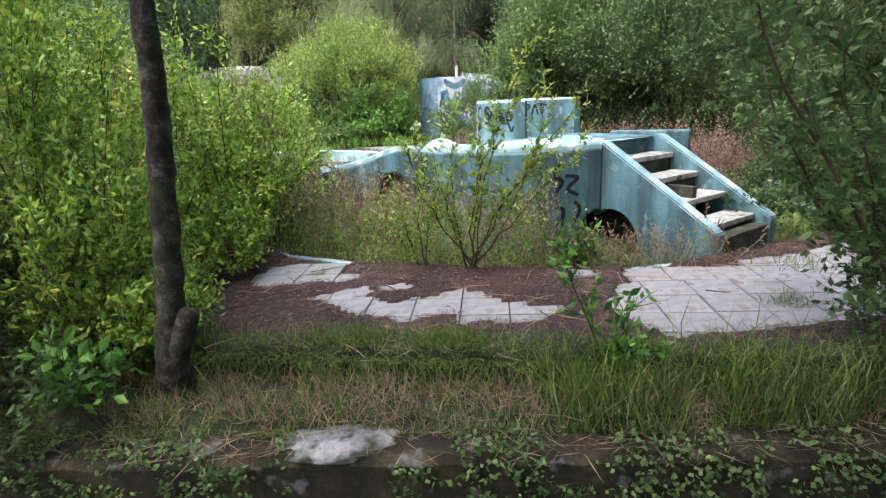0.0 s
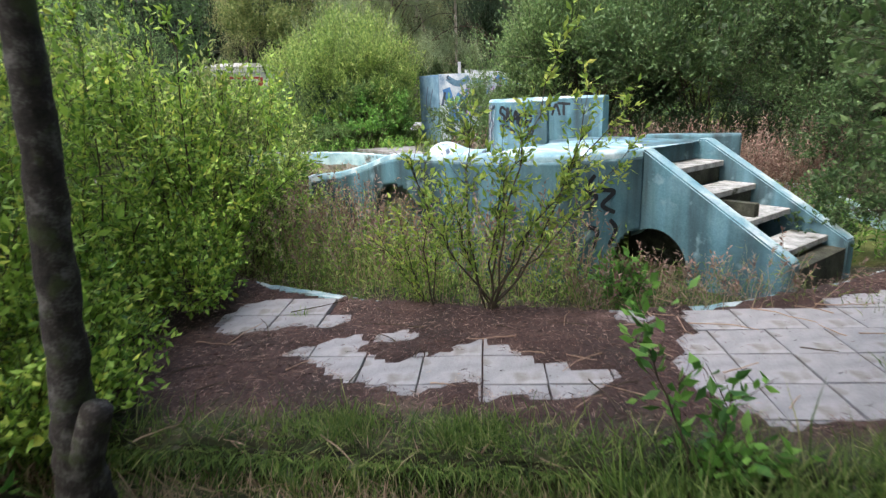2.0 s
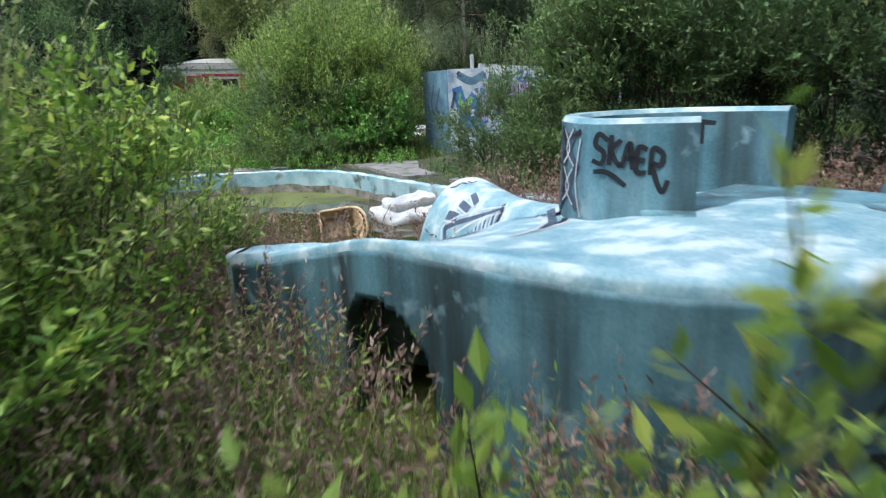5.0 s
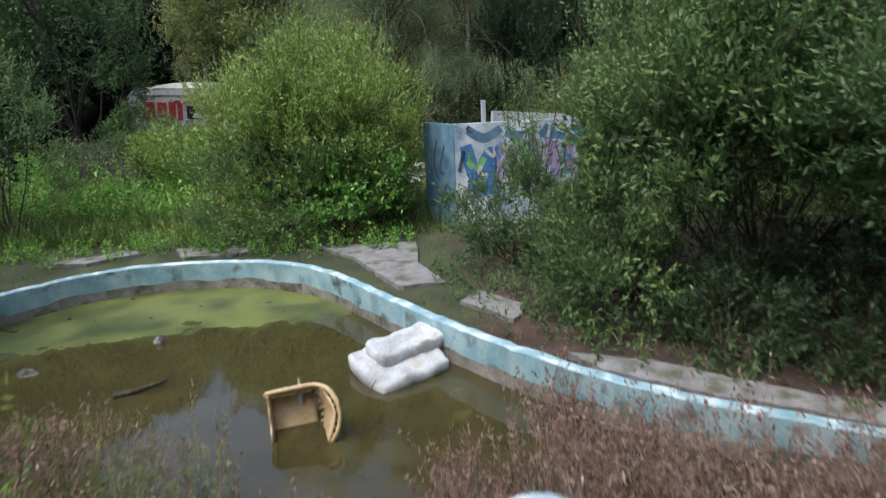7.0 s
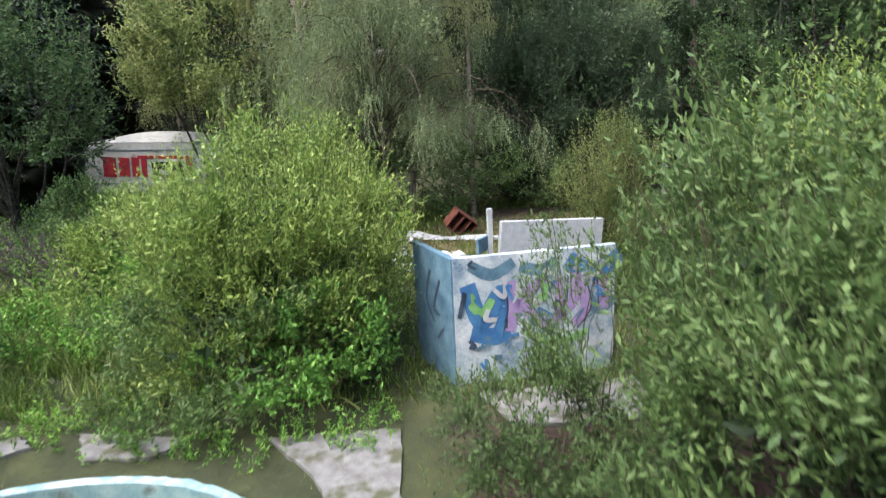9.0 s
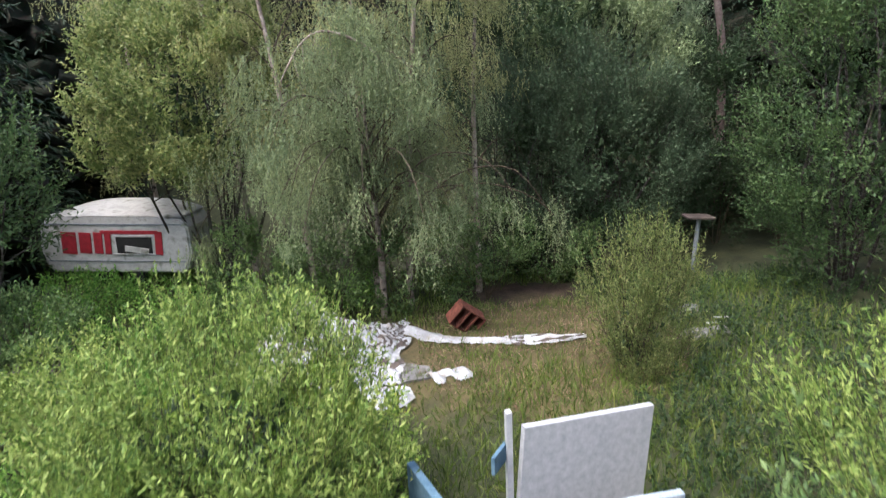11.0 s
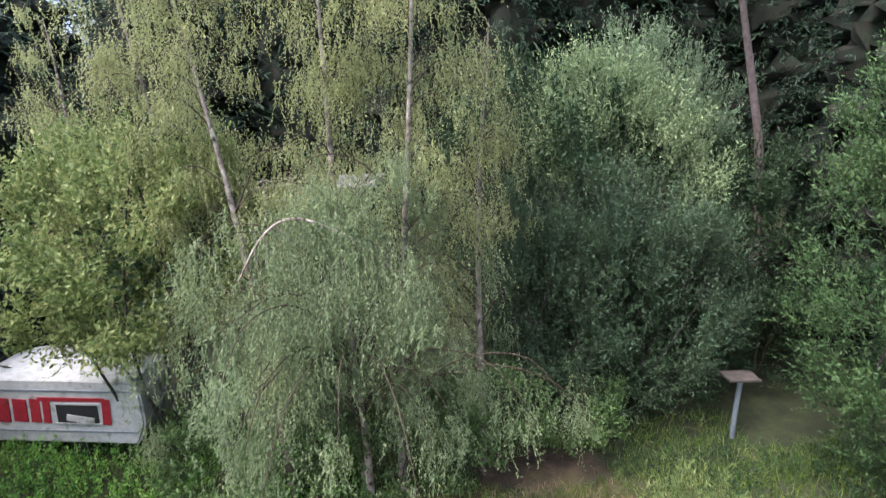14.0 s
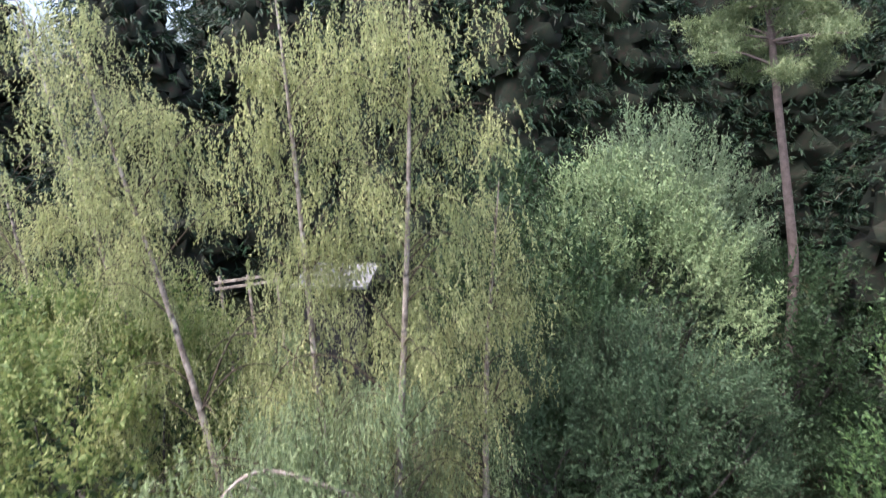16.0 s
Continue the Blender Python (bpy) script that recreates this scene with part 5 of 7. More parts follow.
def weed_patch(name, pts, height, mat_stem, mat_leaf, label, r, heads=None, leaf=(0.06, 0.014), per=9, lean=0.15):
    """Tall weeds: thin stems with leaves up them and if wanted dry seed heads."""
    n = len(pts)
    h = height * r.uniform(0.55, 1.2, n)
    way = nrm(np.array([0, 0, 1.0]) + r.normal(size=(n, 3)) * lean)
    tip = pts + way * h[:, None]
    side = nrm(np.cross(way, r.normal(size=(n, 3)))) * 0.0028
    st = Geo().add(np.stack([pts - side, pts + side, tip + side * 0.5, tip - side * 0.5], 1), np.arange(4 * n).reshape(-1, 4))
    lv = Geo()
    spray(lv, pts + way * h[:, None] * 0.08, way, h * 0.85, per, leaf, r, open_=0.9)
    top = tagged(part(name, st.mesh(name, mat_stem)), label, "weeds", kind="stuff")
    tagged(part("foliage", lv.mesh("foliage", mat_leaf), parent=top), kind="stuff")
    if heads is not None:
        k = r.uniform(size=n) < heads
        hd = Geo()
        spray(hd, tip[k] - way[k] * 0.30 * h[k, None], way[k] + r.normal(size=way[k].shape) * 0.12, 0.40 * h[k], 13, (0.06, 0.02), r, open_=0.6)
        tagged(part("seed_heads", hd.mesh("seed_heads", REED), parent=top), kind="stuff")
    return top


r = np.random.default_rng(80)
inpool = lambda x, y: (pool_side(x, y) < -0.05) & ~on_slide(x, y)
pts = scatter(4200, -3.4, 2.6, 6.7, 10.6, lambda x, y: inpool(x, y) & (wavy(x, y, 1.1, 31) > -0.55) & ((x < 1.35) | (wavy(x, y, 0.5, 60) > 0.9)), r)
weed_patch("dry_willowherb", pts[::2], 0.98, STRAW, WILLOW, "dry pinkish willowherb crowding the slide wall", r, 0.8, (0.075, 0.016), 12, 0.22)
pts = scatter(900, -3.2, 2.4, 6.8, 9.6, lambda x, y: inpool(x, y) & (wavy(x, y, 0.9, 50) > -0.3) & ((x < 1.35) | (wavy(x, y, 0.5, 60) > 0.7)), r)
weed_patch("tall_weeds", pts, 0.95, GRASS, WILLOW, "tall yellow-green weeds before the slide wall", r, 0.2, (0.07, 0.02), 16, 0.2)
pts = scatter(5400, -5.2, 6.0, 10.6, 14.8, lambda x, y: inpool(x, y) & (y + 0.25 * x + 0.5 * wavy(x, y, 1.3, 32) < 14.3) & (np.hypot(x + 1.0, y - 11.8) > 0.9) & ~((x > -3.8) & (x < -0.5) & (y > 13.1)), r)
wall_reeds = scatter(2600, 0.6, 6.2, 10.5, 16.0, lambda x, y: (pool_side(x, y) < -0.1) & (pool_side(x, y) > -1.3) & ~on_slide(x, y), r)
weed_patch("dry_reeds", wall_reeds, 0.95, REED, REED, "dry reeds crowding the foot of the pool wall", r, 0.85, (0.10, 0.013), 9, 0.15)
weed_patch("dry_reeds", pts[pts[:, 0] <= 0.2], 0.8, REED, REED, "dry reddish reeds standing in the pool", r, 0.8, (0.09, 0.012), 9, 0.18)
weed_patch("dry_reeds", pts[pts[:, 0] > 0.2], 1.3, REED, REED, "tall dry reddish reeds before the pool wall", r, 0.85, (0.10, 0.013), 9, 0.18)
pts = scatter(2600, -7.6, -2.4, 9.6, 14.6, lambda x, y: inpool(x, y), r)
weed_patch("pool_weeds", pts, 0.9, STRAW, YELLOWISH, "green willowherb choking the pool's edge", r, 0.25, (0.07, 0.016), 12)
pts = scatter(500, 2.6, 6.0, 8.0, 13.0, lambda x, y: inpool(x, y), r)
weed_patch("pool_weeds", pts, 0.6, GRASS, NETTLE, "green weeds growing behind the slide", r, 0.12, (0.08, 0.024), 12)
pts = scatter(420, 1.2, 3.2, 6.2, 7.5, lambda x, y: ~on_slide(x, y) & (y > 6.55 - 0.1 * x) & (x + y < 9.7), r)
weed_patch("dry_grass", pts, 0.5, STRAW, GRASS, "dry grass at the foot of the stair", r, 0.4, (0.10, 0.008), 8, 0.3)


def turf(name, pts, length, label, r, mat=None, width=0.007, lean=0.35, bend=0.45):
    n = len(pts)
    g = Geo()
    g.blades(pts, np.array([0, 0, 1.0]) + r.normal(size=(n, 3)) * lean, length * r.uniform(0.4, 1.2, n), width * r.uniform(0.6, 1.3, n), bend)
    return tagged(part(name, g.mesh(name, mat or GRASS)), label, "grass", kind="stuff")


strip_in = lambda x, y: (y > 3.5 - 0.05 * x) & (y < kerb_y(x) + 0.05 * wavy(x, y, 0.4, 33)) & (wavy(x, y, 0.7, 34) + 0.25 * x > -0.75)
turf("grass", scatter(15000, -4.2, 5.0, 3.4, 5.2, strip_in, r), 0.17, "long tangled grass between wall and kerb", r)
turf("grass", scatter(9000, 0.7, 5.2, 3.4, 4.5, lambda x, y: strip_in(x, y) & (wavy(x, y, 0.6, 35) > -0.4), r), 0.42, "tall rank green grass", r, width=0.009, lean=0.22)
turf("grass", scatter(15000, -3.4, 4.4, 3.6, 5.0, lambda x, y: (np.abs(y - kerb_y(x)) < 0.16 + 0.1 * wavy(x, y, 0.5, 45)) & (wavy(x, y, 0.8, 46) > -0.75), r), 0.22, "grass and moss hanging over the kerb", r, width=0.006, lean=0.8, bend=0.8)
turf("dry_grass", scatter(13000, -3.5, 4.0, 3.4, 4.8, lambda x, y: strip_in(x, y), r), 0.2, "dead straw in the grass", r, STRAW, 0.007, 0.9, 0.3)
tufts = np.concatenate([np.array([cx, cy, 0]) + r.normal(size=(n, 3)) * (s, s * 0.7, 0) for cx, cy, s, n in ((-0.75, 4.55, 0.16, 700), (-0.02, 4.4, 0.14, 700), (0.3, 4.35, 0.2, 300), (3.15, 5.05, 0.13, 260), (1.95, 6.9, 0.2, 400), (-0.95, 7.0, 0.04, 60), (3.9, 6.2, 0.25, 300), (4.4, 5.4, 0.2, 200), (-1.45, 6.6, 0.03, 40))])
tufts[:, 2] = ground_z(tufts[:, 0], tufts[:, 1])
turf("grass_tufts", tufts, 0.14, "bright grass tufts on the deck", r, GRASS, 0.006, 0.55, 0.6)
far_turf = scatter(34000, -14, 13, 22.5, 42, lambda x, y: (pool_side(x, y) > 0.3) & (np.hypot((x - 2.9) * 0.85, (y - 36.0) * 0.75) + 1.0 * wavy(x, y, 2.2, 13) > 3.0) & ((x < 3.4) | (y < 38.2 + 0.5 * wavy(x, y, 2.0, 61))) & (np.hypot((x + 3.0) / 3.6, (y - 32.0) / 4.4) > 1.0), r)
turf("grass", far_turf, 0.45, "rough grass across the clearing", r, FARGRASS, 0.026, 0.35, 0.5)
turf("dry_grass", scatter(7000, -1, 8, 30, 37.5, lambda x, y: (np.hypot((x - 2.8) / 4.5, (y - 34.0) / 4.0) + 0.2 * wavy(x, y, 0.9, 69) < 1.0) & (wavy(x, y, 0.8, 70) > -0.2), r), 0.22, "pale dead grass in the clearing", r, STRAW, 0.014, 0.7, 0.5)
turf("dry_grass", scatter(15000, -7, 8, 27, 39.5, lambda x, y: (np.hypot((x - 1.2) * 0.8, (y - 33.2) * 0.8) < 6.2) & (y < 37.2 + 0.6 * wavy(x, y, 1.5, 64)) & (np.hypot((x + 3.4) / 2.5, (y - 33.6) / 2.6) > 1), r), 0.26, "short dry grass in the clearing", r, FARGRASS, 0.018, 0.6, 0.4)
turf("grass", scatter(9000, -0.5, 13.5, 36.8, 41.0, lambda x, y: (np.hypot((x - 3.0) / 2.9, (y - 38.4) / 1.4) + 0.25 * wavy(x, y, 1.0, 68) > 0.95) & ((x < 10.2) | (y < 38.6 + 0.5 * wavy(x, y, 1.5, 66))) & (wavy(x, y, 1.8, 65) > -0.5), r), 0.4, "dark green grass at the edge of the thicket", r, GRASS, 0.02, 0.4, 0.5)
turf("grass", scatter(9000, -9.5, 7, 13.5, 22.5, lambda x, y: (pool_side(x, y) > 0.3) & (pool_side(x, y) < 3.2) & (wavy(x, y, 1.0, 36) > -0.2) & ((y < 20.9) | (x > -0.6) | (y > 22.2)) & (np.hypot(x + 1.1, y - 19.8) > 1.1) & ((x < 1.0) | (wavy(x, y, 0.8, 44) > 0.5)), r), 0.12, "short grass behind the pool wall", r, FARGRASS, 0.009)
pts = scatter(500, -0.4, 7.5, 14.5, 20.5, lambda x, y: (pool_side(x, y) > 0.9) & (wavy(x, y, 1.3, 39) > -0.2), r)
weed_patch("brambles", pts, 0.6, TWIG, SALLOW_MID, "low brambles under the willows", r, None, (0.09, 0.04), 12, 0.45)
pts = scatter(1500, -0.6, 6.5, 13.2, 21.5, lambda x, y: (pool_side(x, y) > 0.35) & (pool_side(x, y) < 2.2) & (wavy(x, y, 0.9, 71) > -0.2), r)
weed_patch("rank_weeds", pts, 0.38, GRASS, SALLOW_MID, "low dark weeds behind the pool wall", r, None, (0.08, 0.028), 11, 0.4)
pts = scatter(1100, -10, -1.0, 20.8, 23.6, lambda x, y: (pool_side(x, y) > 0.5) & (wavy(x, y, 1.3, 41) > 0.1), r)
weed_patch("rank_weeds", pts, 0.45, GRASS, NETTLE, "rank green weeds along the paving", r, None, (0.09, 0.03), 12, 0.3)
turf("grass", scatter(9000, -13, -5.2, 22.6, 28, lambda x, y: (pool_side(x, y) > 0.6) & (wavy(x, y, 2.4, 47) > -0.3), r), 0.6, "long fresh green grass on the bank", r, GRASS, 0.02, 0.35, 0.5)
for k, (x, y, h, s, m) in enumerate(((-9.3, 29.6, 1.9, 1.4, WILLOW), (-8.0, 29.0, 1.7, 1.2, NETTLE), (-11.2, 31.8, 1.8, 1.4, WILLOW_DARK))):
    shrub((x, y), h, s, 800, (0.12, 0.045), m, "scrubby bush on the bank before the caravan", 150 + k, 7, "willow_bush", 0.5, 9, 0.7, 0.4, group="scrub on the bank", low=-0.9)
turf("grass", scatter(9000, -4.2, 4.6, 3.2, 3.75, lambda x, y: (np.abs(y - 3.45 + 0.05 * x) < 0.2) & (wavy(x, y, 0.5, 48) > -0.5) & (np.hypot((x + 0.72) / 1.5, y - 3.5) > 0.24), r) + np.array([0, 0, 0.03]), 0.09, "short moss and grass on the retaining wall", r, GRASS, 0.005, 0.8, 0.6)
x = r.uniform(-4.0, 4.6, 7000)
k = wavy(x, x * 0.3, 0.7, 49) > -0.85
x = x[k]
rim = np.stack([x, kerb_y(x) - 0.045 + r.uniform(-0.02, 0.06, len(x)), r.uniform(-0.06, 0.0, len(x))], 1)
g = Geo()
g.leaves(rim, r.normal(size=rim.shape) * (0.6, 0.4, 0.5) + (0, -0.5, -0.35), r.uniform(0.05, 0.2, len(x)), r.uniform(0.005, 0.011, len(x)))
tagged(part("moss_fringe", g.mesh("moss_fringe", GRASS)), "moss and dry grass hanging over the kerb", "moss", kind="stuff")
# ivy and dead stalks over the retaining wall
x = r.uniform(-4, 4.5, 9000)
y = 3.24 - 0.05 * x + np.abs(r.normal(0, 0.05, 9000)) * (r.uniform(size=9000) < 0.45) * 6
z = np.where(y < 3.30 - 0.05 * x, r.uniform(-0.85, -0.22, 9000), -0.235 + r.uniform(0, 0.04, 9000))
k = (wavy(x, z * 2, 0.6, 42) + wavy(x, y, 0.35, 43) * 0.5 > -0.1) & (np.hypot(x + 0.72, y - 3.5) > 0.4)
ivy = np.stack([x, y - 0.02, z], 1)[k]
g = Geo()
g.leaves(ivy, r.normal(size=ivy.shape) + (0, -0.6, 0.1), r.uniform(0.025, 0.06, len(ivy)), r.uniform(0.02, 0.05, len(ivy)))
tagged(part("ivy", g.mesh("ivy", WILLOW_DARK)), "dark ivy creeping over the retaining wall", "ivy", kind="stuff")
x = r.uniform(-3.5, 4.0, 700)
st = np.stack([x, 3.36 - 0.05 * x + r.uniform(-0.12, 0.3, 700), np.full(700, -0.22)], 1)
g = Geo()
g.leaves(st, r.normal(size=st.shape) * (1, 0.7, 0.25), r.uniform(0.1, 0.34, 700), 0.006, 0)
tagged(part("dead_stalks", g.mesh("dead_stalks", STRAW)), "dead straw stalks lying on the wall", "straw", kind="stuff")

# leaf litter: short needles and twigs lying on the deck
lit = scatter(64000, -3.4, 4.6, 4.2, 8.2, lambda x, y: (y > kerb_y(x)) & (pool_side(x, y) > -0.02) & ((bare(x, y) < 0.02) | (r.uniform(size=x.shape) < 0.03)), r)
lit[:, 2] = np.maximum(lit[:, 2], 0.0) + r.uniform(0.002, 0.016, len(lit))
g = Geo()
flat = r.normal(size=(len(lit), 3)) * (1, 1, 0.14)
g.leaves(lit, flat, r.uniform(0.025, 0.085, len(lit)), r.uniform(0.0025, 0.006, len(lit)), 0.0)
LITTER = leaf_material("needle_litter", [(0.010, 0.005, 0.004), (0.045, 0.020, 0.016), (0.11, 0.058, 0.048), (0.42, 0.32, 0.27)], glow=0.05, patch=1.5, vary=0.8)
tagged(part("needle_litter", g.mesh("needle_litter", LITTER)), "brown needle litter on the deck", "litter", kind="stuff")
for k in range(64):
    x, y = r.uniform(-3.0, 3.4), r.uniform(4.5, 6.7)
    a, L = r.uniform(0, 6.28), r.uniform(0.18, 0.55)
    q = Geo()
    limb(q, (x, y, 0.03), (x + L * math.cos(a), y + L * math.sin(a), 0.04), 0.006, 0.003, r, 0.06, 6, 5)
    tagged(part("twig", q.mesh("twig", STRAW if k % 3 else TWIG)), "dead twig lying on the deck", "twig", group="twigs on the deck")

# nettles and undergrowth of the clearing
under = scatter(5200, -15, -2.6, 24.5, 41, lambda x, y: (np.hypot(x + 3.3, y - 24.6) > 2.6) & (np.hypot((x + 3.4) / 3.6, (y - 32.0) / 5.0) > 1.0) & (wavy(x, y, 3, 37) > -0.5), r)
weed_patch("nettles", under, 0.85, NETTLE, NETTLE, "nettles and brambles filling the bank", r, None, (0.13, 0.055), 11, 0.25)
under = scatter(3000, 3.5, 15, 24, 41, lambda x, y: (np.hypot((x - 2.2), (y - 34.2)) > 5.0) & (y < 38.5) & (wavy(x, y, 3, 38) > -0.4), r)
# Nettle leaves take the darkened green, with deep shade put into their colour.
weed_patch("nettles", under, 0.7, NETTLE, SALLOW_SHADE, "low dark nettles along the clearing", r, None, (0.13, 0.055), 11, 0.25)
heap = scatter(900, -13.5, -9.0, 28.0, 31.5, lambda x, y: np.hypot((x + 11.2) / 2.2, (y - 29.8) / 1.6) < 1, r)
weed_patch("bramble_heap", heap, 1.2, HEATH, HEATH, "heap of dead greyish brambles on the bank", r, None, (0.12, 0.03), 14, 0.5)

# ---- trees round the clearing ----
def weeping_birch(base, height, label, seed, lean=(0, 0), reach=3.0, hang=430, low=0.12, branches=34):
    r = np.random.default_rng(seed)
    z0 = gz1(*base) - 0.05
    top = thing("birch_tree", label, "tree", "weeping birches", at=(*base, z0))
    w, lv = Geo(), Geo()
    t = np.linspace(0, 1, 24)
    p = np.stack([lean[0] * t**1.3 + 0.12 * np.sin(t * 5 + seed), lean[1] * t + 0.1 * np.sin(t * 4 + 2 * seed), t * height], 1)
    w.tube(p, 0.12 * (1 - t) ** 0.8 + 0.012, 10)
    part("trunk", w.mesh("trunk", BIRCH, True), parent=top, label="pale peeling trunk")
    starts = []
    for k in range(branches):
        s = r.uniform(0.22, 0.97)
        a = r.uniform(0, 6.28)
        q = np.array([np.interp(s, t, p[:, i]) for i in range(3)])
        R = reach * (1 - 0.62 * s) * r.uniform(0.55, 1.15) * (0.4 if math.sin(a) < -0.2 and height > 12 else 1.0)
        tip = q + np.array([math.cos(a) * R, math.sin(a) * R, R * r.uniform(0.25, 0.75)])
        pts = spline([q, q * 0.5 + tip * 0.5 + (0, 0, 0.25 * R), tip, tip + np.array([math.cos(a), math.sin(a), -1.2]) * 0.3 * R], 14)
        part("branch", Geo().tube(pts, np.linspace(0.045, 0.008, 14) * (1.2 - s), 5).mesh("branch", TWIG, True), parent=top)
        starts += [pts[i] for i in range(3, 14) for _ in range(3)]
    starts = np.array(starts)
    locks = starts[r.integers(0, len(starts), hang * 4 // 20)] + r.normal(size=(hang * 4 // 20, 3)) * 0.25
    own = r.integers(0, len(locks), hang * 4)
    starts = locks[own] + r.normal(size=(hang * 4, 3)) * (0.24, 0.24, 0.22)
    fall = r.uniform(0.35, 1.9, len(locks))[own]
    if height > 12:
        tx = np.interp(starts[:, 2] / height, t, p[:, 0])
        keep = ((np.abs(starts[:, 0] - tx) > 0.3) | (starts[:, 1] > 0) | (r.uniform(size=len(starts)) < 0.4))
        starts, fall = starts[keep], fall[keep]
    L = np.minimum(fall * r.uniform(0.5, 1.1, len(starts)), np.maximum(starts[:, 2] - low * height, 0.3))
    way = np.array([0, 0, -1.0]) + r.normal(size=starts.shape) * 0.26
    tw = spray(lv, starts, way, L, 17, (0.090, 0.036), r, open_=0.5, stems=0.003)
    tagged(part("twig_growth", Geo().add(tw, np.arange(4 * len(tw)).reshape(-1, 4)).mesh("twig_growth", TWIG), parent=top), kind="stuff")
    part("crown", lv.mesh("crown", BIRCHLEAF if height < 12 else BIRCH_SUNLIT), parent=top)
    return top


weeping_birch((-2.45, 37.6), 18.5, "tall weeping birch with a pale trunk", 91, (-0.25, -0.2), 3.6, 560)
weeping_birch((-1.2, 37.5), 18.0, "tall weeping birch beside its twin", 92, (1.2, -0.6), 3.4, 520)
weeping_birch((-4.6, 37.6), 17.5, "leaning weeping birch with bare lower trunk", 93, (-2.0, -0.3), 3.8, 560)
weeping_birch((-7.6, 40.0), 18.5, "tall weeping birch at the back of the clearing", 94, (-1.5, 0.0), 4.2, 560)
weeping_birch((-2.3, 36.6), 9.6, "bowed birch with a broken arching bough", 95, (0.2, -0.5), 5.7, 1700, 0.0, 64)
weeping_birch((1.2, 39.0), 14.0, "weeping birch at the edge of the thicket", 96, (0.6, 0), 2.8, 300)
weeping_birch((-12.5, 43.0), 14.0, "weeping birch behind the caravan", 97, (-0.5, 0), 4.2, 460)


def bough(pts, r0, name, label):
    g = Geo()
    q = spline(pts, 24)
    g.tube(q, np.linspace(r0, r0 * 0.3, 24), 7)
    rr = np.random.default_rng(5)
    for i in range(5, 24, 2):
        limb(g, q[i], q[i] + (rr.normal() * 0.2, rr.normal() * 0.2, -rr.uniform(0.4, 1.0)), 0.014, 0.004, rr, 0.1, 5, 4)
    return tagged(part(name, g.mesh(name, BIRCH, True)), label, "branch")


bough([(-0.84, 35.1, 8.05), (-1.86, 34.6, 9.11), (-2.98, 34.5, 9.58), (-3.7, 34.4, 9.25), (-4.3, 34.2, 8.3)], 0.06, "broken_bough", "bare grey bough arching out of the birch")


def leafy_tree(base, height, spread, shoots, leaf, mat, label, seed, name="sallow_tree", low=-0.6, centre=0.56, **kw):
    return shrub(base, height, spread, shoots, leaf, mat, label, seed, 12, name, 1.0, 13, 0.75, 0.5, low=low, centre=centre, stem_r=0.07, bark=BARK, spikes=150, category="tree", **kw)


leafy_tree((-8.6, 39.4), 10.4, 3.6, 2900, (0.18, 0.075), YELLOWISH, "yellow-green sallow leaning over the caravan", 101, low=-0.8, centre=0.68)
leafy_tree((-14.2, 33.0), 7.6, 3.0, 1500, (0.17, 0.07), SALLOW_MID, "dark green sallow at the bank", 102)
leafy_tree((6.6, 41.6), 8.9, 3.6, 3600, (0.145, 0.05), SALLOW_DARK, "dark domed sallow at the back of the clearing", 103, low=-0.85, centre=0.55)
leafy_tree((7.4, 45.4), 13.2, 4.0, 3000, (0.16, 0.054), SALLOW_TOP, "tall silvery sallow with feathery upright shoots", 115, low=-0.4, centre=0.62)
leafy_tree((3.6, 41.6), 8.4, 2.6, 1700, (0.145, 0.05), SALLOW_DARK, "grey-green sallow beside the birches", 113, low=-0.9, centre=0.55)
leafy_tree((13.2, 45.5), 8.0, 3.4, 1700, (0.21, 0.075), SALLOW_SHADE, "dense dark sallow thicket behind the clearing", 104, low=-0.95)
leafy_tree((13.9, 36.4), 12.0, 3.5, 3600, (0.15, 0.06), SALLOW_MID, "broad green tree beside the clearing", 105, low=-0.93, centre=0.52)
leafy_tree((3.4, 45.5), 13.0, 4.0, 1400, (0.24, 0.09), SALLOW_SHADE, "dark tree behind the birches", 107)
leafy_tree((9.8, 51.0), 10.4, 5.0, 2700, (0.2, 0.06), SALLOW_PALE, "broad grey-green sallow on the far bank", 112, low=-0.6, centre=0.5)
# Darkened leaf puts shade into the hollow behind the clearing.
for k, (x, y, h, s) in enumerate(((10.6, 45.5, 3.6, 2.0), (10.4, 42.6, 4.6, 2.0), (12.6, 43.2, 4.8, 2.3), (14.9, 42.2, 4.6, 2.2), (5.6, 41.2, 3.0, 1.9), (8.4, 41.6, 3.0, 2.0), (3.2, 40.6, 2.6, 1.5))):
    shrub((x, y), h, s, 700, (0.16, 0.06), SALLOW_SHADE, "dark sallow regrowth in the shade", 160 + k, 6, "sallow_shrub", 0.5, 9, 0.6, 0.4, low=-0.9, group="regrowth behind the clearing")
for k, (x, y, h, s) in enumerate(((-6.4, 36.6, 3.4, 1.8), (-3.9, 37.0, 3.6, 1.8), (-1.2, 37.6, 3.6, 1.8), (1.4, 38.2, 3.4, 1.9), (4.2, 39.6, 2.6, 1.8))):
    shrub((x, y), h, s, 850, (0.13, 0.065), WILLOW_MID, "brambles and elder at the foot of the birches", 120 + k, 6, "bramble_bush", 0.45, 8, 0.5, low=-0.9, group="brambles under the birches")
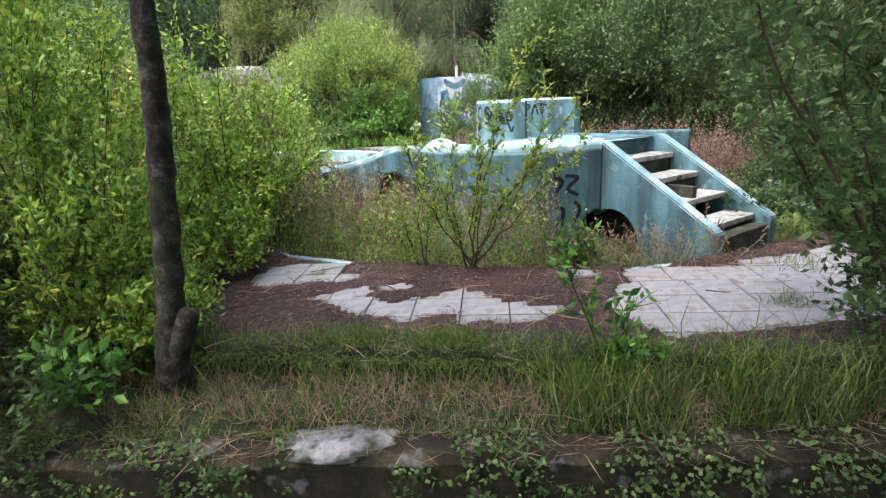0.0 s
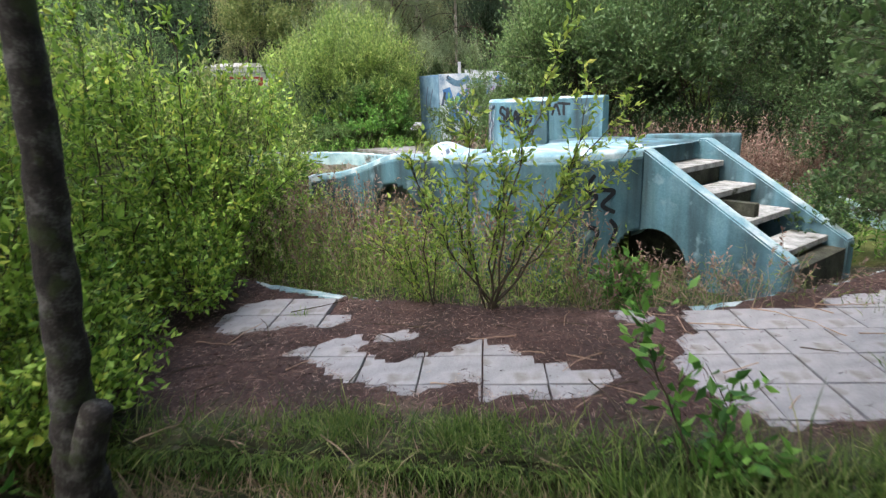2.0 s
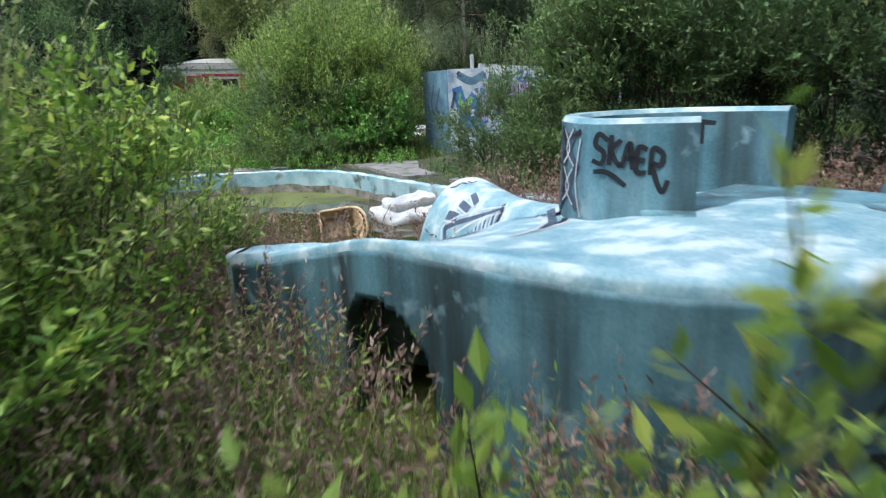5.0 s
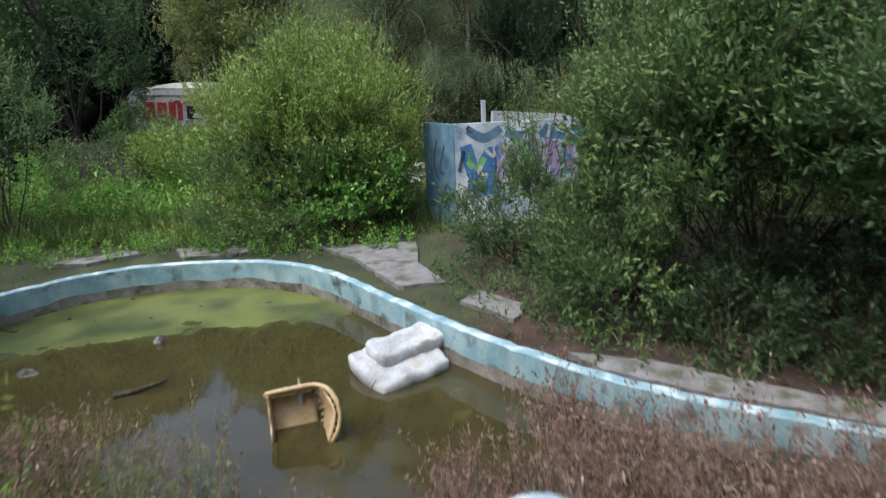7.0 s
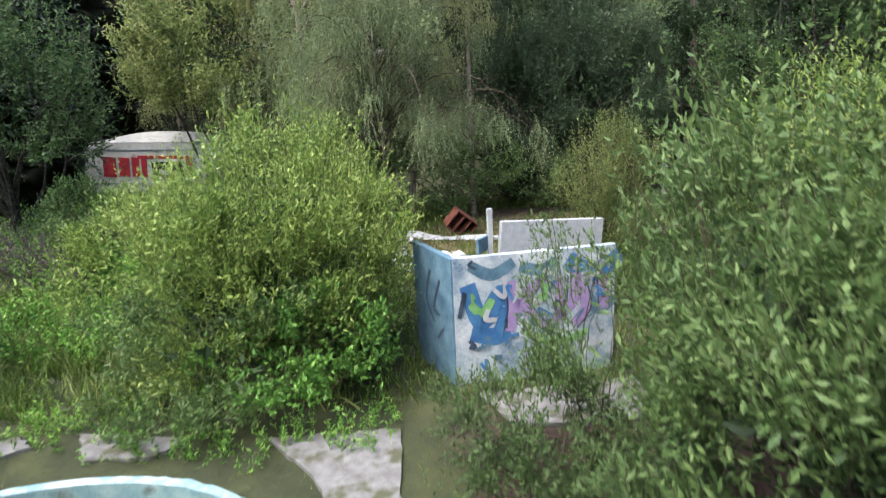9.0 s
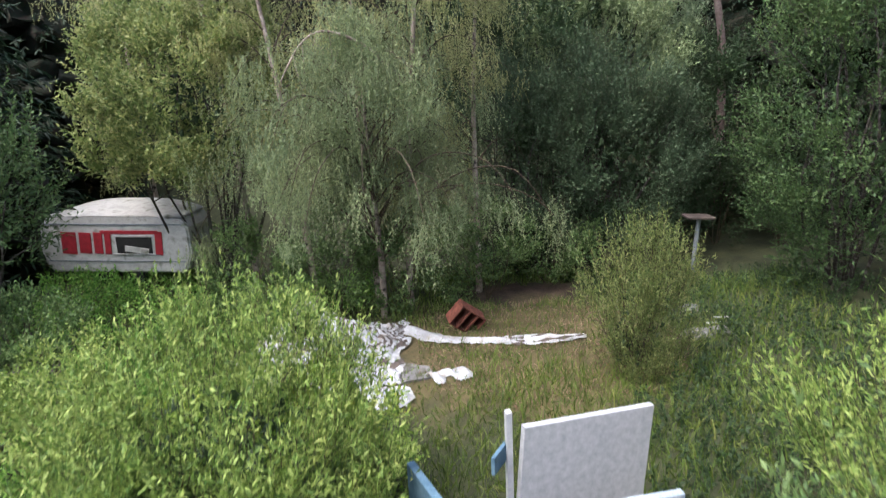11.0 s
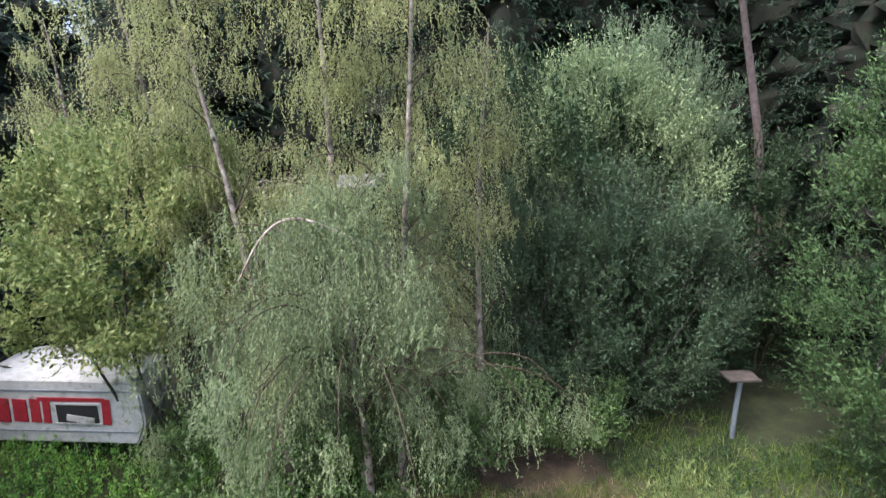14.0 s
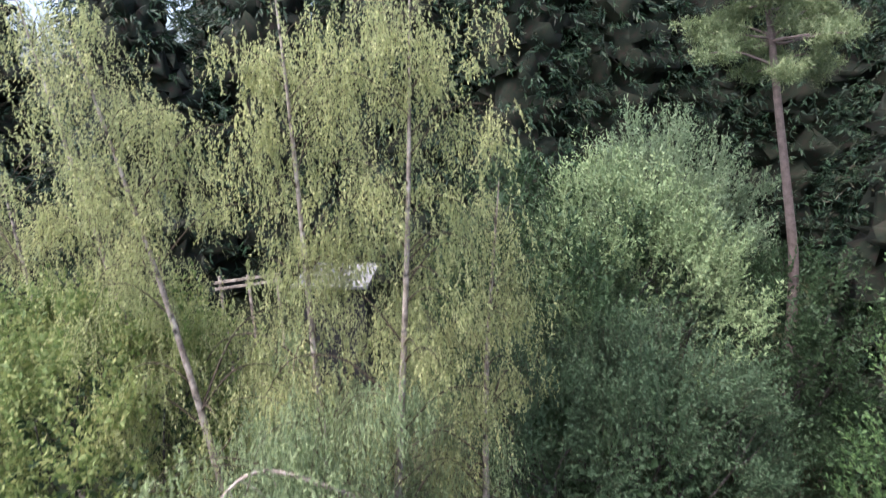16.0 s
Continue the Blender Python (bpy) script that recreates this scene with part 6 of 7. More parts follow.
shrub((5.1, 31.7), 3.3, 1.3, 1100, (0.13, 0.026), YELLOWISH, "feathery young willow in the clearing", 108, 10, "willow_sapling", 0.9, 13, 1.6, 0.3, spikes=130, low=-0.95, centre=0.38)
shrub((-10.5, 23.2), 4.4, 1.5, 1600, (0.10, 0.03), WILLOW_DARK, "fresh green bush on the bank", 109, 7, "elder_shrub", 0.4, 8, 0.7)


def pine():
    base = (13.4, 46.2)
    z0 = gz1(*base)
    r = np.random.default_rng(111)
    top = thing("pine_tree", "tall pine with a bare curved trunk", "tree", at=(*base, z0))
    w, lv = Geo(), Geo()
    p = spline([(0.2, 0, 0), (0.35, 0, 4.0), (0.2, 0, 8.0), (-0.3, 0, 10.8), (-1.1, 0, 14.6), (-1.9, 0, 18.6)], 40)
    w.tube(p, np.linspace(0.24, 0.10, 40), 10)
    for k in range(26):
        h = r.uniform(14.8, 18.6)
        q = np.array([np.interp(h, p[:, 2], p[:, i]) for i in range(3)])
        a = r.uniform(0, 6.28)
        R = r.uniform(1.0, 3.6) * (1 - 0.35 * (h - 14.8) / 3.8)
        tip = q + np.array([math.cos(a) * R, math.sin(a) * R, r.uniform(-0.4, 0.9)])
        b = Geo()
        pts = limb(b, q, tip, 0.06, 0.015, r, 0.1, 8, 5)
        part("branch", b.mesh("branch", PINE_BARK), parent=top)
        for i in range(5, 8):
            for _ in range(6):
                c = pts[i] + r.normal(size=3) * (0.30, 0.30, 0.18)
                lv.leaves(np.repeat(c[None], 70, 0) + r.normal(size=(70, 3)) * 0.1, r.normal(size=(70, 3)) + (0, 0, 0.5), 0.26, 0.024, 0)
    part("trunk", w.mesh("trunk", PINE_BARK, True), parent=top)
    part("needles", lv.mesh("needles", NEEDLE), parent=top)


pine()


def conifer(base, height, spread, seed, n=2600, fine=1.0):
    """A dense dark cypress: drooping frond sprays all down the cone."""
    r = np.random.default_rng(seed)
    z0 = gz1(*base) - 0.1
    top = thing("cypress_tree", "tall dense dark green cypress", "tree", "cypress belt behind the clearing", at=(*base, z0))
    w, lv = Geo(), Geo()
    w.tube([(0, 0, 0), (0, 0, height * 0.6), (0, 0, height)], [0.3, 0.18, 0.03], 8)
    h = height * r.uniform(0.02, 1, n)
    a = r.uniform(0, 6.28, n)
    R = spread * np.sqrt(np.clip(1 - (h / height) ** 1.6, 0.02, 1)) * r.uniform(0.72, 1.08, n) * (1 + 0.16 * np.sin(h * 1.7 + 3 * np.sin(a * 2 + seed)))
    p = np.stack([np.cos(a) * R, np.sin(a) * R, h], 1)
    spray(lv, p, np.stack([np.cos(a), np.sin(a), np.full(n, 0.1)], 1) + r.normal(size=(n, 3)) * 0.3, 0.9 * r.uniform(0.6, 1.3, n), 10, (0.38 * fine, 0.09 * fine), r, 0.45, 0.4)
    # Dark solid core added to close gaps and put shade inside the crown.
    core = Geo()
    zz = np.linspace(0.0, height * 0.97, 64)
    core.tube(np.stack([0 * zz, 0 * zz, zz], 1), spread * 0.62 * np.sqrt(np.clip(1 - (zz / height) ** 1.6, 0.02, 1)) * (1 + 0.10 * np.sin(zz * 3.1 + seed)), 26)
    inner = core.mesh("shade_core", CROWN_DARK, True)
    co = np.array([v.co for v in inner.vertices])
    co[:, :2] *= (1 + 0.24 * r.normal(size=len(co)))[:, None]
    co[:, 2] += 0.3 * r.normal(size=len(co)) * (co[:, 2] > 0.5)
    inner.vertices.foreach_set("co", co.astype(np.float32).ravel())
    part("shade_core", inner, parent=top)
    part("trunk", w.mesh("trunk", PINE_BARK), parent=top)
    part("crown", lv.mesh("crown", CYPRESS), parent=top)


for k, (x, y, h, s) in enumerate(((4.5, 57, 19, 3.6), (9.5, 58, 21, 3.8), (14.5, 59.5, 22, 4.0), (20, 58, 21, 4.0), (25.5, 56, 20, 4.2), (-1.5, 58, 19, 3.8), (-8, 58, 14, 3.6), (-14, 55, 9, 3.8), (-20, 48, 7, 4.2), (-19, 39, 5, 3.6), (19, 46, 15, 3.8), (21, 36, 14, 3.8), (30, 50, 18, 4.2), (-26, 42, 14, 4), (-12, 62, 7, 4), (-18.5, 62, 7, 4.2), (-25.5, 60, 8, 4.4), (-33, 56, 9, 4.6), (1.5, 65, 20, 4.4), (7.5, 66, 21, 4.4), (13, 66, 21, 4.4), (19, 66, 21, 4.4), (26, 64, 20, 4.4), (-4.5, 65, 17, 4.2))):
    conifer((x, y), h + 8, s * 1.2, 200 + k, 2300 if k < 6 else 1700 if k in (10, 11, 12) else 900, 0.6 if k in (10, 11, 12) else 1.0)

# cypresses added round both sides of the pool to block low sky light
for k, (x, y, h, s) in enumerate(((18.5, 29, 19, 4.6), (17.5, 21.5, 20, 4.6), (17, 14, 20, 4.6), (17, 6.5, 20, 4.6), (15, -1, 19, 4.6), (-22, 30, 8, 4.2), (-21, 22, 8, 4.6), (-20, 13, 9, 4.6), (-18, 5, 10, 4.6))):
    conifer((x, y), h, s, 240 + k, 900, 1.3)

# unseen tall trees added to block light over the start of the deck
for k, (x, y, h, sp) in enumerate(((-5.0, -0.8, 16, 4.2), (-3.2, -4.6, 16, 4.6), (3.5, -3.5, 15, 4.6), (1.4, -2.0, 13.5, 4.2), (8.4, 4.6, 14, 4.0), (10.0, 9.6, 14, 4.0))):
    shrub((x, y), h, sp, 800, (0.42, 0.24), HAZEL, "unseen tall leafy tree added to shade the old deck", 280 + k, 8, "unseen_shade_tree", 1.0, 8, 0.5, 0.4, low=-0.7, centre=0.78, stem_r=0.12, bark=BARK, category="tree", group="tall trees over the deck")

# trees added to close the place and block light behind and beside the start
for k, (x, y, h, s) in enumerate(((6.4, -1.0, 8.5, 3.2), (8.5, 3.5, 8, 2.8), (-0.5, -6.5, 10, 3.4), (12.5, 11.0, 8.5, 3.2), (13.5, 22.0, 9.5, 3.4), (-16, 20, 8.5, 3.4))):
    shrub((x, y), h, s, 450, (0.30, 0.16), HAZEL, "leafy tree added to enclose the old pool", 230 + k, 9, "enclosing_tree", 0.6, 8, 0.6, 0.5, low=-0.45, centre=0.68, stem_r=0.07, bark=BARK, category="tree", group="trees round the pool")

# unseen tall trees added behind the start to block light and close the view
for k, (x, y) in enumerate(((-21, 1.5), (-8.5, -11), (2.5, -12.5), (9.5, -9))):
    shrub((x, y), 21.0, 4.8, 600, (0.62, 0.38), HAZEL, "unseen tall tree added behind the old pool to block light", 260 + k, 7, "unseen_belt_tree", 1.1, 8, 0.5, 0.4, low=-0.6, centre=0.6, stem_r=0.14, bark=BARK, category="tree", group="woodland behind the pool")

# ---- things in the pool ----
def armchair():
    """A moulded garden armchair lying tipped in the water."""
    top = thing("garden_chair", "tan plastic wicker-pattern armchair lying tipped in the water", "chair", at=(-2.15, 15.55, WATER_Z))
    m = pose(0.05, 0, 0.0, 0, 6, 12) @ pose(0, 0, 0.05, 62, 0, 0) @ pose(0, 0, 0, 0, 0, -82) @ Matrix.Translation((0, 0, -0.35)) @ Matrix.Scale(1.0, 4)

    def put(name, data, mat, label=""):
        ob = part(name, data, mat, top, label)
        ob.matrix_basis = m
        return ob

    def sheet(name, fn, nu, nv, thick, label=""):
        rows = [[fn(u, v) for v in np.linspace(0, 1, nv)] for u in np.linspace(0, 1, nu)]
        ob = put(name, strip_mesh(name, rows, CANE), None, label)
        s = ob.modifiers.new("thick", "SOLIDIFY")
        s.thickness = thick
        return ob

    sheet("seat", lambda u, v: (-0.27 + 0.54 * u, -0.26 + 0.50 * v, 0.42 - 0.03 * math.sin(math.pi * u) - 0.03 * v), 12, 10, 0.025)
    sheet("back", lambda u, v: (0.33 * math.sin(-1.25 + 2.5 * u), 0.22 + 0.10 * v + 0.09 * math.cos(-1.25 + 2.5 * u) - 0.07 * abs(-1.25 + 2.5 * u), 0.41 + 0.44 * v * (1 - 0.35 * (2 * u - 1) ** 2)), 16, 8, 0.016)
    for sx in (-1, 1):
        sheet("arm_panel", lambda u, v, sx=sx: (sx * (0.29 + 0.03 * v), -0.27 + 0.52 * u, 0.40 + v * (0.24 + 0.06 * u)), 10, 6, 0.02)
    sheet("front_panel", lambda u, v: (-0.31 + 0.62 * u, -0.285 + 0.02 * math.sin(math.pi * v), 0.36 + v * (0.27 + 0.03 * math.cos(6 * math.pi * u))), 20, 8, 0.02)
    g = Geo()
    g.tube([(0.10, 0.08, 0.22), (0.11, 0.08, 0.36), (0.105, 0.08, 0.52)], [0.05, 0.035, 0.006], 8)
    part("broken_corner", g.mesh("broken_corner", WHITE, True), None, top, "pale broken corner sticking up")
    for k in range(9):
        a = -0.95 + 1.9 * k / 8
        g = Geo()
        g.tube([(0.30 * math.sin(a), 0.24 + 0.05 * math.cos(a) - 0.06 * abs(a), 0.40), (0.33 * math.sin(a), 0.30 + 0.08 * math.cos(a) - 0.07 * abs(a), 0.62), (0.34 * math.sin(a), 0.35 + 0.10 * math.cos(a) - 0.08 * abs(a), 0.86 - 0.05 * a * a)], 0.017, 6)
        put("back_slat", g.mesh("back_slat", CANE, True), None)
    g = Geo()
    g.tube(spline([(-0.30, -0.28, 0.40), (-0.33, -0.27, 0.62), (-0.34, 0.0, 0.66), (-0.33, 0.26, 0.72), (-0.22, 0.40, 0.84), (0, 0.46, 0.88), (0.22, 0.40, 0.84), (0.33, 0.26, 0.72), (0.34, 0.0, 0.66), (0.33, -0.27, 0.62), (0.30, -0.28, 0.40)], 60), 0.026, 8)
    put("arm_rail", g.mesh("arm_rail", CANE, True), None, "curved back rail and arms")
    for x, y in ((-0.25, -0.24), (0.25, -0.24), (-0.24, 0.22), (0.24, 0.22)):
        g = Geo()
        g.tube([(x, y, 0.42), (x * 1.08, y * 1.1, 0.2), (x * 1.15, y * 1.25, 0.0)], [0.03, 0.026, 0.018], 8)
        put("leg", g.mesh("leg", CANE, True), None)


armchair()


def bedding():
    """Folded quilts dumped in the water: sagging stacked layers."""
    top = thing("mattress", "sodden white folded quilt slumped in the water", "mattress", at=(-1.0, 16.8, WATER_Z))
    r = np.random.default_rng(301)
    for k, (w, d, h, z, dx, dy, rot) in enumerate(((1.15, 1.0, 0.22, 0.05, 0.0, 0.0, 36), (1.08, 0.56, 0.2, 0.21, 0.10, 0.2, 36))):
        bm = bmesh.new()
        bmesh.ops.create_grid(bm, x_segments=26, y_segments=22, size=0.5)
        ext = bmesh.ops.extrude_face_region(bm, geom=bm.faces[:])
        for v in [e for e in ext["geom"] if isinstance(e, bmesh.types.BMVert)]:
            v.co.z += 1
        for v in bm.verts:
            x, y, s = v.co.x, v.co.y, v.co.z
            edge = max(0, 1 - max(abs(x), abs(y)) * 2)
            puff = min(1, edge * 16) ** 0.5
            n = noise.noise(Vector((x * 4, y * 4, k * 7.0))) * 0.06 + noise.noise(Vector((x * 9 + y * 5, y * 9, k * 3.0))) * 0.03
            rr = 1 - 0.10 * (abs(x) * 2 * abs(y) * 2) ** 2
            v.co = Vector((x * w * rr, y * d * rr, (s - 0.5) * h * (0.72 + 0.28 * puff) + n * 0.8 - 0.12 * max(0, -y) * (k < 1)))
        for f in bm.faces:
            f.smooth = True
        ob = part("layer", bm, WHITE, top)
        ob.matrix_basis = pose(dx, dy, z + 0.06, 4, -3, rot)


bedding()


def crumple(name, c, size, seed, mat, label, category, n=30, amp=0.5):
    bm = bmesh.new()
    bmesh.ops.create_grid(bm, x_segments=n, y_segments=n, size=0.5)
    for v in bm.verts:
        x, y = v.co.x, v.co.y
        d = max(abs(x), abs(y)) * 2
        h = noise.noise(Vector((x * 5, y * 5, seed))) * 0.6 + abs(noise.noise(Vector((x * 9, y * 9, seed + 4)))) * 0.7
        k = 1 + 0.25 * noise.noise(Vector((x * 3, y * 3, seed + 9)))
        v.co = Vector((x * size[0] * k, y * size[1] * k, max(0, h * amp + 0.45) * size[2] * max(0.02, 1 - d * d)))
    for f in bm.faces:
        f.smooth = True
    ob = part(name, bm, mat)
    ob.location = c
    s = ob.modifiers.new("thick", "SOLIDIFY")
    s.thickness = 0.008
    return tagged(ob, label, category)


crumple("tarpaulin", (-0.78, 12.75, gz1(-0.78, 12.75)), (0.5, 0.4, 0.22), 4.0, TARP, "crumpled blue plastic sheet by the chute", "tarpaulin", 22)
g = Geo()
limb(g, (-4.62, 16.35, WATER_Z + 0.02), (-4.05, 16.62, WATER_Z + 0.07), 0.045, 0.02, np.random.default_rng(3), 0.05, 8, 8)
tagged(part("driftwood", g.mesh("driftwood", BARK, True)), "dark waterlogged branch stub floating in the pool", "branch")
rock((-4.8, 18.05, WATER_Z), (0.09, 0.07, 0.10), 5.0, LIMESTONE, "rubble_stone", "small pale stone standing out of the water")
rock((-6.25, 17.15, WATER_Z), (0.14, 0.1, 0.07), 6.0, LIMESTONE, "rubble_stone", "small pale stone in the algae")
for x0, y0, dx, dy, h in ((-3.4, 17.4, 0.25, 0.5, 0.25), (-1.35, 15.3, 0.2, 0.25, 0.5), (-1.6, 15.6, 0.1, 0.1, 0.6), (-6.0, 15.0, 0.4, 0.3, 0.5)):
    g = Geo()
    g.tube(spline([(x0, y0, WATER_Z - 0.05), (x0 + dx * 0.4, y0 + dy * 0.5, WATER_Z + h * 0.6), (x0 + dx, y0 + dy, WATER_Z + h)], 8), 0.006, 5)
    tagged(part("dead_stalk", g.mesh("dead_stalk", TWIG)), "dead stalk standing in the water", "stalk", group="stalks in the pool")


# ---- paving beyond the pool ----
def slab(pts, label, seed):
    """A cracked flat slab with a broken outline."""
    r = np.random.default_rng(seed)
    p = np.asarray(pts + pts[:1], float)
    u = np.linspace(0, len(pts), 8 * len(pts), endpoint=False)
    q = np.stack([np.interp(u, np.arange(len(p)), p[:, j]) for j in (0, 1)], 1) + r.normal(size=(len(u), 2)) * 0.018
    bm = bmesh.new()
    zt = float(np.mean(ground_z(q[:, 0], q[:, 1]))) + 0.06
    v = [bm.verts.new((x, y, zt + 0.003 * r.normal())) for x, y in q]
    f = bm.faces.new(v)
    e = bmesh.ops.extrude_face_region(bm, geom=[f])
    for w in [x for x in e["geom"] if isinstance(x, bmesh.types.BMVert)]:
        w.co.z -= 0.2
    return tagged(part("paving_slab", bm, CONCRETE), label, "paving slab", "slabs round the pool", kind="structure")


slab([(-3.0, 21.7), (-0.9, 21.8), (-0.8, 20.2), (-0.3, 18.9), (-1.1, 18.8), (-1.6, 19.8), (-2.1, 20.7)], "cracked grey paving slab behind the pool wall", 401)
slab([(-6.2, 22.1), (-4.3, 21.8), (-4.6, 21.35), (-5.7, 21.3)], "cracked grey paving slab in the grass", 402)
slab([(-8.6, 21.2), (-7.2, 22.1), (-6.8, 21.8), (-7.6, 21.1)], "mossy grey paving slab", 403)
slab([(1.1, 16.0), (2.0, 15.7), (3.0, 15.0), (4.6, 14.2), (4.3, 13.85), (3.4, 14.3), (2.4, 14.85), (1.4, 15.5)], "pale paving slab under the willow", 404)
slab([(0.2, 18.4), (0.9, 17.6), (0.6, 17.1), (-0.1, 17.9)], "mossy paving slab under the willow", 407)
slab([(0.4, 22.8), (3.2, 23.1), (3.5, 21.8), (0.9, 21.7)], "grey paving before the painted wall", 405)
slab([(5.4, 20.2), (9.5, 19.6), (11.5, 18.6), (9.0, 18.4), (6.0, 19.0)], "pale paving strip beyond the willows", 406)


# ---- the painted block ----
def painted_block():
    """A roofless painted kiosk: a slate-blue side wall, a graffiti front, a tilted white roof panel and a post."""
    C = np.array([0.05, 23.15])
    rd = nrm(np.array([3.3, 0.55]))
    ld = nrm(np.array([-0.75, 1.55]))
    z0 = gz1(1.0, 23.4)
    top = thing("graffiti_kiosk", "derelict painted kiosk with graffiti and a white back wall", "kiosk", at=(0.05, 23.15, z0))

    def put(name, data, mat=None, label=""):
        ob = part(name, data, mat, top, label)
        ob.matrix_parent_inverse = Matrix.Translation((-0.05, -23.15, -z0))
        return ob

    H = 2.58
    yaw_r, yaw_l = math.degrees(math.atan2(rd[1], rd[0])), math.degrees(math.atan2(ld[1], ld[0]))
    W = 3.0
    c = C + rd * W / 2
    front = put("front_wall", box((c[0], c[1] + 0.06, (H + z0 - 0.1) / 2), (W, 0.12, H - z0 + 0.1), yaw_r, 0.012), MURAL, "white wall covered in blue and lilac graffiti")
    c = C + ld * 0.86
    put("side_wall", box((c[0] + 0.05, c[1], (H + z0 - 0.1) / 2), (1.62, 0.12, H - z0 + 0.08), yaw_l, 0.012), TEAL, "slate-blue side wall")
    put("back_wall", box((2.15, 25.5, (2.62 + z0) / 2), (2.45, 0.12, 2.72 - z0), 20, 0.012, (0, 5)), PALE, "white back wall with worn paint")
    put("post", box((0.88, 25.1, (3.05 + z0) / 2), (0.10, 0.12, 3.05 - z0), 10, 0.01), PALE, "white post")
    put("brace", box((0.72, 24.95, 2.35), (0.06, 0.5, 0.30), -30, 0.01), TEAL)
    nn = np.array([rd[1], -rd[0], 0.0])
    o = np.array([C[0], C[1], z0]) + nn * 0.0
    r3, up = np.array([rd[0], rd[1], 0]), np.array([0, 0, 1.0])

    def paint(strokes, w, mat, name, lift):
        for q in strokes:
            tag([q], w, o, r3, up, nn, mat, lambda nm, me, label="": put(nm, me, None, label), name).location += Vector(nn * lift)

    paint([[(0.25, 1.9), (0.5, 1.2), (0.9, 1.7), (1.2, 1.2)], [(2.1, 2.2), (2.6, 1.9), (3.1, 2.2)], [(0.3, 1.0), (0.8, 0.9), (1.0, 1.4)]], 0.34, AZURE, "blue_shape", 0.000)
    paint([[(1.2, 2.15), (1.6, 2.05), (1.9, 2.2)], [(0.3, 2.25), (0.7, 2.05), (1.1, 2.25)], [(2.4, 1.6), (2.7, 1.2), (3.0, 1.4)]], 0.22, TEAL, "slate_shape", 0.003)
    paint([[(1.05, 1.9), (1.10, 1.4), (1.0, 0.95)], [(1.65, 1.9), (1.25, 1.45), (1.75, 0.95)], [(1.95, 1.9), (1.95, 1.3), (1.85, 1.0)], [(2.25, 1.95), (2.2, 1.4), (1.9, 1.15)], [(2.3, 1.9), (2.45, 1.3), (2.2, 0.95)], [(2.75, 1.85), (2.8, 1.2)]], 0.21, LILAC, "lilac_letter", 0.007)
    paint([[(0.93, 1.95), (0.97, 1.4), (0.88, 0.9)], [(1.2, 1.92), (1.2, 1.6)], [(1.75, 1.95), (1.42, 1.45), (1.85, 0.9)], [(1.35, 1.3), (1.55, 1.0), (1.62, 0.9)], [(2.1, 1.9), (2.08, 1.4)], [(2.38, 1.95), (2.55, 1.3), (2.3, 0.88)], [(2.65, 1.9), (2.7, 1.15)]], 0.03, NAVY, "dark_outline", 0.011)
    paint([[(0.3, 1.55), (0.5, 1.35), (0.7, 1.6)], [(1.5, 0.75), (2.0, 0.65), (2.5, 0.8)]], 0.16, LIME, "green_shape", 0.009)
    wr = np.random.default_rng(330)
    for k in range(46):
        x0, z1 = wr.uniform(0.15, 2.75), wr.uniform(0.35, 2.3)
        q = [(x0, z1), (x0 + wr.uniform(-0.15, 0.2), z1 + wr.uniform(-0.2, 0.2)), (x0 + wr.uniform(-0.1, 0.22), z1 + wr.uniform(-0.3, 0.25))]
        paint([q], wr.uniform(0.03, 0.10), (PALE, AZURE, PALE, NAVY, TEAL, LIME)[k % 6], "paint_mark", 0.013 + 0.0004 * k)
    ns = np.array([-ld[1], ld[0], 0.0])
    ns = ns if ns[0] < 0 else -ns
    tag([[(0.5, 1.9), (0.8, 1.3), (0.55, 1.2)], [(0.9, 2.0), (1.1, 1.4), (0.8, 1.0)], [(0.4, 1.0), (0.7, 0.7)]], 0.07, np.array([C[0] + 0.05, C[1], z0]) + ns * 0.066, np.array([ld[0], ld[1], 0]), up, ns, NAVY, lambda nm, me, label="": put(nm, me, None, label), "navy_scrawl")


painted_block()


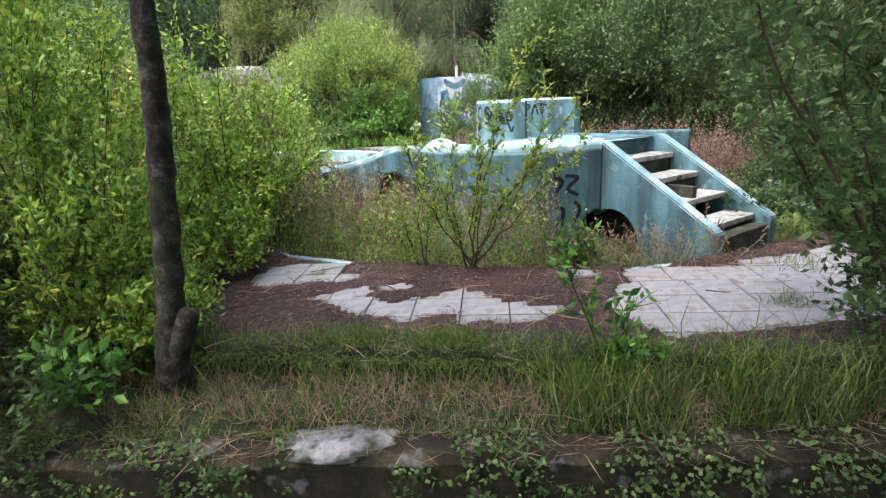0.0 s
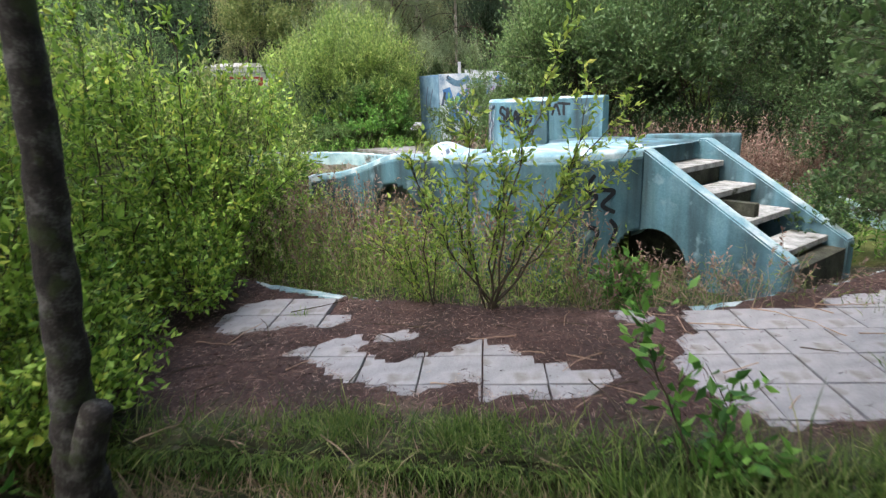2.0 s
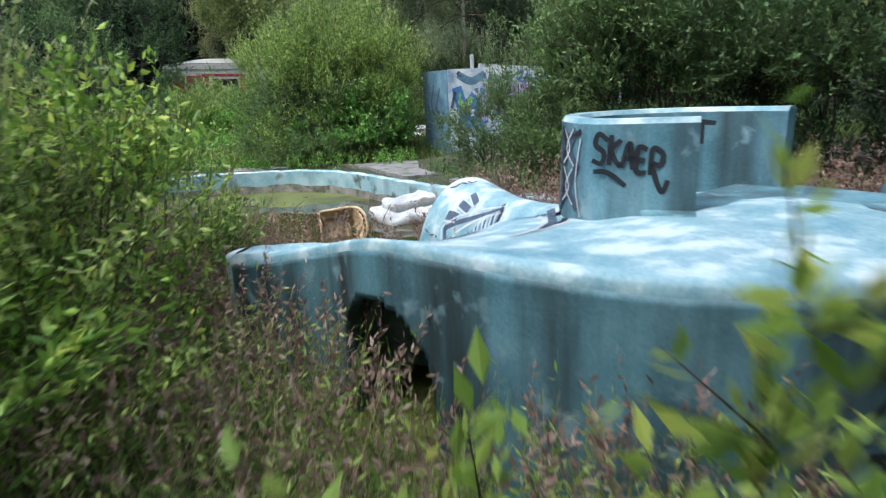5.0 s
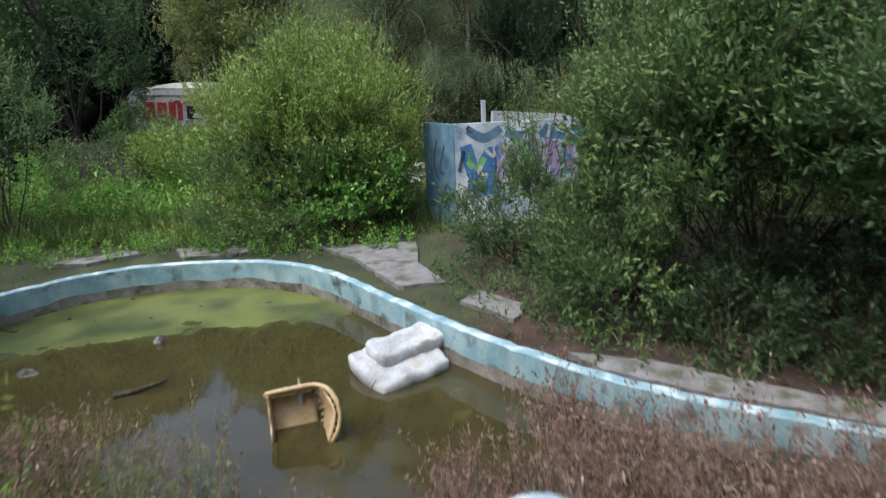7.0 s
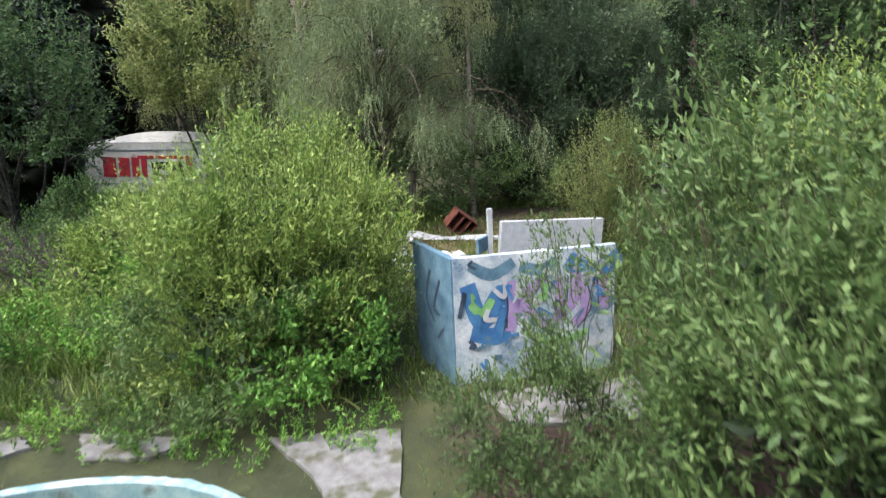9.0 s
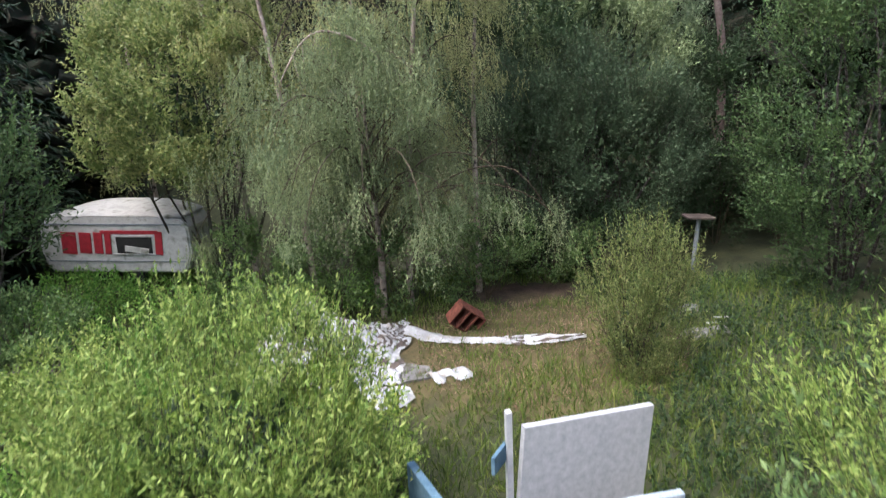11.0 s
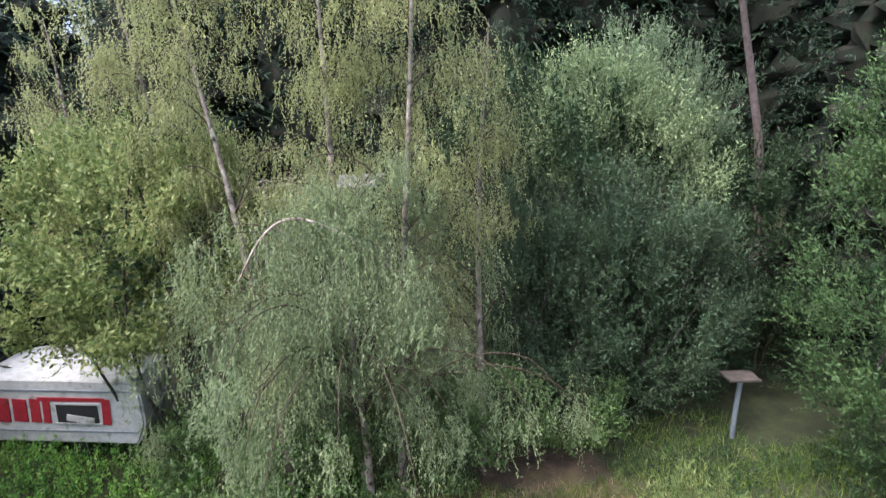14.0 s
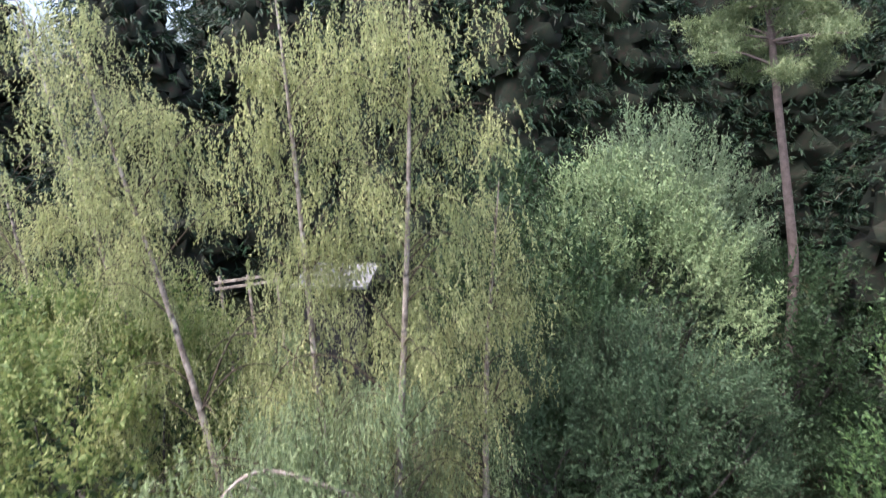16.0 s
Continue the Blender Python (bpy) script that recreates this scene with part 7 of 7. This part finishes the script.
# ---- the clearing ----
def caravan():
    top = thing("caravan", "abandoned white caravan with red lettering patches and a broken window", "caravan", at=(-12.4, 38.6, gz1(-12.0, 38.6) + 0.0))
    z0 = gz1(-12.0, 38.6)

    def put(name, data, mat=None, label="", parent=None):
        ob = part(name, data, mat, parent or top, label)
        if parent is None:
            ob.matrix_basis = pose(0, 0, 0, 0, 2.5, -3)
        return ob

    prof = [(-2.75, 0.75), (-2.95, 1.35), (-2.8, 2.35), (-2.55, 2.62), (-1.6, 2.72), (1.6, 2.72), (2.6, 2.6), (2.85, 2.3), (2.9, 1.3), (2.7, 0.75), (2.55, 0.55), (-2.55, 0.55)]
    bm = bmesh.new()
    sides = [[bm.verts.new((x, y, z)) for x, z in prof] for y in (0.0, 2.1)]
    for k in range(len(prof)):
        m = (k + 1) % len(prof)
        bm.faces.new((sides[0][k], sides[0][m], sides[1][m], sides[1][k]))
    bm.faces.new(sides[0])
    bm.faces.new(sides[1][::-1])
    bmesh.ops.bevel(bm, geom=[e for e in bm.edges if abs(e.verts[0].co.y - e.verts[1].co.y) < 0.1], offset=0.07, segments=3, affect="EDGES")
    body = put("body", bm, PANEL, "dented dirty white panels")
    us, vs = np.linspace(-1, 1, 25), np.linspace(0, 1, 9)
    put("roof", strip_mesh("roof", [[(2.62 * u, 0.02 + 2.06 * v, 2.70 + 0.36 * (1 - abs(u) ** 3) * math.sin(math.pi * (0.06 + 0.44 * v)) ** 1.3) for v in vs] for u in us], PANEL), None, "raised white roof sagging to one side")
    put("window", box((0.75, -0.012, 1.62), (1.35, 0.04, 0.62), 0, 0.01), VOID, "broken dark window")
    put("window_frame", box((0.75, -0.02, 1.97), (1.5, 0.05, 0.06), 0, 0.01), PANEL)
    put("window_frame", box((0.75, -0.02, 1.28), (1.5, 0.05, 0.06), 0, 0.01), PANEL)
    put("loose_panel", box((0.85, -0.05, 1.45), (0.9, 0.03, 0.22), 0, 0.005, (0, 8)), PANEL)
    put("trim_strip", box((0, -0.015, 2.42), (5.3, 0.03, 0.05), 0, 0.008), STEEL)
    put("trim_strip", box((0, -0.015, 1.0), (5.3, 0.03, 0.04), 0, 0.008), STEEL)
    for x, w, h in ((-1.75, 0.62, 0.85), (-1.12, 0.5, 0.8), (-0.62, 0.36, 0.82), (-0.25, 0.26, 0.86), (1.7, 0.30, 0.9)):
        put("red_lettering", box((x, -0.012, 1.7), (w * 0.92, 0.03, h), 0, 0.012, (0, 3)), RED, "faded red lettering patch")
    put("red_lettering", box((0.6, -0.012, 2.12), (2.2, 0.03, 0.14), 0, 0.01), RED)
    for x in (-0.6, 0.6):
        put("wheel", box((x, 0.15, 0.33), (0.6, 0.2, 0.6), 0, 0.14), VOID)
    put("drawbar", box((-3.3, 1.05, 0.5), (1.1, 0.08, 0.08), 0, 0.01), RUST)


caravan()


def awning():
    """A collapsed striped awning: heaped and wrinkled cloth with brown stripes."""
    r = np.random.default_rng(310)
    top = thing("awning_cloth", "collapsed white awning cloth with brown stripes, heaped on the grass", "awning", at=(-3.7, 33.7, gz1(-3.7, 33.7)))
    n = 150
    u, v = np.meshgrid(np.linspace(-1, 1, n), np.linspace(-1, 1, n), indexing="ij")
    ang, rad = np.arctan2(v, u), np.hypot(u, v)
    x, y = u * 2.7 * (1 - 0.12 * np.abs(v)), v * 2.5
    x, y = x + 0.35 * wavy(v, u, 1.2, 50) + 0.5 * (y < 0) * np.abs(v), y + 0.3 * wavy(u, v, 1.1, 51)
    body = np.clip(1.05 - np.hypot((x + 0.3) / 2.5, (y - 0.35) / 1.9), 0, 1)
    z = 0.03 + 1.2 * body**1.2 + 0.12 * np.abs(wavy(x, y, 0.8, 52)) + 0.16 * np.abs(wavy(x * 1.5 + y, y * 0.6, 0.7, 53)) * (0.3 + body)
    z += 0.5 * np.exp(-((x + 0.8) ** 2 + (y - 0.7) ** 2) / 0.35)
    edge = np.maximum(np.abs(u), np.abs(v)) + 0.10 * wavy(u, v, 0.8, 54)
    k = np.arange(n * n).reshape(n, n)
    f = np.stack([k[:-1, :-1], k[1:, :-1], k[1:, 1:], k[:-1, 1:]], -1)
    keep = edge[:-1, :-1] < 0.9
    stripe = (np.sin((u * 1.0 + 0.4 * wavy(u, v, 0.9, 55)) * 46) > 0.15)[:-1, :-1] & (v[:-1, :-1] > -0.45) & ((np.abs(wavy(u, v, 1.3, 56)) > 0.12)[:-1, :-1])
    for nm, m, mat, lb in (("white_cloth", keep & ~stripe, WHITE, ""), ("brown_stripes", keep & stripe, STRIPE, "brown stripes")):
        part(nm, mesh_of(nm, np.stack([x, y, z], -1).reshape(-1, 3), f[m], mat, True), parent=top, label=lb)


awning()


def cloth_strip(pts, width, label, seed, stripes):
    """A twisted strip of cloth lying along the ground."""
    q = spline(pts, 60)
    t = nrm(np.gradient(q, axis=0))
    s = np.stack([-t[:, 1], t[:, 0]], 1)
    r = np.random.default_rng(seed)
    w = width * (0.75 + 0.35 * np.sin(np.linspace(0, 11, 60)))
    rows = []
    for k in np.linspace(-1, 1, 9):
        p = q + s * (w * k / 2)[:, None]
        z = ground_z(p[:, 0], p[:, 1]) + 0.03 + 0.16 * (1 - k * k) * (0.6 + 0.4 * np.sin(np.linspace(0, 17, 60) + 2 * k)) + 0.05 * np.abs(np.sin(np.linspace(0, 40, 60) + 5 * k))
        rows.append(np.concatenate([p, z[:, None]], 1))
    v = np.stack(rows, 1)
    n, k = v.shape[:2]
    a, b = np.meshgrid(np.arange(n - 1), np.arange(k - 1), indexing="ij")
    f = np.stack([a * k + b, (a + 1) * k + b, (a + 1) * k + b + 1, a * k + b + 1], -1)
    band = ((a > 36) & (a < 42) & (b % 2 == 0)) | ((a >= 44) & (b % 3 == 1)) if stripes else np.zeros_like(a, bool)
    ob = tagged(part("cloth_strip", mesh_of("cloth_strip", v.reshape(-1, 3), f[~band], WHITE, True)), label, "cloth")
    if stripes:
        tagged(part("brown_stripes", mesh_of("brown_stripes", v.reshape(-1, 3), f[band], STRIPE, True), parent=ob), kind="stuff")


cloth_strip([(-1.4, 35.3), (-0.4, 34.5), (0.6, 34.1), (1.4, 33.95), (2.1, 34.0), (3.2, 34.0), (4.3, 34.15)], 0.62, "long twisted strip of white awning with striped end", 311, True)
cloth_strip([(-0.5, 31.7), (0.0, 32.0), (0.65, 31.95)], 0.75, "scrap of white awning cloth on the grass", 312, False)
cloth_strip([(-3.6, 31.6), (-2.6, 31.4), (-1.6, 30.9), (-1.0, 30.6)], 1.2, "trailing white awning cloth", 313, False)
slab([(-1.7, 33.0), (-0.6, 32.5), (-0.4, 31.9), (-1.3, 31.6)], "grey concrete patch in the grass", 408)


def rusty_crate():
    top = thing("metal_crate", "rusty brown metal crate tipped on its edge", "crate", at=(0.62, 35.2, gz1(0.62, 35.2)))
    m = pose(0, 0, 0.42, 18, 38, 24)
    for nm, c, s in (("base", (0, 0.25, 0), (1.0, 0.04, 0.72)), ("side", (-0.5, 0, 0), (0.04, 0.5, 0.72)), ("side", (0.5, 0, 0), (0.04, 0.5, 0.72)), ("side", (0, 0, 0.36), (1.0, 0.5, 0.04)), ("side", (0, 0, -0.36), (1.0, 0.5, 0.04)),
                     ("rib", (-0.17, -0.02, 0), (0.05, 0.5, 0.74)), ("rib", (0.17, -0.02, 0), (0.05, 0.5, 0.74))):
        part(nm, box(c, s, 0, 0.008), RUST, top).matrix_basis = m


rusty_crate()


def bird_table():
    x, y = 9.85, 39.4
    top = thing("post_table", "grey steel post with a flat board on top", "post", at=(x, y, gz1(x, y)))
    g = Geo()
    g.tube([(0, 0, 0), (0.06, 0, 1.2), (0.14, 0, 2.25)], 0.09, 10)
    part("post", g.mesh("post", STEEL, True), parent=top)
    part("board", box((0.10, 0, 2.3), (1.1, 0.7, 0.07), 5, 0.015, (3, 4)), STRIPE, top)


bird_table()
for k, (x, y, s) in enumerate(((8.2, 35.7, 0.55), (7.7, 33.8, 0.5), (8.4, 34.0, 0.4))):
    rock((x, y, gz1(x, y)), (s, s * 0.7, s * 0.4), 10.0 + k, CONCRETE, "rubble_stone", "lump of grey concrete rubble in the grass")
for k, (x, y, a) in enumerate(((8.5, 34.5, 20), (8.9, 34.8, 10))):
    tagged(part("board_scrap", box((x, y, gz1(x, y) + 0.06), (0.6, 0.1, 0.03), a, 0.004, (0, 5)), PALE), "scrap of pale board in the grass", "board")


def far_shed():
    x, y, z0 = -6.2, 50.5, gz1(-6.2, 50.5)
    top = thing("shed", "pale roofed shed with a wooden rail behind the birches", "shed", at=(x, y, z0))
    h = 7.9 - z0
    part("wall", box((1.6, 1.2, h / 2), (3.0, 2.0, h), -8, 0.02), VOID, top)
    part("roof", box((1.6, 1.1, h + 0.12), (3.6, 2.8, 0.16), -8, 0.03, (6, 0)), CONCRETE, top)
    for z in (h + 0.45, h + 0.15):
        part("rail", box((-2.3, 0.2, z), (3.0, 0.08, 0.12), 6, 0.01, (0, -4)), BIRCH, top)
    for dx in (-3.6, -2.3, -1.0):
        part("rail_post", box((dx, 0.25, (h + 0.6) / 2), (0.12, 0.12, h + 0.6), 0, 0.01), BIRCH, top)


far_shed()

# ---- paving tiles of the deck, laid last ----
PITCH = 0.457
yaw = -5.0
e1, e2 = np.array([math.cos(radians(yaw)), math.sin(radians(yaw))]), np.array([-math.sin(radians(yaw)), math.cos(radians(yaw))])
bm = box((0, 0, 0), (PITCH - 0.012, PITCH - 0.012, 0.06), 0, 0.006)
tile_me = bpy.data.meshes.new("tile")
bm.to_mesh(tile_me)
bm.free()
tile_me.materials.append(TILE)
pave = tagged(new("pavement"), "pale square paving half buried in needle litter", "pavement", kind="structure")
tr = random.Random(9)
for j in range(-6, 4):
    for i in range(-6, 16):
        off = 0.24 if j < -1 else 0.0
        p = np.array([-1.68, 6.63]) + e1 * (i + 0.5 + off) * PITCH + e2 * (j + 0.5) * PITCH
        corners = p + np.array([[0, 0], [0.2, 0.2], [-0.2, 0.2], [0.2, -0.2], [-0.2, -0.2]])
        if p[1] < kerb_y(p[0]) + 0.3 or pool_side(corners[:, 0], corners[:, 1]).min() < 0.12 or bare(corners[:, 0], corners[:, 1]).max() < -0.12 or p[0] > 5.2:
            continue
        ob = new("tile", tile_me)
        ob.parent = pave
        ob.location = (p[0], p[1], -0.03 + tr.uniform(-0.004, 0.004))
        ob.rotation_euler = (tr.uniform(-0.01, 0.01), tr.uniform(-0.01, 0.01), radians(yaw + tr.uniform(-0.6, 0.6)))
